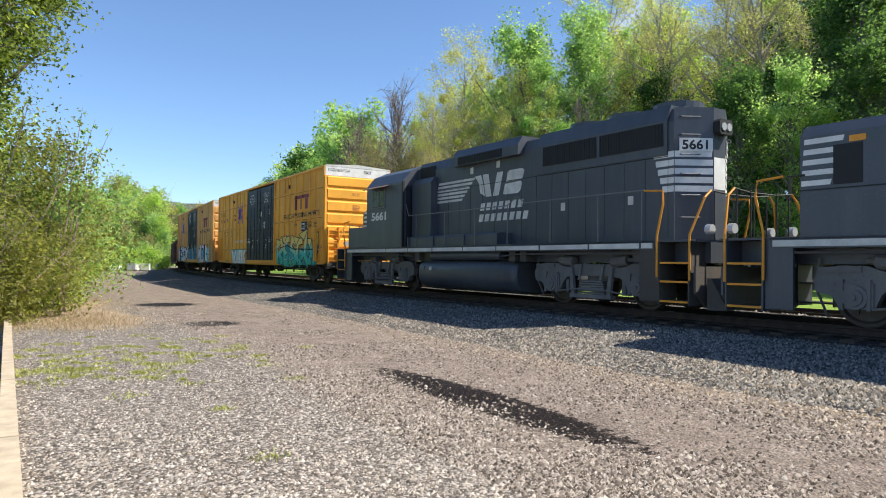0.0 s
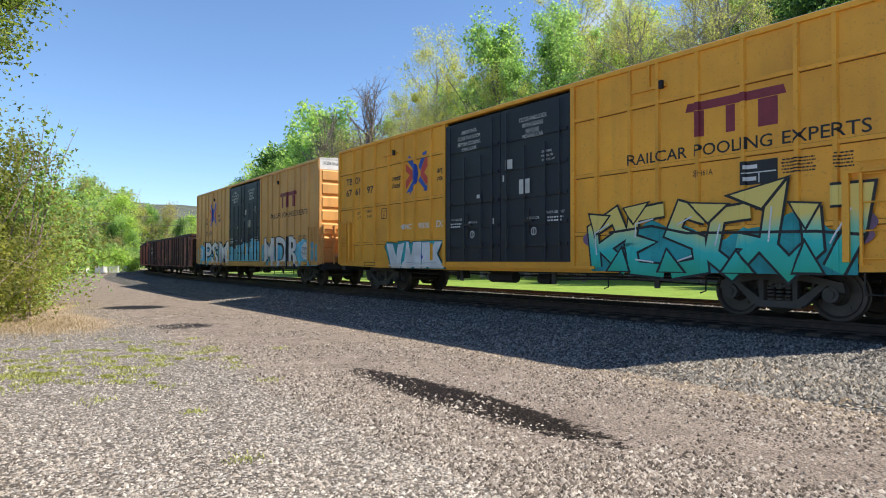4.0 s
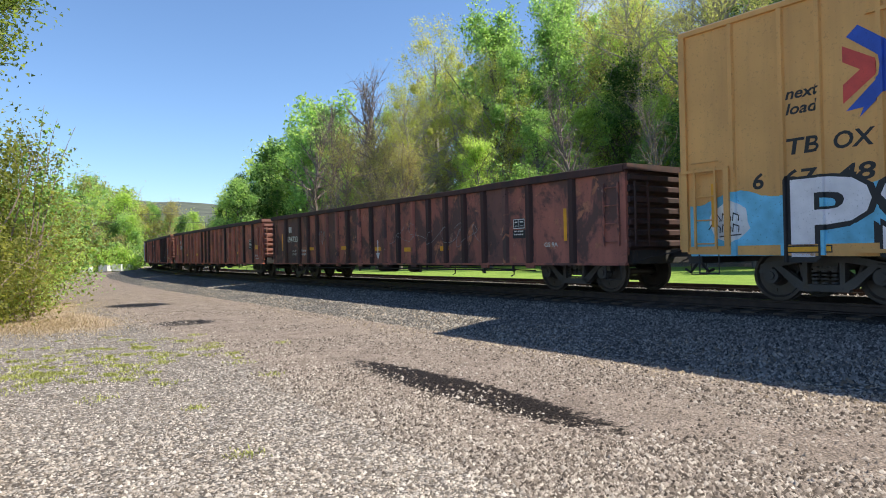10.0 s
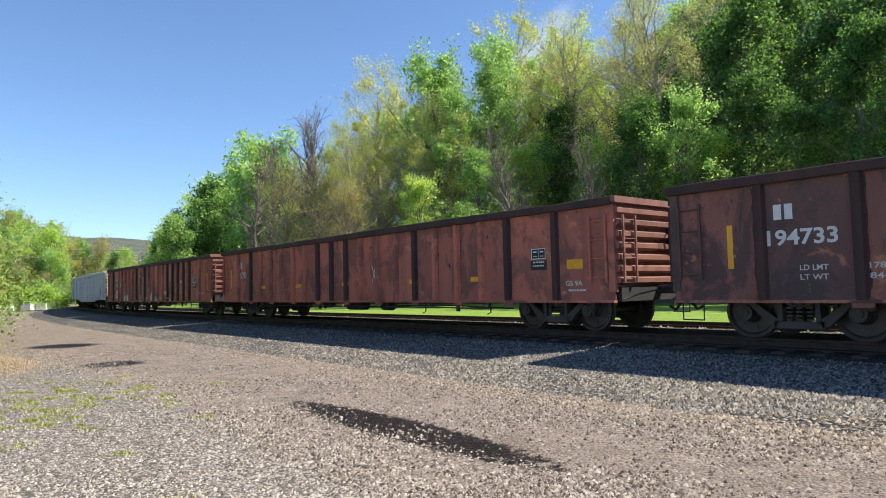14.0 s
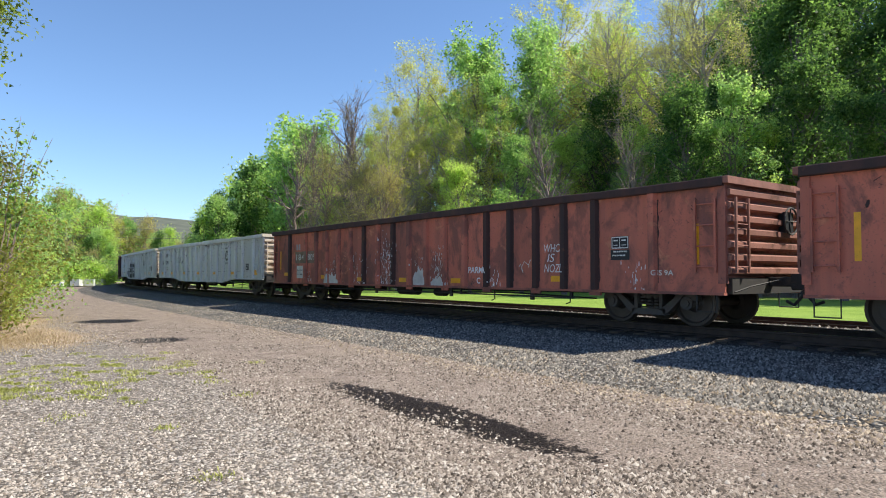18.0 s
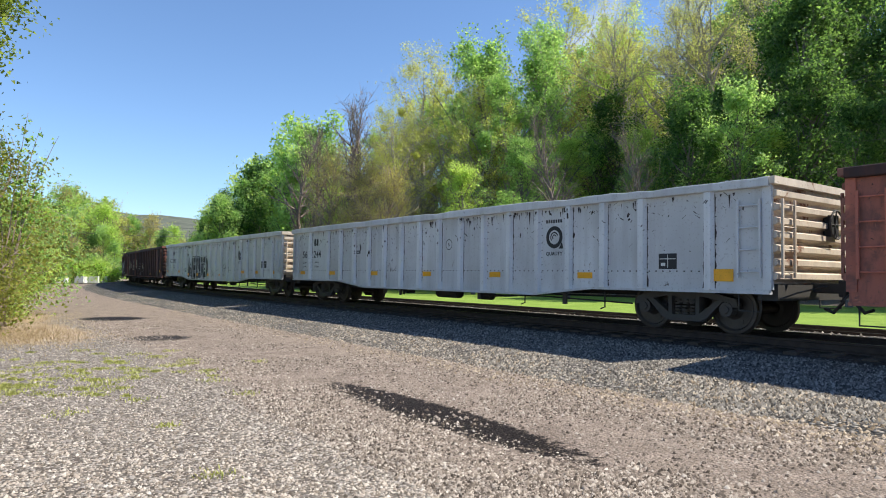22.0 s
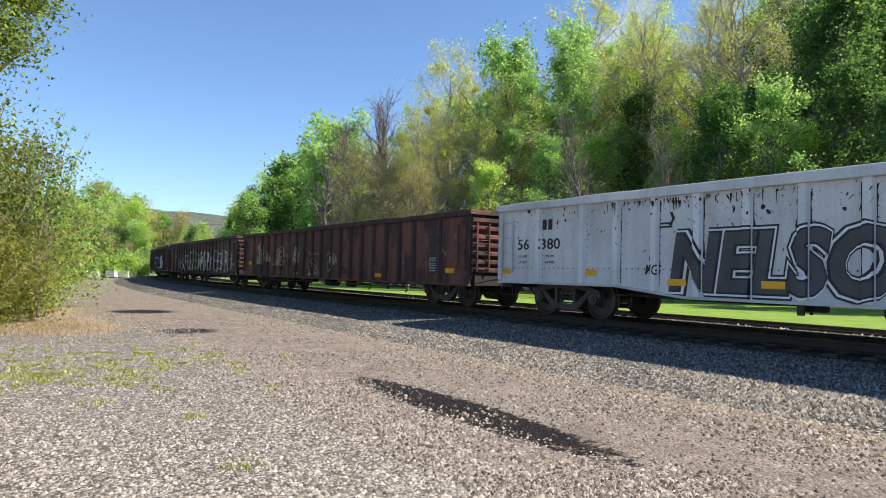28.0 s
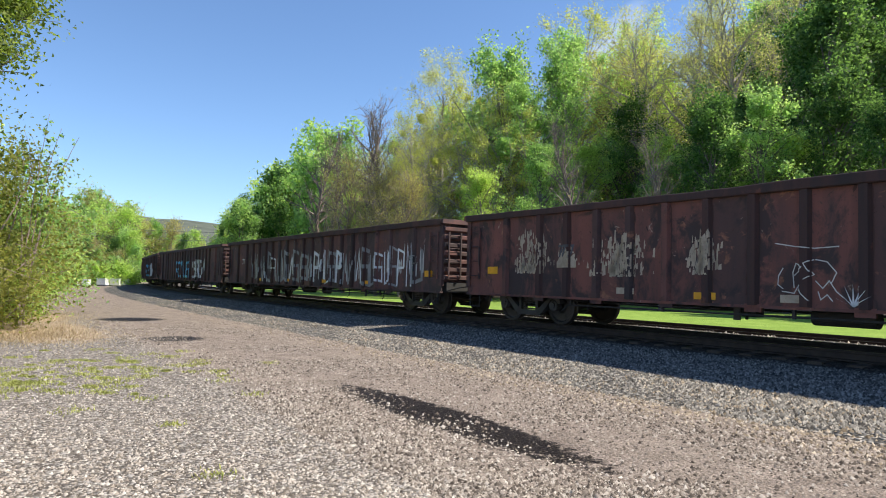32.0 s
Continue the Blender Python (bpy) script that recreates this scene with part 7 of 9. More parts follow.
# ---- locomotive and slug ----
def loco_frame():
    """Two-axle locomotive truck: arched cast frame, journal boxes, swing hangers, springs and brake gear."""
    g = Geo()
    half = [(2.02, 0.58), (2.06, 0.80), (1.92, 0.98), (1.62, 1.03), (1.20, 1.02), (0.98, 0.94), (0.78, 0.92), (0.58, 1.0)]
    foot = [(0.62, 0.72), (0.86, 0.68), (1.00, 0.56), (1.08, 0.36), (1.66, 0.36), (1.76, 0.52)]
    ring = [(-x, z) for x, z in half] + half[::-1] + foot[::-1] + [(-x, z) for x, z in foot]
    for s in (-1, 1):
        def span(a, b):
            return min(s * a, s * b), max(s * a, s * b)
        g.prism_y(ring, *span(1.00, 1.16))
        for e in (-1, 1):
            x = e * 1.37
            g.box(x - 0.27, x + 0.27, *span(1.16, 1.20), 0.32, 0.74)
            g.disc_y(x, LOCO_R, 0.20, *span(1.20, 1.24), 18)
            g.disc_y(x, LOCO_R, 0.135, *span(1.24, 1.27), 14)
            g.disc_y(x, LOCO_R, 0.05, *span(1.27, 1.29), 8)
            for bx in (-0.21, 0.21):
                g.box(x + bx - 0.03, x + bx + 0.03, *span(1.16, 1.23), 0.30, 0.80)
            # raised rib round the frame's shoulder, brake cylinder above, sand pipe at the end
            g.box(e * 1.62 - 0.34, e * 1.62 + 0.34, *span(1.16, 1.20), 0.92, 1.0)
            g.tube([(e * 0.62, s * 1.12, 1.06), (e * 1.06, s * 1.12, 1.10)], 0.13, 12).tube([(e * 1.06, s * 1.12, 1.10), (e * 1.22, s * 1.12, 1.11)], 0.05, 8)
            g.tube([(e * 2.0, s * 1.08, 1.15), (e * 2.04, s * 1.08, 0.6), (e * 1.95, s * 0.9, 0.14)], 0.022, 5)
            g.prism_y([(e * 0.50, 0.22), (e * 0.62, 0.22), (e * 0.70, 0.92), (e * 0.60, 0.92)][::e], *span(1.17, 1.25))
            g.box(e * 0.9 - 0.05, e * 0.9 + 0.05, *span(0.9, 1.1), 0.30, 0.62)
        g.box(-0.66, 0.66, *span(1.10, 1.26), 0.20, 0.29)
        for k in range(6):
            g.box(-0.44 + 0.015 * k, 0.44 - 0.015 * k, *span(1.04, 1.22), 0.30 + 0.055 * k, 0.34 + 0.055 * k)
        g.tube([(-1.1, s * 1.24, 0.33), (-0.5, s * 1.28, 0.40), (0.5, s * 1.28, 0.40), (1.1, s * 1.24, 0.33)], 0.02, 5)
        g.tube([(-0.35, s * 1.18, 0.98), (-0.35, s * 1.26, 0.62)], 0.035, 6)
        g.tube([(0.35, s * 1.18, 0.98), (0.35, s * 1.26, 0.62)], 0.035, 6)
    g.box(-0.3, 0.3, -1.0, 1.0, 0.6, 0.95)
    g.box(-1.9, -1.8, -1.0, 1.0, 0.7, 0.95).box(1.8, 1.9, -1.0, 1.0, 0.7, 0.95)
    return g.mesh("bogie", M["loco_truck"])


loco_frame_me = loco_frame()
LOCO_WHEELS = ((-1.37, LOCO_R), (1.37, LOCO_R))


def rail_run(parent, pts, material, r=0.018, name="handrail", label=""):
    return part(name, Geo().tube(pts, r, 6), material, parent, label)


def end_steps(c, e, deck):
    """Pilot, stepwells with yellow edges and the orange grab rails at one end of the platform."""
    x = e * 8.05
    # end towards the sun gets paler steel, the other black: light put into colour
    steel = M["dusty_steel"] if e > 0 else M["loco_black"]
    part("pilot", Geo().prism_x([(-1.45, 0.98), (1.45, 0.98), (1.45, 0.45), (1.1, 0.16), (-1.1, 0.16), (-1.45, 0.45)], min(x + e * 0.38, x + e * 0.43), max(x + e * 0.38, x + e * 0.43)), steel, c)
    for s in (-1, 1):
        for sx in (-0.42, 0.30):
            part("step_side", Geo().box(x + e * sx - 0.015, x + e * sx + 0.015, min(s * 0.95, s * 1.5), max(s * 0.95, s * 1.5), 0.2, deck), steel, c)
        part("step_well", Geo().box(min(x - e * 0.95, x - e * 0.45), max(x - e * 0.95, x - e * 0.45), min(s * 1.40, s * 1.46), max(s * 1.40, s * 1.46), 0.25, deck - 0.04), steel, c)
        for k, z in enumerate((0.28, 0.68, 1.06)):
            t = part("step", Geo().box(min(x - e * 0.40, x + e * 0.28), max(x - e * 0.40, x + e * 0.28), min(s * 1.0, s * 1.46), max(s * 1.0, s * 1.46), z - 0.03, z), steel, c)
            part("step_edge", Geo().box(min(x - e * 0.40, x + e * 0.28), max(x - e * 0.40, x + e * 0.28), min(s * 1.462, s * 1.49), max(s * 1.462, s * 1.49), z - 0.035, z + 0.005), M["rail_orange"], t, "yellow step edge")
        rail_run(c, [(x - e * 0.45, s * 1.52, 0.75), (x - e * 0.45, s * 1.52, 1.6), (x - e * 0.30, s * 1.52, 2.25), (x - e * 0.32, s * 1.5, 2.52), (x - e * 0.8, s * 1.48, 2.56)], M["rail_orange"], 0.024, "grab_rail", "orange grab rail")
        rail_run(c, [(x + e * 0.32, s * 1.50, 0.7), (x + e * 0.32, s * 1.50, 1.6), (x + e * 0.45, s * 1.2, 2.35), (x + e * 0.45, s * 1.0, 2.5)], M["rail_orange"], 0.024, "grab_rail", "orange grab rail")
        part("ditch_light", Geo().tube([(x + e * 0.40, s * 1.05, 1.72), (x + e * 0.52, s * 1.05, 1.72)], 0.10, 12), M["lamp_glass"], c)
    rail_run(c, [(x + e * 0.45, -1.0, 2.5), (x + e * 0.47, -0.45, 2.45), (x + e * 0.47, 0.45, 2.45), (x + e * 0.45, 1.0, 2.5)], M["steel_dark"])
    for y in (-0.9, -0.45, 0.45, 0.9):
        rail_run(c, [(x + e * 0.46, y, deck), (x + e * 0.46, y, 2.47)], M["steel_dark"], 0.016, "stanchion")
    if e > 0:
        part("snow_plough", Geo().prism_y([(x + e * 0.5, 0.12), (x + e * 0.95, 0.14), (x + e * 0.6, 0.75), (x + e * 0.5, 0.75)], -1.2, 1.2), steel, c)
    coupler(c, e * 8.3, e, 0.88)
    for y in (-0.5, -0.3, 0.35, 0.55):
        rail_run(c, [(x + e * 0.5, y, 1.0), (x + e * 0.72, y, 0.72), (x + e * 0.70, y, 0.45)], M["steel_black"], 0.025, "air_hose")


def loco_chassis(c, deck=1.5):
    part("underframe", Geo().box(-8.5, 8.5, -1.0, 1.0, 1.05, deck - 0.02).box(-7.5, 7.5, -1.47, 1.47, 1.32, deck), M["loco_black"], c)
    part("platform", Geo().box(-8.5, 8.5, -1.47, 1.47, deck - 0.03, deck + 0.012), M["loco_black"], c)
    for a, b in ((-7.45, -4.3), (-4.24, -2.75), (-2.69, -1.2), (-1.14, 0.5), (0.56, 2.1), (2.16, 3.9), (3.96, 5.6), (5.66, 7.1), (7.16, 7.45)):
        part("sill_stripe", Geo().box(a, b, -1.486, -1.472, 1.345, 1.455), M["offwhite"], c, "off-white stripe along the sill")
    def tank_ring(k):
        """Rounded outline of the tank, shrunk by k at its dished ends."""
        pts = []
        for cy, cz, r0, a0 in ((0.98, 0.62, 0.46, -90), (1.14, 0.76, 0.30, 0), (-1.14, 0.76, 0.30, 90), (-0.98, 0.62, 0.46, 180)):
            pts += [((cy + r0 * math.cos(radians(a0 + 18 * q))) * (1 - 0.08 * k), 0.61 + (cz + r0 * math.sin(radians(a0 + 18 * q)) - 0.61) * (1 - 0.12 * k)) for q in range(6)]
        return pts

    tank = Geo()
    shells = ((-2.15, 1.0), (-2.09, 0.35), (-1.97, 0.0), (2.70, 0.0), (2.82, 0.35), (2.88, 1.0))
    for x, k in shells:
        tank.v += [(x, y, z) for y, z in tank_ring(k)]
    for i in range(len(shells) - 1):
        tank.f += [(i * 24 + q, i * 24 + (q + 1) % 24, i * 24 + 24 + (q + 1) % 24, i * 24 + 24 + q) for q in range(24)]
    tank.f += [tuple(range(23, -1, -1)), tuple(range(120, 144))]
    t = part("fuel_tank", tank, M["loco_black"], c, "rounded black fuel tank")
    for p_ in t.data.polygons:
        p_.use_smooth = len(p_.vertices) == 4
    part("filler", Geo().tube([(-1.3, -1.40, 0.80), (-1.3, -1.47, 0.80)], 0.06, 10), M["offwhite"], t)
    part("sight_glass", Geo().box(-1.72, -1.69, -1.445, -1.40, 0.66, 0.88), M["maroon"], t)
    for x in (-1.2, 1.2):
        part("tank_strap", Geo().box(x - 0.03, x + 0.03, -1.0, 1.0, 1.05, 1.12), M["steel_black"], t)
    res = part("air_reservoir", Geo().tube([(-1.45, -1.24, 1.22), (-1.38, -1.24, 1.22), (2.08, -1.24, 1.22), (2.15, -1.24, 1.22)], 0.145, 16), M["loco_black"], c)
    for p_ in res.data.polygons:
        p_.use_smooth = len(p_.vertices) == 4
    # low duct along the walkway, in panels between upright brackets
    duct = part("walkway_duct", Geo().prism_x([(-1.42, deck + 0.012), (-1.42, deck + 0.29), (-1.36, deck + 0.35), (-0.92, deck + 0.35), (-0.92, deck + 0.012)], -2.72, 2.15), M["loco_black"], c)
    for x in (-2.72, -1.17, 0.53, 2.13):
        part("duct_bracket", Geo().box(x - 0.035, x + 0.035, -1.475, -1.42, deck - 0.02, deck + 0.33), M["loco_black"], duct)
    for x in (-3.6, -2.2, 2.75, 3.2, 7.0):
        part("pipe_bracket", Geo().box(x - 0.12, x + 0.12, -1.40, -1.2, 1.05, 1.32), M["dusty_steel"], c)
    rail_run(c, [(-7.3, -1.42, 1.24), (-3.0, -1.42, 1.22), (-2.4, -1.42, 1.18)], M["dusty_steel"], 0.025, "air_pipe")
    rail_run(c, [(2.3, -1.42, 1.18), (3.0, -1.42, 1.24), (7.3, -1.42, 1.24)], M["dusty_steel"], 0.025, "air_pipe")
    for e in (-1, 1):
        bogie(c, e * 5.15 + 0.3, loco_frame_me, LOCO_WHEELS, loco_wheel_me)
        end_steps(c, e, deck)


def panel_lines(c, x0, x1, n, y, z0, z1):
    for k in range(n + 1):
        x = x0 + (x1 - x0) * k / n
        part("door_seam", Geo().box(x - 0.004, x + 0.004, y - 0.003, y + 0.002, z0, z1), M["steel_black"], c)


def grille(c, x0, x1, y, z0, z1, n, name="grille"):
    gr = part(name, Geo().box(x0, x1, y - 0.004, y + 0.03, z0, z1), M["steel_black"], c)
    for k in range(n):
        x = x0 + (x1 - x0) * (k + 0.5) / n
        part("louvre", Geo().box(x - 0.008, x + 0.008, y - 0.012, y - 0.004, z0 + 0.02, z1 - 0.02), M["steel_black"], gr)


def slash_stripes(x0, x1, z0, n, h, gap, lean):
    """Tapering horizontal stripes, cut on a slant at one end."""
    out = []
    for k in range(n):
        z = z0 + k * (h + gap)
        out.append([(x0 + lean * k * 0.25, z), (x1 + lean * k, z), (x1 + lean * (k + 0.5), z + h), (x0 + lean * (k * 0.25 + 0.1), z + h)])
    return sheet(*out)


def locomotive():
    c = tagged(new("diesel_locomotive"), "black road-switcher diesel locomotive with white stripes and numerals", "locomotive", "locomotives of the freight train")
    loco_chassis(c)
    D = 1.51
    hood = [(-0.92, D), (0.92, D), (0.92, 4.05), (0.80, 4.36), (0.55, 4.42), (-0.55, 4.42), (-0.80, 4.36), (-0.92, 4.05)]
    h = part("long_hood", Geo().prism_x(hood, -2.95, 7.56), M["loco_black"], c)
    end = [(7.55, -0.92), (8.0, -0.2), (8.0, 0.2), (7.55, 0.92)]
    part("hood_end", Geo().prism_z(end, D, 4.36), M["loco_black"], c)
    part("radiator_section", Geo().prism_x([(-0.95, 3.35), (0.95, 3.35), (0.965, 4.1), (0.83, 4.44), (-0.83, 4.44), (-0.965, 4.1)], 3.2, 7.4), M["loco_black"], c)
    grille(c, 3.45, 5.35, -0.968, 3.55, 4.05, 22)
    grille(c, 5.45, 7.3, -0.968, 3.55, 4.05, 22)
    part("brake_blister", Geo().prism_x([(-1.12, 3.98), (1.12, 3.98), (1.12, 4.25), (0.95, 4.5), (-0.95, 4.5), (-1.12, 4.25)], -0.6, 2.6), M["loco_black"], c)
    grille(c, -0.3, 1.9, -1.125, 4.0, 4.24, 26)
    part("filter_housing", Geo().prism_x([(-1.18, D), (1.18, D), (1.18, 3.62), (1.05, 3.8), (-1.05, 3.8), (-1.18, 3.62)], -2.95, -1.75), M["loco_black"], c)
    grille(c, -2.85, -1.9, -0.93, 3.84, 4.2, 10)
    for x in (4.25, 5.6, 6.95):
        f = part("radiator_fan", Geo().prism_z([(x + 0.55 * a, 0.55 * b) for a, b in ring_pts(1.0, 20)], 4.43, 4.62), M["loco_black"], c)
        part("fan_grid", Geo().prism_z([(x + 0.48 * a, 0.48 * b) for a, b in ring_pts(1.0, 16)], 4.62, 4.64), M["steel_black"], f)
    part("exhaust_stack", Geo().box(-0.9, -0.4, -0.25, 0.25, 4.42, 4.66), M["steel_dark"], c)
    panel_lines(c, -1.7, 7.4, 15, -0.922, 1.62, 3.3)
    part("hood_seam", Geo().box(-1.7, 7.4, -0.928, -0.918, 3.32, 3.335), M["steel_black"], c)
    # cab with its side windows, visor and sloped roof
    cab = [(-1.50, D), (1.50, D), (1.50, 3.75), (1.20, 4.12), (0.7, 4.34), (-0.7, 4.34), (-1.20, 4.12), (-1.50, 3.75)]
    part("cab", Geo().prism_x(cab, -5.75, -3.05), M["loco_black"], c)
    part("cab_rib", Geo().box(-3.07, -3.0, -1.53, -1.46, 1.52, 3.75), M["steel_black"], c)
    w = part("cab_window", Geo().box(-5.25, -4.35, -1.508, -1.48, 3.0, 3.58), M["glass_dark"], c, "sliding cab side window")
    for a in (-5.27, -4.80, -4.35):
        part("window_frame", Geo().box(a - 0.018, a + 0.018, -1.522, -1.50, 2.97, 3.60), M["rail_grey"], w)
    part("window_sill", Geo().box(-5.32, -4.28, -1.56, -1.49, 2.93, 2.97), M["rail_grey"], w)
    part("sun_visor", Geo().prism_x([(-1.50, 3.70), (-1.80, 3.60), (-1.80, 3.62), (-1.50, 3.73)], -5.5, -4.0), M["visor_brown"], c, "dull brown sunshade over the cab window")
    part("cab_door", Geo().box(-3.045, -3.03, -1.35, -0.96, D, 3.6), M["steel_black"], c)
    part("rear_window", Geo().box(-3.04, -3.02, -1.38, -1.0, 2.7, 3.5), M["glass_dark"], c)
    part("horn", Geo().tube([(-4.2, 0.2, 4.36), (-3.7, 0.2, 4.5)], 0.05, 8, 0.1), M["steel_dark"], c)
    # low nose and the battery box beside it
    part("short_hood", Geo().prism_x([(-0.86, D), (0.86, D), (0.86, 2.9), (0.7, 3.06), (-0.7, 3.06), (-0.86, 2.9)], -7.35, -5.75), M["loco_black"], c)
    part("battery_box", Geo().box(-7.4, -5.75, -1.46, -0.88, D, 2.3, 0.02).box(-7.4, -5.75, 0.88, 1.46, D, 2.3, 0.02), M["loco_black"], c)
    paint("nose_stripes", slash_stripes(-7.33, -6.75, 2.36, 4, 0.085, 0.085, 0.12), 0, 0, -0.864, M["white"], c, "white nose stripes")
    for k, z in enumerate((2.42, 2.6, 2.78)):
        part("nose_stripe", Geo().box(-7.362, -7.354, -0.75, 0.75, z, z + 0.09), M["white"], c)
    # the run of stripes and emblem amidships, stripes on the hood end
    Y = -0.924
    paint("hood_stripes", slash_stripes(-1.85, -0.35, 2.92, 6, 0.072, 0.045, 0.13), 0, 0, Y, M["offwhite"], c, "six tapering off-white stripes")
    emb = sheet([(0.34, 3.60), (0.66, 3.62), (0.78, 3.30), (0.86, 2.97), (0.62, 3.08), (0.56, 3.36)], [(0.90, 2.95), (1.18, 2.95), (1.02, 3.62), (0.74, 3.62)], [(1.24, 2.95), (1.52, 2.95), (1.72, 3.62), (1.44, 3.62)],
                [(1.72, 2.97), (1.84, 2.95), (2.38, 2.95), (2.50, 3.03), (2.56, 3.22), (2.50, 3.28), (1.80, 3.25)], [(1.86, 3.31), (2.56, 3.32), (2.66, 3.56), (2.56, 3.62), (2.02, 3.62), (1.92, 3.56)])
    paint("emblem", emb, 0, 0, Y, M["offwhite"], c, "off-white emblem of a curved wedge and slanted blocks")
    for row, (z, n, x0) in enumerate(((2.55, 7, 0.62), (2.22, 8, 0.55))):
        for k in range(n):
            q = x0 + k * 0.29
            paint("name_bar", sheet([(q, z), (q + 0.2, z), (q + 0.26, z + 0.22), (q + 0.06, z + 0.22)]), 0, 0, Y, M["offwhite"], c)
    paint("lettering", letters("5661", 0.27, 0.014, 0, 1.12), -5.35, 2.50, -1.504, M["white"], c)
    # the bevelled hood end: stripes, number boards and rungs on both bevels
    run, face = Vector((0.45, 0.72)).normalized(), Vector((0.72, -0.45)).normalized()

    def on_bevel(a, z, out, side=-1):
        """A place on a bevel: share of its width from the outer corner, height, metres proud."""
        p = Vector((7.55, -0.92)) + run * (0.849 * a) + face * out
        return (p.x, p.y if side < 0 else -p.y, z)

    paint("hood_stripes", sheet(*[[(7.02 + 0.06 * (4 - k), 2.56 + 0.185 * k), (7.548, 2.56 + 0.185 * k), (7.548, 2.69 + 0.185 * k), (7.04 + 0.06 * (4 - k) - 0.03, 2.69 + 0.185 * k)] for k in range(5)]), 0, 0, Y, M["white"], c, "cream stripes wrapping the hood end")
    for side in (-1, 1):
        for k in range(5):
            z = 2.56 + 0.185 * k
            end_x = 0.98 if k < 4 else 0.95
            q = [on_bevel(0.0, z, 0.004, side), on_bevel(end_x, z, 0.004, side), on_bevel(end_x, z + 0.13, 0.004, side), on_bevel(0.0, z + 0.13, 0.004, side)]
            part("end_stripe", Geo().add(q, [(0, 1, 2, 3)[::-side]]), M["white"], c)
        slab = [on_bevel(a, 0, o, side)[:2] for a, o in ((0.14, 0.0), (0.94, 0.0), (0.96, 0.03), (0.12, 0.03))]
        part("number_board", Geo().prism_z(slab if side > 0 else slab[::-1], 3.42, 3.70), M["white"], c, "cream number board")
        g = letters("5661", 0.19, 0.008, 0, 0.55)
        pts = [on_bevel((0.16 + p[0]) / 0.849 if side < 0 else 1 - (0.16 + p[0]) / 0.849, 3.465 + p[2], 0.034, side) for p in g.v]
        part("lettering", Geo().add(pts, g.f), M["ink"], c)
        for z in (4.16, 3.78, 3.36, 2.95, 2.5, 2.03):
            part("end_rung", Geo().tube([on_bevel(0.15, z, 0, side), on_bevel(0.15, z - 0.02, 0.09, side), on_bevel(0.62, z - 0.02, 0.09, side), on_bevel(0.62, z, 0, side)], 0.014, 5), M["rail_grey"], c)
    part("centre_mark", Geo().box(7.99, 8.004, -0.19, 0.19, 2.62, 3.3), M["white"], c)
    part("headlight", Geo().box(7.99, 8.16, -0.22, 0.22, 3.78, 4.10, 0.05), M["steel_black"], c)
    for y in (-0.09, 0.09):
        part("headlight_lens", Geo().tube([(8.155, y, 3.94), (8.18, y, 3.94)], 0.085, 12), M["lamp_glass"], c)
    # side handrail with its stanchions
    rail_run(c, [(-2.9, -1.46, 2.95), (-2.7, -1.46, 2.55), (2.6, -1.46, 2.55), (3.0, -1.46, 2.78), (3.3, -1.46, 2.58), (7.2, -1.46, 2.58)], M["rail_grey"], 0.016)
    for x in (-2.2, -0.5, 1.1, 2.6, 4.3, 5.9, 7.15):
        rail_run(c, [(x, -1.46, D), (x, -1.46, 2.57)], M["rail_grey"], 0.014, "stanchion")
    for x, z in ((4.1, 2.35), (6.3, 2.35), (1.4, 3.75), (0.1, 3.7)):
        paint("placard", sheet([(x, z), (x + 0.16, z), (x + 0.16, z + 0.2), (x, z + 0.2)]), 0, 0, Y, M["offwhite"], c)
    return c


def slug():
    c = tagged(new("slug_unit"), "low black cabless locomotive slug with white end stripes", "locomotive", "locomotives of the freight train")
    loco_chassis(c)
    body = [(-1.42, 1.51), (1.42, 1.51), (1.42, 3.2), (1.25, 3.4), (-1.25, 3.4), (-1.42, 3.2)]
    part("body", Geo().prism_x(body, -7.0, 7.0), M["loco_black"], c)
    part("body_seam", Geo().box(-7.0, 7.0, -1.43, -1.418, 2.28, 2.30), M["steel_black"], c)
    paint("end_stripes", slash_stripes(-6.98, -6.5, 2.36, 5, 0.09, 0.085, 0.05), 0, 0, -1.424, M["white"], c, "white end stripes")
    part("side_opening", Geo().box(-6.45, -6.0, -1.43, -1.40, 2.35, 3.0), M["steel_black"], c)
    part("placard", Geo().box(-6.2, -5.95, -1.436, -1.42, 3.02, 3.12), M["rail_orange"], c)
    panel_lines(c, -5.5, 6.5, 12, -1.424, 1.6, 2.25)
    rail_run(c, [(-7.2, -1.46, 2.55), (-6.9, -1.46, 2.55)], M["steel_dark"])
    return c


LOCOS = [(locomotive(), 37.2, 10.36), (slug(), 19.7, 10.36)]


# ---- trees ----
def mat_leaf(name, cols, trans=0.66):
    n = Nodes(name)
    c = n.ramp(n.island(), [(i / (len(cols) - 1), c) for i, c in enumerate(cols)])
    tint = n.mix(n.mask(n.random(), 0, 1), (0.85, 0.9, 0.8), (1.1, 1.05, 1.0))
    c = n.mix(1.0, c, tint, "MULTIPLY")
    n.done(c, 0.55, 0, None, spec=0.25)
    tr = n.t.nodes.new("ShaderNodeBsdfTranslucent")
    n.link(n.mix(1.0, c, (1.15, 1.18, 0.68), "MULTIPLY"), tr.inputs["Color"])
    mx = n.t.nodes.new("ShaderNodeMixShader")
    mx.inputs[0].default_value = trans
    n.link(n.bsdf.outputs[0], mx.inputs[1])
    n.link(tr.outputs[0], mx.inputs[2])
    n.link(mx.outputs[0], n.t.nodes["Material Output"].inputs[0])
    return n.mat


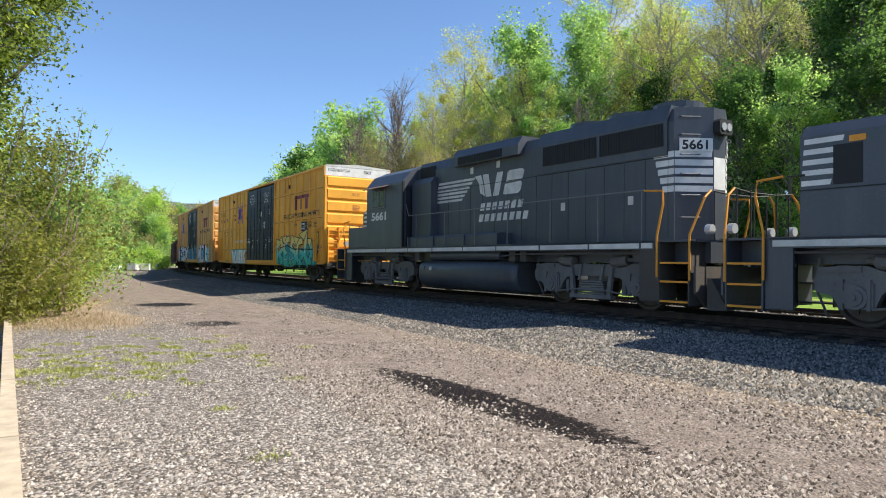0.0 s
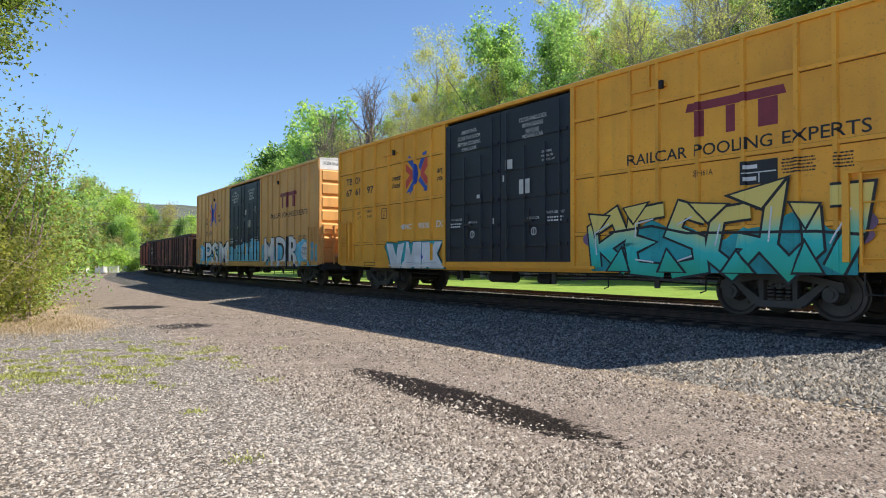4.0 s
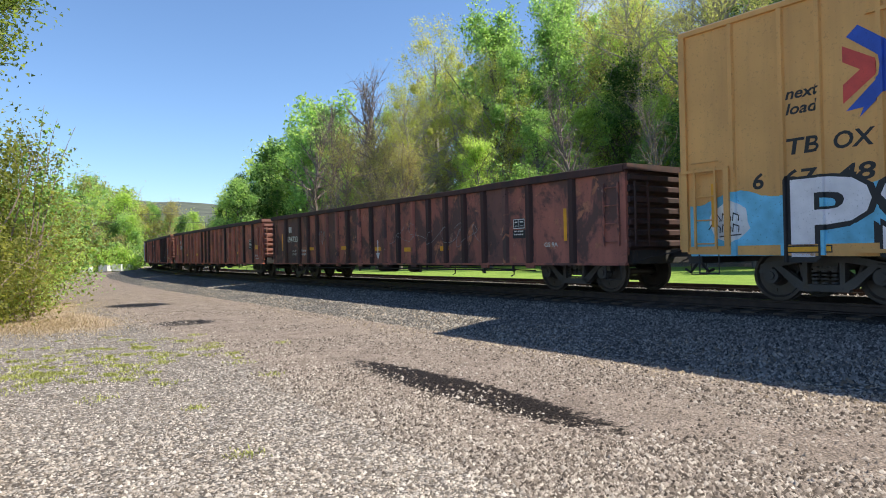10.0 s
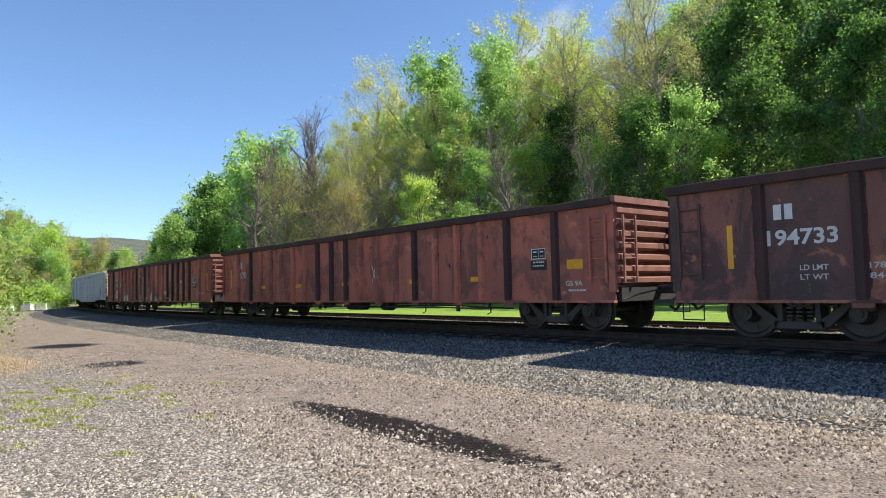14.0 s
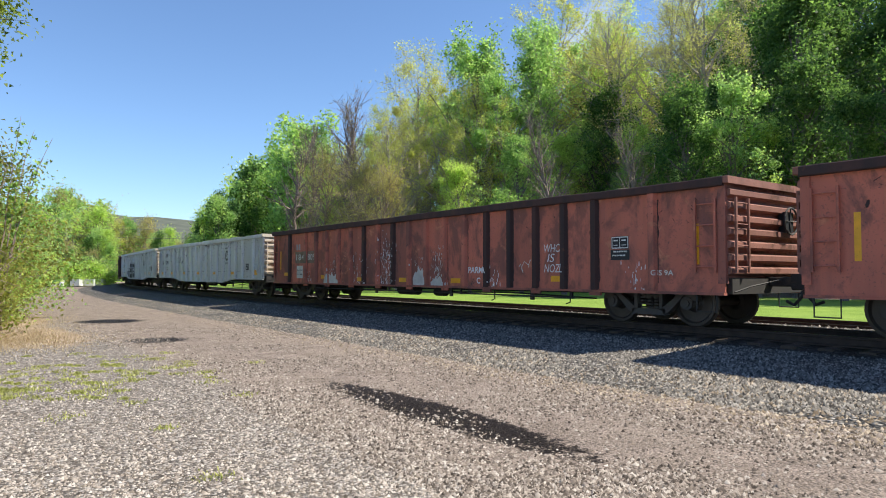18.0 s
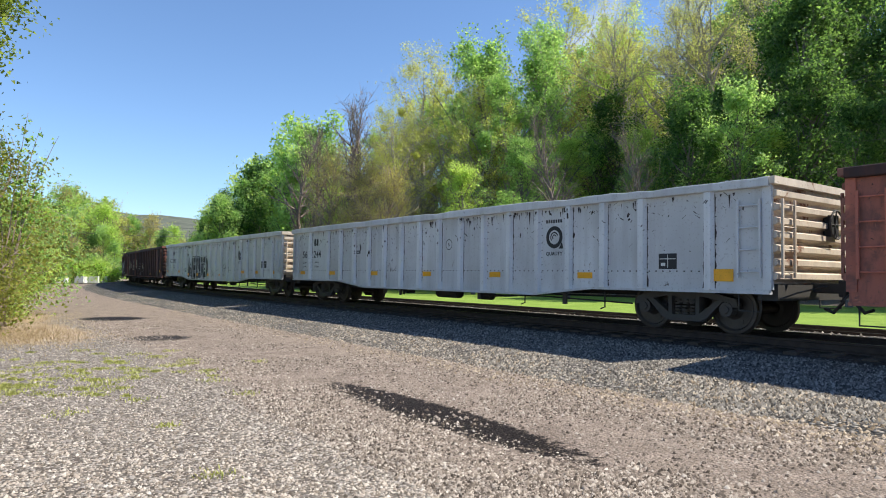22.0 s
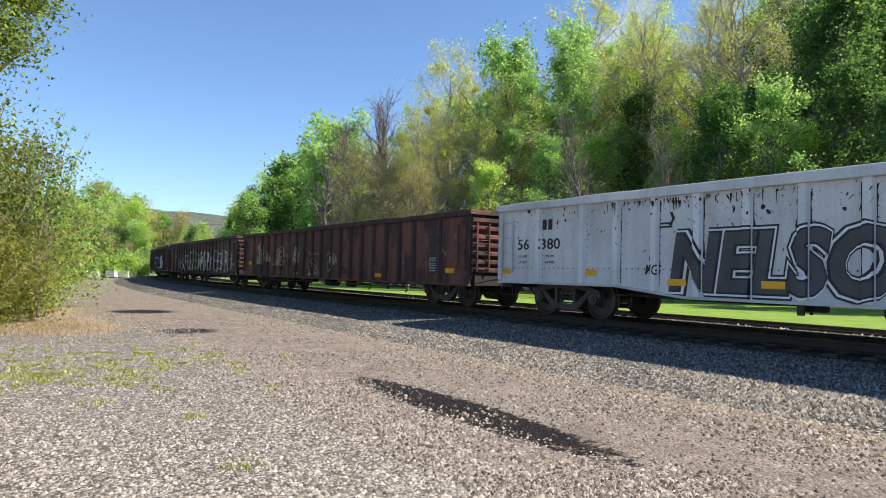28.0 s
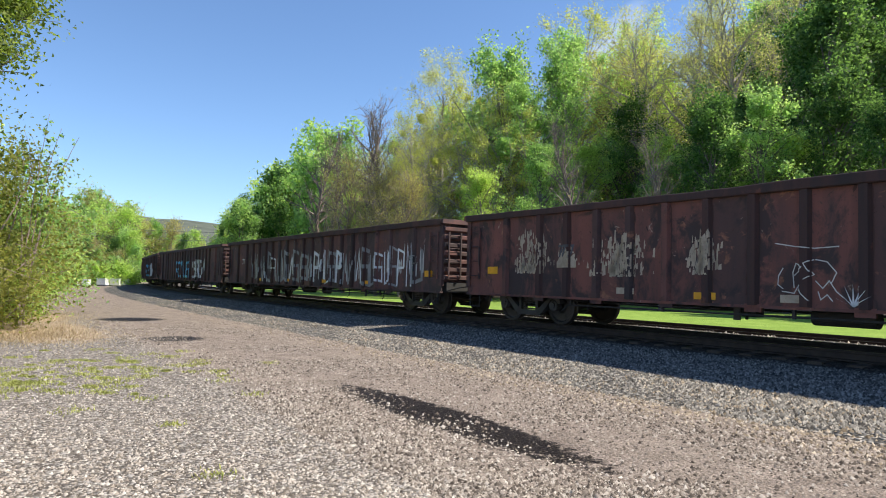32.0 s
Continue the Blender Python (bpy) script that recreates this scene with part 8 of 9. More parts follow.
def mat_bark(name, a, b):
    n = Nodes(name)
    f = n.noise(2.5, 6, 0.65, (6, 6, 1))
    return n.done(n.ramp(f, [(0.3, a), (0.7, b)]), 0.9, 0, f, 0.8, 0.03)


M["bark_grey"] = mat_bark("grey_bark", (0.08, 0.07, 0.06), (0.24, 0.21, 0.185))
M["bark_pale"] = mat_bark("pale_bark", (0.20, 0.17, 0.145), (0.46, 0.42, 0.37))
M["bark_twig"] = mat_bark("brown_twigs", (0.17, 0.125, 0.095), (0.36, 0.28, 0.22))
M["bark_bare"] = mat_bark("purple_brown_twigs", (0.13, 0.10, 0.092), (0.27, 0.215, 0.19))
M["leaf_bright"] = mat_leaf("bright_spring_leaves", [(0.213, 0.362, 0.15), (0.388, 0.575, 0.25), (0.537, 0.688, 0.35)])
M["leaf_yellow"] = mat_leaf("yellow_green_young_leaves", [(0.365, 0.385, 0.144), (0.559, 0.572, 0.216), (0.645, 0.649, 0.288)])
# darkest leaf green; shade of the right-hand wood is put into this colour
M["leaf_deep"] = mat_leaf("deep_green_shaded_leaves", [(0.056, 0.115, 0.047), (0.112, 0.213, 0.079), (0.213, 0.356, 0.131)])
M["leaf_oak"] = mat_leaf("dark_olive_green_leaves", [(0.132, 0.178, 0.046), (0.251, 0.31, 0.085), (0.422, 0.475, 0.137)])
M["leaf_olive"] = mat_leaf("olive_buds", [(0.331, 0.289, 0.157), (0.46, 0.402, 0.207), (0.552, 0.498, 0.265)])
M["leaf_hedge"] = mat_leaf("olive_green_young_leaves", [(0.162, 0.174, 0.051), (0.293, 0.3, 0.086), (0.425, 0.407, 0.146)])
M["leaf_buff"] = mat_leaf("buff_green_opening_leaves", [(0.42, 0.408, 0.194), (0.574, 0.563, 0.286), (0.684, 0.673, 0.377)])
M["leaf_lime"] = mat_leaf("lime_green_leaves", [(0.288, 0.413, 0.125), (0.5, 0.663, 0.225), (0.65, 0.762, 0.312)])


def grow(seed, height, spread, base=0.3, limbs=26, twigs=5, lean=0.0, up=0.5, top=0.6):
    """The wood of a tree: polylines with radii, and the ends at which leaves sit."""
    r = np.random.default_rng(seed)
    trunk_r = 0.018 * height
    pts = [np.array((0, 0, -0.3))]
    d = np.array((lean, 0, 1.0))
    for i in range(7):
        d = d + np.array((*r.normal(0, 0.06, 2), 0))
        pts.append(pts[-1] + d / np.linalg.norm(d) * (height * 0.95 + 0.3) / 7)
    wood, ends = [(pts, trunk_r, 0.02, 7)], []
    P = np.array(pts)
    for i in range(limbs):
        h = base + (1 - base) * ((i + r.random()) / limbs) ** 0.9
        k = h * 7 * 0.98
        j = min(int(k), 6)
        p0 = P[j] + (P[j + 1] - P[j]) * (k - j)
        prof = (1 - ((h - base) / (1 - base) - 0.35) ** 2 / (top if h > base + 0.35 * (1 - base) else 0.28))
        ln = spread * max(0.18, prof) * r.uniform(0.6, 1.1)
        a = i * 2.4 + r.normal(0, 0.5)
        el = up * r.uniform(0.4, 1.3) + 0.5 * h
        d = np.array((math.cos(a) * math.cos(el), math.sin(a) * math.cos(el), math.sin(el)))
        pl = [p0]
        for q in range(4):
            d = d + r.normal(0, 0.16, 3) + (0, 0, 0.06)
            d /= np.linalg.norm(d)
            pl.append(pl[-1] + d * ln / 4)
        rad = max(0.025, trunk_r * (1 - h) * 0.75 + 0.02)
        wood.append((pl, rad, 0.012, 4))
        for q in range(twigs):
            w = r.uniform(0.35, 1.0) * 4
            j2 = min(int(w), 3)
            b0 = pl[j2] + (pl[j2 + 1] - pl[j2]) * (w - j2)
            td = d + r.normal(0, 0.7, 3)
            td /= np.linalg.norm(td)
            tl = ln * r.uniform(0.2, 0.45)
            mid = b0 + td * tl * 0.5
            e = mid + (td + r.normal(0, 0.3, 3) + (0, 0, 0.1)) * tl * 0.5
            wood.append(([b0, e], 0.010 + rad * 0.15, 0.006, 3))
            ends += [mid, e]
        ends.append(pl[-1])
    return wood, np.array(ends)


def leaves(ends, count, size, fluff, seed, droop=0.0, three=True, clump=0.32):
    """Small leaf blades in clusters at the ends: (k, 4, 3) corners."""
    r = np.random.default_rng(seed)
    w = r.gamma(clump, 1.0, len(ends))
    idx = r.choice(len(ends), count, p=w / w.sum())
    c = ends[idx] + np.clip(r.normal(0, 1, (count, 3)), -1.7, 1.7) * fluff * (0.5 + r.random((len(ends), 1))[idx])
    c[:, 2] -= droop * r.random(count)
    face = r.normal(0, 1, (count, 3)) + (0.25, 0.0, 0.8)
    n1 = np.cross(face, r.normal(0, 1, (count, 3)))
    n1 /= np.linalg.norm(n1, axis=1)[:, None]
    n2 = np.cross(face, n1)
    n2 /= np.linalg.norm(n2, axis=1)[:, None]
    s = 1.14 * size * (0.55 + 0.9 * r.random((count, 1)))
    b = n2 * s * 0.36
    f = np.cross(n1, n2) * s * 0.14
    if three:
        return np.stack([c - n1 * s * 0.5 + f, c + b * 1.5 - f, c + n1 * s * 0.5 - b], 1)
    return np.stack([c - n1 * s * 0.5, c + b + f, c + n1 * s * 0.55, c - b + f], 1)


def tree(name, wood, crown, bark, leaf, label, at, turn=0.0, scale=1.0, group="", category="tree"):
    t = tagged(new(name), label, category, group)
    g = Geo()
    for pl, r0, r1, n in wood:
        g.tube(pl, r0, n, r1)
    part("trunk", g, bark, t)
    c = new("crown", quads_mesh("crown", crown, crown.shape[1], [tuple(range(crown.shape[1]))], leaf))
    c.parent = t
    t.matrix_basis = Matrix.Translation(at) @ Matrix.Rotation(turn, 4, "Z")
    t.scale = (scale, scale, scale)
    return t


def on_ground(x, y):
    return Vector((x, y, float(ground_z(np.array([x]), np.array([y]))[0]) - 0.05))


KINDS = (
    # height, spread, base, limbs, twigs, leaves, size, fluff, bark, leaf, label
    ("bright", 16, 5.0, 0.12, 36, 6, 19000, 0.135, 0.40, "bark_grey", "leaf_bright", "broad-leaved tree in bright spring green at the wood's edge"),
    ("yellow", 19, 6.0, 0.16, 44, 7, 21000, 0.095, 0.42, "bark_pale", "leaf_yellow", "tall tree with sparse yellow-green young leaves"),
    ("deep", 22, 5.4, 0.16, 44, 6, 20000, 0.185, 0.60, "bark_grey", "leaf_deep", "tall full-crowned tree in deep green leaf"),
    ("lime", 13, 4.2, 0.10, 36, 6, 19000, 0.105, 0.38, "bark_grey", "leaf_lime", "small tree in fresh lime-green leaf"),
    ("bare", 18, 4.2, 0.22, 50, 13, 260, 0.10, 0.4, "bark_bare", "leaf_olive", "nearly bare tree with fine brown twigs"),
    ("bud", 11, 4.4, 0.08, 48, 10, 9000, 0.08, 0.36, "bark_twig", "leaf_olive", "twiggy tree with olive-brown buds"),
    ("slim", 23, 4.2, 0.30, 34, 6, 15500, 0.13, 0.42, "bark_pale", "leaf_bright", "tall slender tree with a pale trunk and green crown"),
    ("spread", 20, 5.8, 0.28, 38, 7, 17000, 0.125, 0.42, "bark_pale", "leaf_lime", "wide open tree with light green spring leaves"),
    ("pale", 24, 5.8, 0.25, 50, 10, 18000, 0.078, 0.42, "bark_pale", "leaf_buff", "tall pale-limbed tree just coming into buff-green leaf"),
)
# the same kinds with fewer, larger leaves, for woods far down the line
KINDS += tuple(("far_" + k[0], *k[1:4], k[4] // 2, max(3, k[5] // 2), k[6] // 4, k[7] * 2.0, k[8] * 1.15, *k[9:]) for k in KINDS)
FIRST = {}
PLANTED = {k[0]: 0 for k in KINDS}
WOODS = "trees of the wooded slope"


def plant(kind, x, y, scale, turn):
    h = [k for k in KINDS if k[0] == kind][0]
    PLANTED[kind] += 1
    key = (kind, PLANTED[kind] % (2 if kind.startswith("far_") else 3))
    if key not in FIRST:
        wood, ends = grow(hash_of(kind) + 101 * key[1], h[1], h[2], h[3], h[4], h[5], up=(0.42 if kind.endswith(("pale", "yellow", "spread")) else 0.7) + 0.1 * key[1], top=1.2 if kind.endswith(("bare", "pale", "yellow", "spread")) else 0.7)
        FIRST[key] = tree(kind_name(kind), wood, leaves(ends, int(h[6] * 0.88), h[7] * 1.12, h[8] * (1.25 if kind.startswith("far_") else 0.86), 5 + key[1], clump=0.8 if kind.startswith("far_") else 0.32), M[h[9]], M[h[10]], h[11], on_ground(x, y), turn, scale, WOODS)
        return FIRST[key]
    c = copy_thing(FIRST[key], Matrix.Translation(on_ground(x, y)) @ Matrix.Rotation(turn, 4, "Z"))
    c.scale = (scale, scale, scale)
    return c


def hash_of(kind):
    return sum(ord(ch) * (i + 3) for i, ch in enumerate(kind))


def kind_name(kind):
    return "bare_tree" if kind.endswith(("bare", "bud")) else "tree"


rng = random.Random(5)
SKYLINE = ((-18, 3.2), (-16.3, 4.4), (-15, 6.4), (-12.4, 8.9), (-7.8, 12.1), (-3.5, 15.1), (-0.6, 15.5), (1.9, 17.2), (4.8, 15.5), (6.8, 18.2), (10, 17.0), (13.4, 22.0), (14.7, 18.5), (17.2, 20.7), (23.8, 23.0), (30, 25.5), (60, 28))


def crown_height(x, y, share):
    """Height of a tree at (x, y) that rises to a share of the wood's skyline."""
    el = float(np.interp(math.degrees(math.atan2(x, y)), [a for a, b in SKYLINE], [b for a, b in SKYLINE]))
    return math.hypot(x, y) * math.tan(radians(el * share)) + 1.5 - on_ground(x, y).z


HEIGHT = {k[0]: k[1] for k in KINDS}
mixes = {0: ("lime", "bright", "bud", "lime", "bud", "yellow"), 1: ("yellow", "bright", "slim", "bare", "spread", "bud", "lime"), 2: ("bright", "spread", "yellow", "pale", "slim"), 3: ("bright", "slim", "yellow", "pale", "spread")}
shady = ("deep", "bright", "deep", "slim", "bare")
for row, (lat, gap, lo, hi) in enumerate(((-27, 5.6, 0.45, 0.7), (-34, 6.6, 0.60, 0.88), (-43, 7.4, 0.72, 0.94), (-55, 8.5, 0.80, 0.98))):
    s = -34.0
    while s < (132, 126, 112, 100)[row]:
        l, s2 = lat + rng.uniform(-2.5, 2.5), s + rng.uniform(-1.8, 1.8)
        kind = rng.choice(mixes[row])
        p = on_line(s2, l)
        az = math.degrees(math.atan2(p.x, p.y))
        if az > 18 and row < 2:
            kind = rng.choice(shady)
        # from here rightwards only the dark green, painting the wood's shade
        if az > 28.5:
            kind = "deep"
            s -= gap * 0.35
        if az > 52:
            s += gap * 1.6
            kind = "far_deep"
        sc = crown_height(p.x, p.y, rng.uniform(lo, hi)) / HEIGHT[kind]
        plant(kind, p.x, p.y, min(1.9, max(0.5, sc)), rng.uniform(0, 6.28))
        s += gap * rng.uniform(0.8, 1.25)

# trees that stand out along the skyline: kind, bearing, top's elevation, metres off, leaning crown
for kind, az, el, d in (("slim", 13.6, 24.0, 58), ("slim", 11.9, 19.6, 60), ("bright", 8.4, 19.4, 60), ("slim", 9.9, 17.6, 57), ("spread", 17.0, 17.0, 62), ("deep", 6.8, 15.0, 70), ("pale", 19.4, 21.0, 60), ("pale", 23.2, 22.6, 56), ("pale", 26.6, 23.0, 58), ("yellow", 2.3, 17.3, 66), ("yellow", 4.2, 16.0, 60), ("yellow", 6.0, 14.6, 57), ("lime", 6.6, 9.5, 50), ("pale", 0.3, 13.9, 64), ("bare", -3.6, 15.3, 72), ("bare", -2.2, 13.6, 70), ("bare", -8.2, 12.5, 84), ("bare", -7.0, 11.6, 82), ("bud", -6.0, 9.6, 66), ("bud", -3.2, 9.0, 58), ("yellow", 0.4, 13.0, 58), ("bud", -1.2, 8.6, 54), ("bare", 14.6, 13.6, 46), ("bare", 20.6, 12.0, 42), ("lime", 20.8, 11.6, 52), ("lime", 29.6, 11.6, 44), ("deep", 23.6, 14.2, 52), ("deep", 26.4, 14.6, 50), ("bright", 18.2, 13.0, 58), ("bright", 11.0, 12.0, 50)):
    x, y = d * math.sin(radians(az)), d * math.cos(radians(az))
    plant(kind, x, y, (d * math.tan(radians(el)) + 1.5 - on_ground(x, y).z) / HEIGHT[kind], rng.uniform(0, 6.28))

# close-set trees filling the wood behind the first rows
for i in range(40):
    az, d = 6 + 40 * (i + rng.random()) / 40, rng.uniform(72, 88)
    # fill on the right takes the shade-darkened green as well
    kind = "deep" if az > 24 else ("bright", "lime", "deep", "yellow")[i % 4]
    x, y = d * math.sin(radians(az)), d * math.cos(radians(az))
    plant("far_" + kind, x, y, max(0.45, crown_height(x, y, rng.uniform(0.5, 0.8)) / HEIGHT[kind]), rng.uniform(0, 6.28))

# the wood's far corner, its crowns stepping down towards the line
for i in range(50):
    f = (i + rng.random()) / 50
    az, d = -16.6 + 11.0 * f, rng.uniform(106, 140)
    kind = rng.choice(("bright", "lime", "bright", "lime", "deep") if f < 0.55 else ("bright", "lime", "bare", "bright"))
    x, y = d * math.sin(radians(az)), d * math.cos(radians(az))
    plant("far_" + kind, x, y, max(0.45, crown_height(x, y, rng.uniform(0.6, 1.0)) / HEIGHT[kind]), rng.uniform(0, 6.28))

# woods across the far end of the yard
FAR_TOP = ((-36, 5.6), (-26, 5.4), (-25.2, 6.4), (-23.1, 5.9), (-21.3, 4.9), (-19.3, 3.9), (-16.6, 3.1))
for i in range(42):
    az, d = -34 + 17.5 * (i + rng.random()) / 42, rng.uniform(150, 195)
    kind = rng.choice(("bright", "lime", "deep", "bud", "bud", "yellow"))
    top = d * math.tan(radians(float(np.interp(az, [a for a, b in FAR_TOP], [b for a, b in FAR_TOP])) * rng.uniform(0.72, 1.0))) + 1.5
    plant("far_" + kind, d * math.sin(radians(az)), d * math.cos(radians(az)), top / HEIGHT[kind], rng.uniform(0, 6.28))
plant("far_spread", 120 * math.sin(radians(-25.2)), 120 * math.cos(radians(-25.2)), 0.62, 1.0)
for i in range(26):
    az, d = -34 + 12.3 * (i + rng.random()) / 26, rng.uniform(97, 112)
    kind = rng.choice(("lime", "bright", "deep", "bright", "bud"))
    top = d * math.tan(radians(rng.uniform(1.6, 3.6))) + 1.5
    plant("far_" + kind, d * math.sin(radians(az)), d * math.cos(radians(az)), top / HEIGHT[kind], rng.uniform(0, 6.28))


# ---- thicket beside the dirt track ----
def bush(seed, height, spread, count, size, leafmat, label, at, stems=9, fluff=0.35, twigs=7, name="bush", category="bush", twigmat="bark_twig"):
    r = np.random.default_rng(seed)
    wood, ends = [], []
    for i in range(stems):
        a, el = r.random() * math.tau, r.uniform(0.75, 1.45)
        d = np.array((math.cos(a) * math.cos(el), math.sin(a) * math.cos(el), math.sin(el)))
        ln = height * r.uniform(0.65, 1.05)
        pl = [np.array((*(r.normal(0, 0.25, 2) * spread * 0.4), -0.1))]
        for q in range(6):
            d = d + r.normal(0, 0.12, 3)
            d /= np.linalg.norm(d)
            pl.append(pl[-1] + d * ln / 6)
        wood.append((pl, 0.012 * height * 0.7, 0.008, 5))
        for q in range(twigs):
            k = r.uniform(0.8, 5.99)
            j = int(k)
            b0 = pl[j] + (pl[j + 1] - pl[j]) * (k - j)
            td = np.array((*r.normal(0, 1, 2), r.normal(0.25, 0.5)))
            td /= np.linalg.norm(td)
            tl = spread * r.uniform(0.25, 0.7)
            b1 = b0 + td * tl * 0.5
            b2 = b1 + (td + r.normal(0, 0.35, 3)) * tl * 0.5
            wood.append(([b0, b1, b2], 0.012, 0.004, 3))
            ends += [b0 * 0.5 + b1 * 0.5, b1, b2, b2]
    return tree(name, wood, leaves(np.array(ends), int(count * 2.0), size * 1.06, fluff, seed + 9, clump=0.8), M[twigmat], M[leafmat], label, at, 0, 1, "thicket along the dirt track", category)


THICKET = (
    # s, lat, height, spread, leaves, size, leaf, stems
    (39.3, 13.4, 2.6, 1.8, 4200, 0.07, "leaf_hedge", 14), (41.2, 12.6, 3.2, 2.0, 5200, 0.07, "leaf_hedge", 14), (43.0, 13.8, 5.4, 2.5, 8000, 0.08, "leaf_hedge", 14), (44.5, 12.2, 3.6, 2.0, 5200, 0.075, "leaf_lime", 12),
    (46.5, 13.2, 5.6, 2.6, 8000, 0.085, "leaf_bright", 13), (48.5, 11.9, 3.6, 2.2, 5200, 0.08, "leaf_olive", 13), (51.0, 12.6, 5.0, 2.6, 6500, 0.09, "leaf_hedge", 12), (54.0, 11.8, 3.6, 2.3, 4600, 0.09, "leaf_lime", 11),
    (57.5, 12.4, 4.8, 2.8, 5600, 0.10, "leaf_bright", 11), (62.0, 11.6, 3.6, 2.6, 4600, 0.11, "leaf_lime", 10), (66.5, 12.2, 5.0, 3.0, 5200, 0.12, "leaf_hedge", 11), (69.0, 10.8, 3.4, 2.6, 4600, 0.12, "leaf_lime", 10), (75.5, 10.6, 3.8, 3.0, 4600, 0.13, "leaf_bright", 10), (83.0, 10.4, 3.8, 3.2, 4600, 0.15, "leaf_hedge", 10), (91.5, 10.8, 4.2, 3.4, 4600, 0.17, "leaf_lime", 10), (101.0, 11.8, 4.6, 3.6, 4600, 0.19, "leaf_bright", 10),
    (72.0, 11.6, 4.5, 3.0, 4200, 0.14, "leaf_hedge", 10), (79.0, 13.6, 6.0, 3.6, 5200, 0.15, "leaf_hedge", 10), (87.0, 13.8, 6.2, 3.8, 5200, 0.17, "leaf_bright", 10),
    (96.0, 12.8, 6.0, 4.0, 4200, 0.2, "leaf_bright", 10), (106.0, 14.0, 6.5, 4.2, 4200, 0.22, "leaf_deep", 10), (118.0, 16.0, 7.0, 4.5, 4200, 0.24, "leaf_bright", 10), (130.0, 18.0, 7.0, 4.5, 4200, 0.24, "leaf_hedge", 10),
)
WORDS = {"leaf_hedge": "tangled olive-green bush with bare twigs beside the dirt track", "leaf_deep": "dense deep green bush in the thicket", "leaf_lime": "tangled bush with lime-green leaves beside the dirt track", "leaf_hedge": "tall bush with yellow-green young leaves and bare twigs", "leaf_bright": "dense bright green bush in the thicket", "leaf_olive": "twiggy brown bush just coming into leaf"}
for i, (s, lat, h, w, c, sz, lf, st) in enumerate(THICKET):
    p = on_line(s, lat)
    bush(40 + i, h, w, c, sz, lf, WORDS[lf], on_ground(p.x, p.y), st)
for i in range(14):
    az, d = -34.5 + 12.0 * (i + 0.5) / 14, 97.5 + 2.0 * math.sin(i * 2.3)
    lf = ("leaf_bright", "leaf_lime", "leaf_hedge")[i % 3]
    bush(160 + i, 3.0 + 0.6 * math.sin(i * 1.7), 2.9, 2600, 0.22, lf, WORDS[lf], on_ground(d * math.sin(radians(az)), d * math.cos(radians(az))), 10)
OVER = (
    # s, lat, height, spread, lowest limb, leaves, leaf length, leaf
    (50.5, 14.2, 17.0, 4.3, 0.30, 62000, 0.125, "leaf_oak"), (58.0, 16.0, 11.0, 3.8, 0.25, 12000, 0.16, "leaf_lime"), (66.0, 16.0, 9.0, 3.6, 0.2, 9000, 0.18, "leaf_bright"), (45.5, 17.5, 13.0, 4.0, 0.25, 16000, 0.15, "leaf_deep"),
)
for i, (s, lat, h, w, base, c, sz, lf) in enumerate(OVER):
    wood, ends = grow(70 + i, h, w, base, 44, 8)
    p = on_line(s, lat)
    tree("tree", wood, leaves(ends, c, sz, 0.5, 80 + i), M["bark_grey"], M[lf], "leafy tree standing over the thicket by the yard", on_ground(p.x, p.y), 0, 1, "thicket along the dirt track")
EDGE = (
    # bearing, metres off, height, spread, leaves, leaf length, leaf, stems
    (-34.2, 22.5, 5.8, 2.3, 9000, 0.075, "leaf_hedge", 15), (-32.8, 23.5, 4.9, 2.0, 8000, 0.075, "leaf_bright", 14), (-31.4, 24.5, 3.6, 1.6, 6000, 0.075, "leaf_hedge", 13), (-30.2, 26.5, 2.8, 1.4, 4000, 0.08, "leaf_lime", 11), (-35.0, 18.5, 3.8, 1.6, 6000, 0.065, "leaf_hedge", 15),
)
for i, (az, d, h, w, c, sz, lf, st) in enumerate(EDGE):
    bush(240 + i, h, w, c, sz, lf, WORDS[lf], on_ground(d * math.sin(radians(az)), d * math.cos(radians(az))), st, 0.3, 9)
# a sapling arching out over the track, its leaves in rows along thin shoots
r = np.random.default_rng(12)
side = np.array((math.cos(radians(-29.4)), -math.sin(radians(-29.4)), 0.0))
wood, lf = [], []
for tip, z, bend in ((1.20, 5.5, 0.5), (0.42, 6.05, 0.1), (0.95, 4.9, 0.45), (0.75, 5.7, 0.25), (-0.2, 5.2, -0.2), (0.55, 4.2, 0.5)):
    pts = [np.array((0, 0, -0.1)) + r.normal(0, 0.1, 3) * (1, 1, 0)]
    for k in range(1, 13):
        q = k / 12
        pts.append(side * (tip * (q ** 2.2) + bend * 0.3 * math.sin(q * 3.1)) + np.array((*(r.normal(0, 0.02, 2)), z * q ** 0.9)))
    wood.append((pts, 0.028, 0.005, 5))
    for k in range(6, 12):
        for q in np.linspace(0, 1, 5)[:-1]:
            b0 = pts[k] * (1 - q) + pts[k + 1] * q
            for sg in (-1, 1):
                lf.append(b0 + side * sg * 0.07 + r.normal(0, 0.03, 3))
sap = tree("sapling", wood[:1], leaves(np.array(lf), 900, 0.085, 0.025, 31), M["bark_twig"], M["leaf_bright"], "thin sapling with a few leaves, reaching over the dirt track", on_ground(22 * math.sin(radians(-29.4)), 22 * math.cos(radians(-29.4))), 0, 1, "thicket along the dirt track", "sapling")
for pl, r0, r1, n in wood[1:]:
    part("stem", Geo().tube(pl, r0, n, r1), M["bark_twig"], sap)


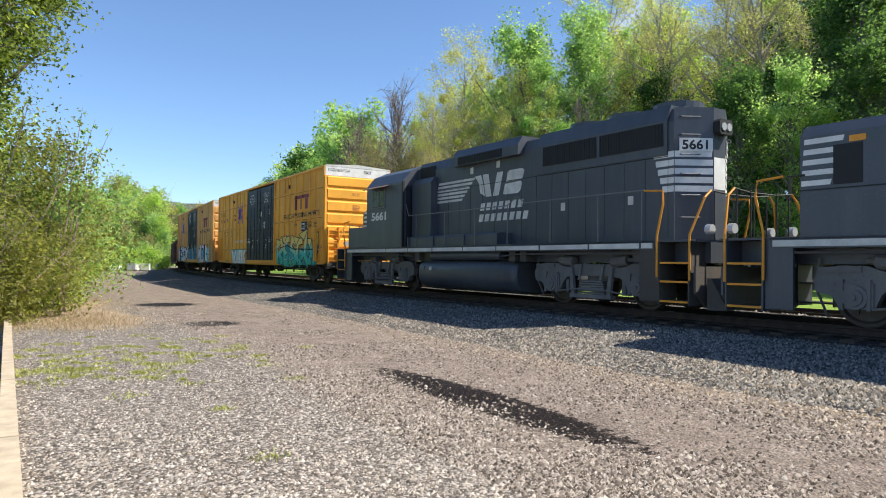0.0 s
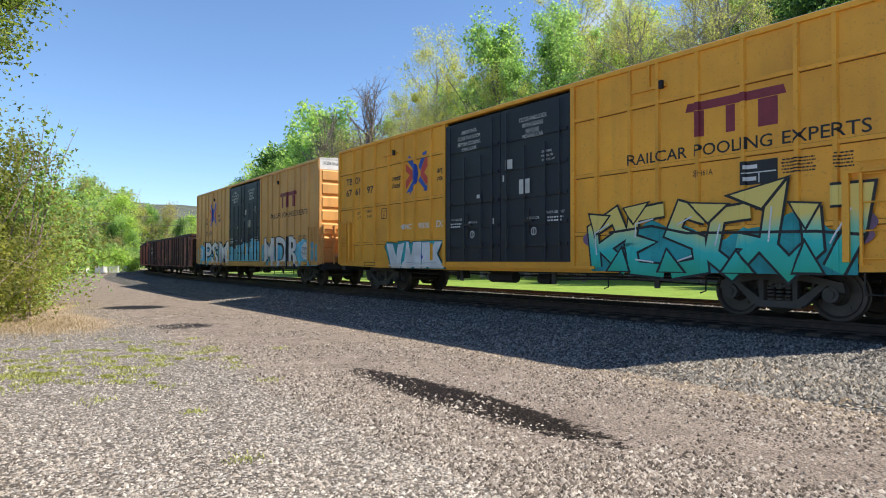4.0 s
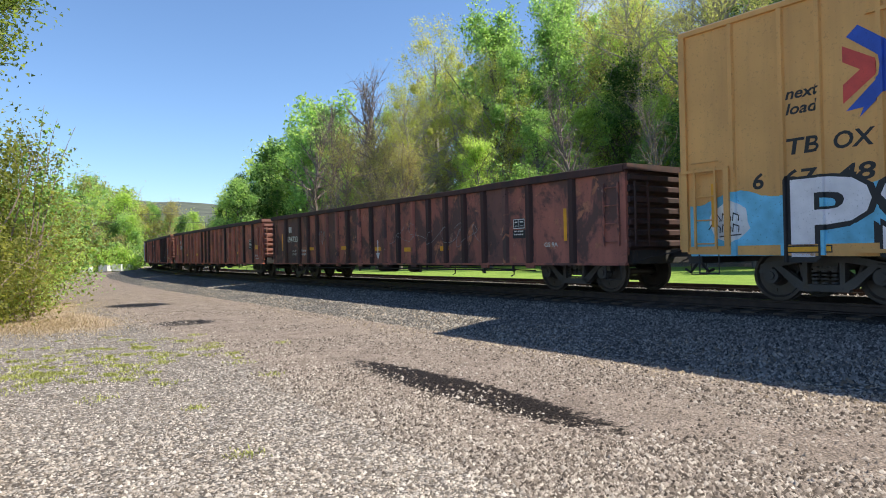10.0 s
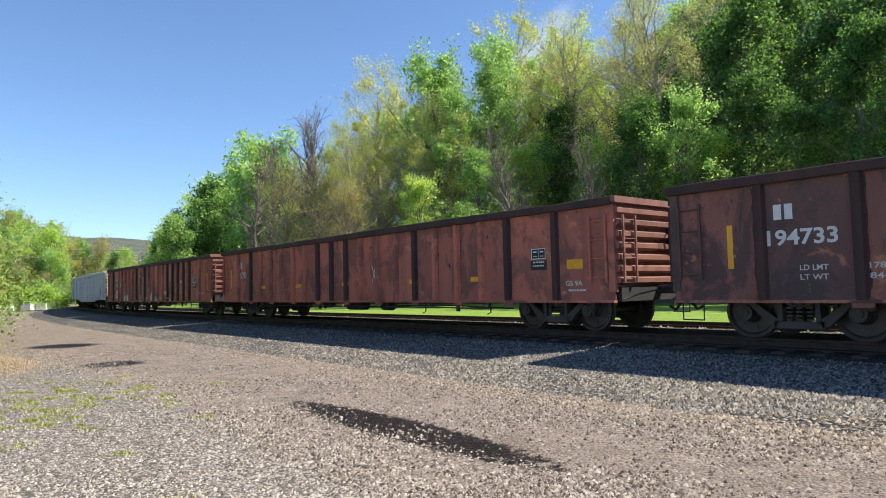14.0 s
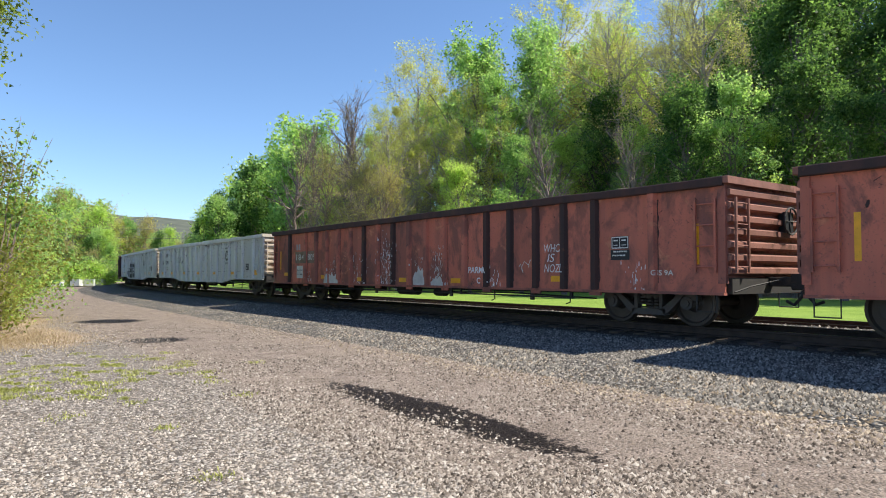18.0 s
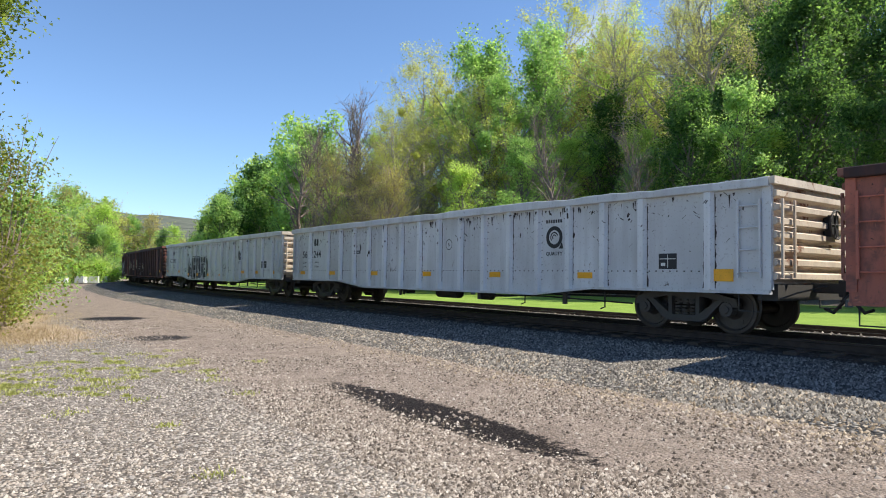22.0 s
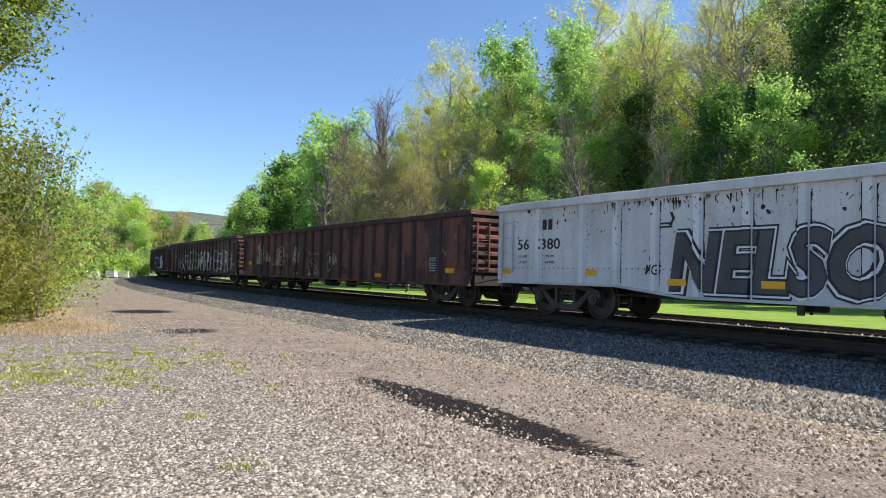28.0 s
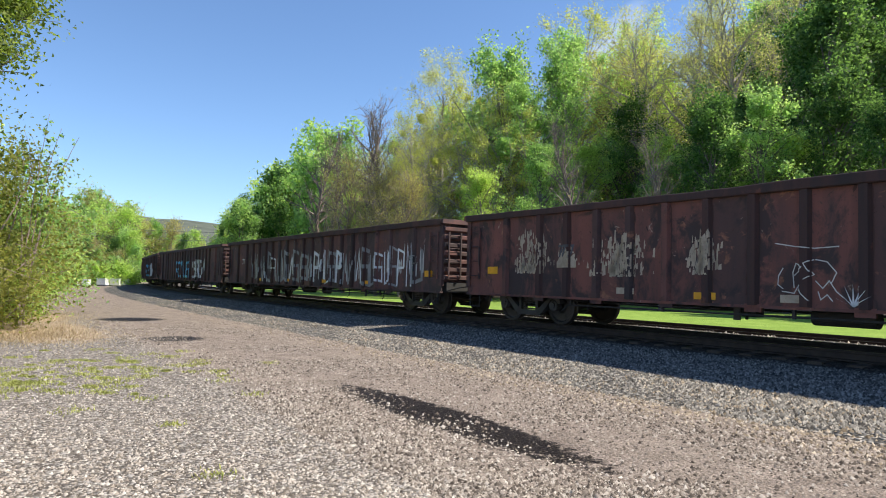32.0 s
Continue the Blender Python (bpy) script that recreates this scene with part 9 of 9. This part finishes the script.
# ---- far things ----
def hill(name, pts, label, material, depth=500):
    g = Geo()
    for i in range(len(pts)):
        az, el, d = pts[i]
        a = radians(az)
        for k, (dd, f) in enumerate(((0, 0.0), (depth * 0.35, 0.6), (depth, 1.0), (depth * 2, 0.3))):
            r_ = d + dd
            g.v.append((r_ * math.sin(a), r_ * math.cos(a), 1.5 + f * (d + depth) * math.tan(radians(el)) if f else -2))
    for i in range(len(pts) - 1):
        for k in range(3):
            a = i * 4 + k
            g.f.append((a, a + 4, a + 5, a + 1))
    return tagged(g.ob(name, material), label, "hill", kind="structure")


n = Nodes("distant_woods")
_f = n.noise(0.02, 8, 0.7)
M["far_woods"] = n.done(n.ramp(_f, [(0.3, (0.075, 0.085, 0.075)), (0.7, (0.15, 0.165, 0.13))]), 1.0, 0, None, spec=0.0)
hill("backdrop_hill", [(az, 4.05 + 0.9 * math.sin((az + 62) * 0.062) + 0.12 * math.sin(az * 1.3), 1500) for az in range(-75, 60, 2)], "hazy wooded ridge in the distance", M["far_woods"], 700)


# ---- yard plants ----
def mat_blades(name, cols):
    return mat_leaf(name, cols, 0.35)


M["weed"] = mat_blades("weed_blades", [(0.36, 0.38, 0.12), (0.50, 0.50, 0.17), (0.62, 0.60, 0.26)])
M["straw"] = mat_blades("dry_grass_blades", [(0.40, 0.28, 0.20), (0.54, 0.41, 0.30), (0.68, 0.56, 0.44)])
def field_of_blades(name, k, places, h, material, label, seed):
    r = np.random.default_rng(seed)
    pts = []
    for (cx, cy, ax, ay, turn), share in places:
        n = int(k * share)
        u, v = r.normal(0, 0.5, n) * ax, r.normal(0, 0.5, n) * ay
        c, s_ = math.cos(radians(turn)), math.sin(radians(turn))
        pts.append(np.stack([cx + u * c - v * s_, cy + u * s_ + v * c, np.zeros(n)], -1))
    b = np.concatenate(pts)
    n = len(b)
    a = r.random(n) * math.tau
    ln = h * (0.4 + 0.8 * r.random(n))
    d = np.stack([np.cos(a) * 0.5, np.sin(a) * 0.5, np.ones(n)], -1) * ln[:, None]
    w = np.stack([-np.sin(a), np.cos(a), np.zeros(n)], -1) * 0.006
    v = np.stack([b - w, b + w, b + d * 0.6 + w * 0.7, b + d + np.stack([np.cos(a), np.sin(a), 0 * a], -1) * ln[:, None] * 0.3, b + d * 0.6 - w * 0.7], 1)
    return tagged(new(name, quads_mesh(name, v, 5, [(0, 1, 2, 3, 4)], material)), label, "grass", kind="stuff")


rng = random.Random(21)
spots = [(-1.36, 5.31), (-2.31, 6.98), (-3.1, 8.4), (-3.6, 7.6), (-1.9, 8.8), (-2.6, 9.9)]
for k in range(130):
    cx, cy, sx, sy = rng.choice(((-4.6, 9.4, 1.0, 0.9), (-5.9, 11.6, 1.3, 0.8), (-4.4, 10.6, 0.9, 0.9), (-5.5, 9.2, 0.8, 0.8)))
    spots.append((rng.gauss(cx, sx), rng.gauss(cy, sy)))
TUFTS = tuple(((x, y, *([rng.uniform(0.05, 0.26)] * 2), 0), 1 / 136) for x, y in spots)
field_of_blades("dry_grass", 8500, (((-8.8, 16.6, 3.2, 1.5, 122), 0.55), ((-12.5, 23.0, 6.0, 1.5, 120), 0.3), ((-9.3, 15.0, 1.5, 1.5, 0), 0.15)), 0.045, M["straw"], "bleached dry grass at the foot of the thicket", 4)
field_of_blades("yard_grass", 9000, TUFTS, 0.034, M["weed"], "thin grass spreading over the gravel", 5)


# ---- white blocks at the far end of the yard ----
def by_angle(az, d):
    return d * math.sin(radians(az)), d * math.cos(radians(az))


def white_block(az, d, w, h, turn, slope=0.0):
    """A pale crate-like block on two bearers, its lid a little proud."""
    c = tagged(new("storage_block"), "white lidded block standing on the gravel yard", "storage block", "white blocks at the yard's far end")
    part("body", Geo().prism_y([(-w / 2, 0.10), (w / 2, 0.10), (w / 2, h), (-w / 2 + slope, h), (-w / 2, h - slope)] if slope else [(-w / 2, 0.10), (w / 2, 0.10), (w / 2, h), (-w / 2, h)], -0.55, 0.55), M["white_vehicle"], c)
    part("lid", Geo().box(-w / 2 + slope - 0.03, w / 2 + 0.03, -0.58, 0.58, h, h + 0.06), M["white_vehicle"], c)
    for q in (-0.32, 0.32):
        part("bearer", Geo().box(q * w - 0.08, q * w + 0.08, -0.55, 0.55, 0.0, 0.10), M["steel_dark"], c)
    x, y = by_angle(az, d)
    c.matrix_basis = pose(x, y, 0, 0, 0, turn)


white_block(-25.75, 93, 1.25, 0.72, 8, 0.28)
white_block(-24.45, 94, 1.10, 0.88, -4)
white_block(-23.55, 94.5, 1.10, 0.90, 5)
white_block(-22.85, 95, 0.95, 0.90, -3)
x, y = by_angle(-26.35, 93.5)
heap = tagged(new("pallet_stack"), "dark stack of pallets on the gravel beside the white blocks", "pallets")
for k in range(3):
    q = part("pallet", Geo().box(-0.55, 0.55, -0.5, 0.5, 0.14 * k + 0.09, 0.14 * k + 0.12).box(-0.55, -0.43, -0.5, 0.5, 0.14 * k, 0.14 * k + 0.09).box(-0.06, 0.06, -0.5, 0.5, 0.14 * k, 0.14 * k + 0.09).box(0.43, 0.55, -0.5, 0.5, 0.14 * k, 0.14 * k + 0.09), M["tie"], heap)
heap.matrix_basis = pose(x, y, 0, 0, 0, 15)


# ---- overhead wires, hung between poles inside the woods ----
def wire(a, b, sag, r=0.03):
    g = Geo()
    pts = []
    for k in range(25):
        t = k / 24
        p = Vector(a).lerp(Vector(b), t)
        p.z -= sag * 4 * t * (1 - t)
        pts.append(p)
    g.tube(pts, r, 4)
    return tagged(g.ob("overhead_wire", M["wire"]), "thin overhead utility wire against the sky", "wire", "overhead wires")


def pole(x, y, h):
    p = tagged(new("utility_pole"), "weathered wooden utility pole among the trees", "utility pole")
    part("post", Geo().tube([(0, 0, -0.3), (0, 0, h)], 0.16, 8, 0.11), M["bark_grey"], p)
    part("crossarm", Geo().box(-1.1, 1.1, -0.06, 0.06, h - 0.6, h - 0.45), M["bark_grey"], p)
    p.matrix_basis = Matrix.Translation(on_ground(x, y))
    return on_ground(x, y).z + h


pa_, pb_ = by_angle(-34.5, 150), by_angle(-8.5, 118)
za, zb = pole(*pa_, 13.0), pole(*pb_, 10.0)
for dz in (-0.4, -1.9):
    wire((*pa_, za + dz), (*pb_, zb + dz), 1.6, 0.028)


# ---- motion ----
RT = np.array([a for a, b in ROLLED], float)
RS = np.array([b for a, b in ROLLED], float)


def rolled(t):
    """Metres rolled since the start, smooth between the known times."""
    v = np.gradient(RS, RT)
    i = int(np.clip(np.searchsorted(RT, t, "right") - 1, 0, len(RT) - 2))
    h = RT[i + 1] - RT[i]
    k = (t - RT[i]) / h
    return float((2 * k ** 3 - 3 * k ** 2 + 1) * RS[i] + (k ** 3 - 2 * k ** 2 + k) * h * v[i] + (-2 * k ** 3 + 3 * k ** 2) * RS[i + 1] + (k ** 3 - k ** 2) * h * v[i + 1])


def vehicle_pose(u, t, span):
    """A vehicle whose middle starts u metres up the line, carried on bogies span metres apart."""
    s = u - rolled(t)
    a, b = on_line(s - span / 2, 0, RAIL_Z), on_line(s + span / 2, 0, RAIL_Z)
    d = a - b
    m = (a + b) / 2
    return Matrix.Translation(m) @ Matrix.Rotation(math.atan2(d.y, d.x), 4, "Z")


# vehicle, metres up the line of its middle at the start, distance between bogies
TRAIN = [(box_1, 56.08, 13.9), (box_2, 76.31, 13.9), (gon_a, 97.06, 16.2), (gon_c, 118.40, 16.0), (gon_d, 139.78, 16.2), (gon_e, 160.72, 15.4), (gon_f, 181.44, 16.0), (gon_g, 202.65, 16.0), (gon_h, 223.85, 16.1)]
TRAIN.append((gon_i, 245.1, 16.1))
u = 245.1
for i in range(3):
    u += 21.3
    TRAIN.append((copy_thing((gon_i, gon_h, gon_i)[i], pose(0, 0, 0)), u, 16.1))
TRAIN += LOCOS


def motions():
    times = [k * 0.5 for k in range(65)]
    ticks = [k * 0.1 for k in range(321)]
    far = [rolled(t) for t in ticks]
    for car, u, span in TRAIN:
        walk(car, [(t, vehicle_pose(u, t, span)) for t in times])
        for b in car.children:
            for w in b.children:
                if "rolls" in w.keys():
                    r = w["rolls"]
                    x = w.matrix_basis.translation.x
                    walk(w, [(t, pose(x, 0, r, 0, math.degrees(d / r), 0)) for t, d in zip(ticks, far)])


motions()
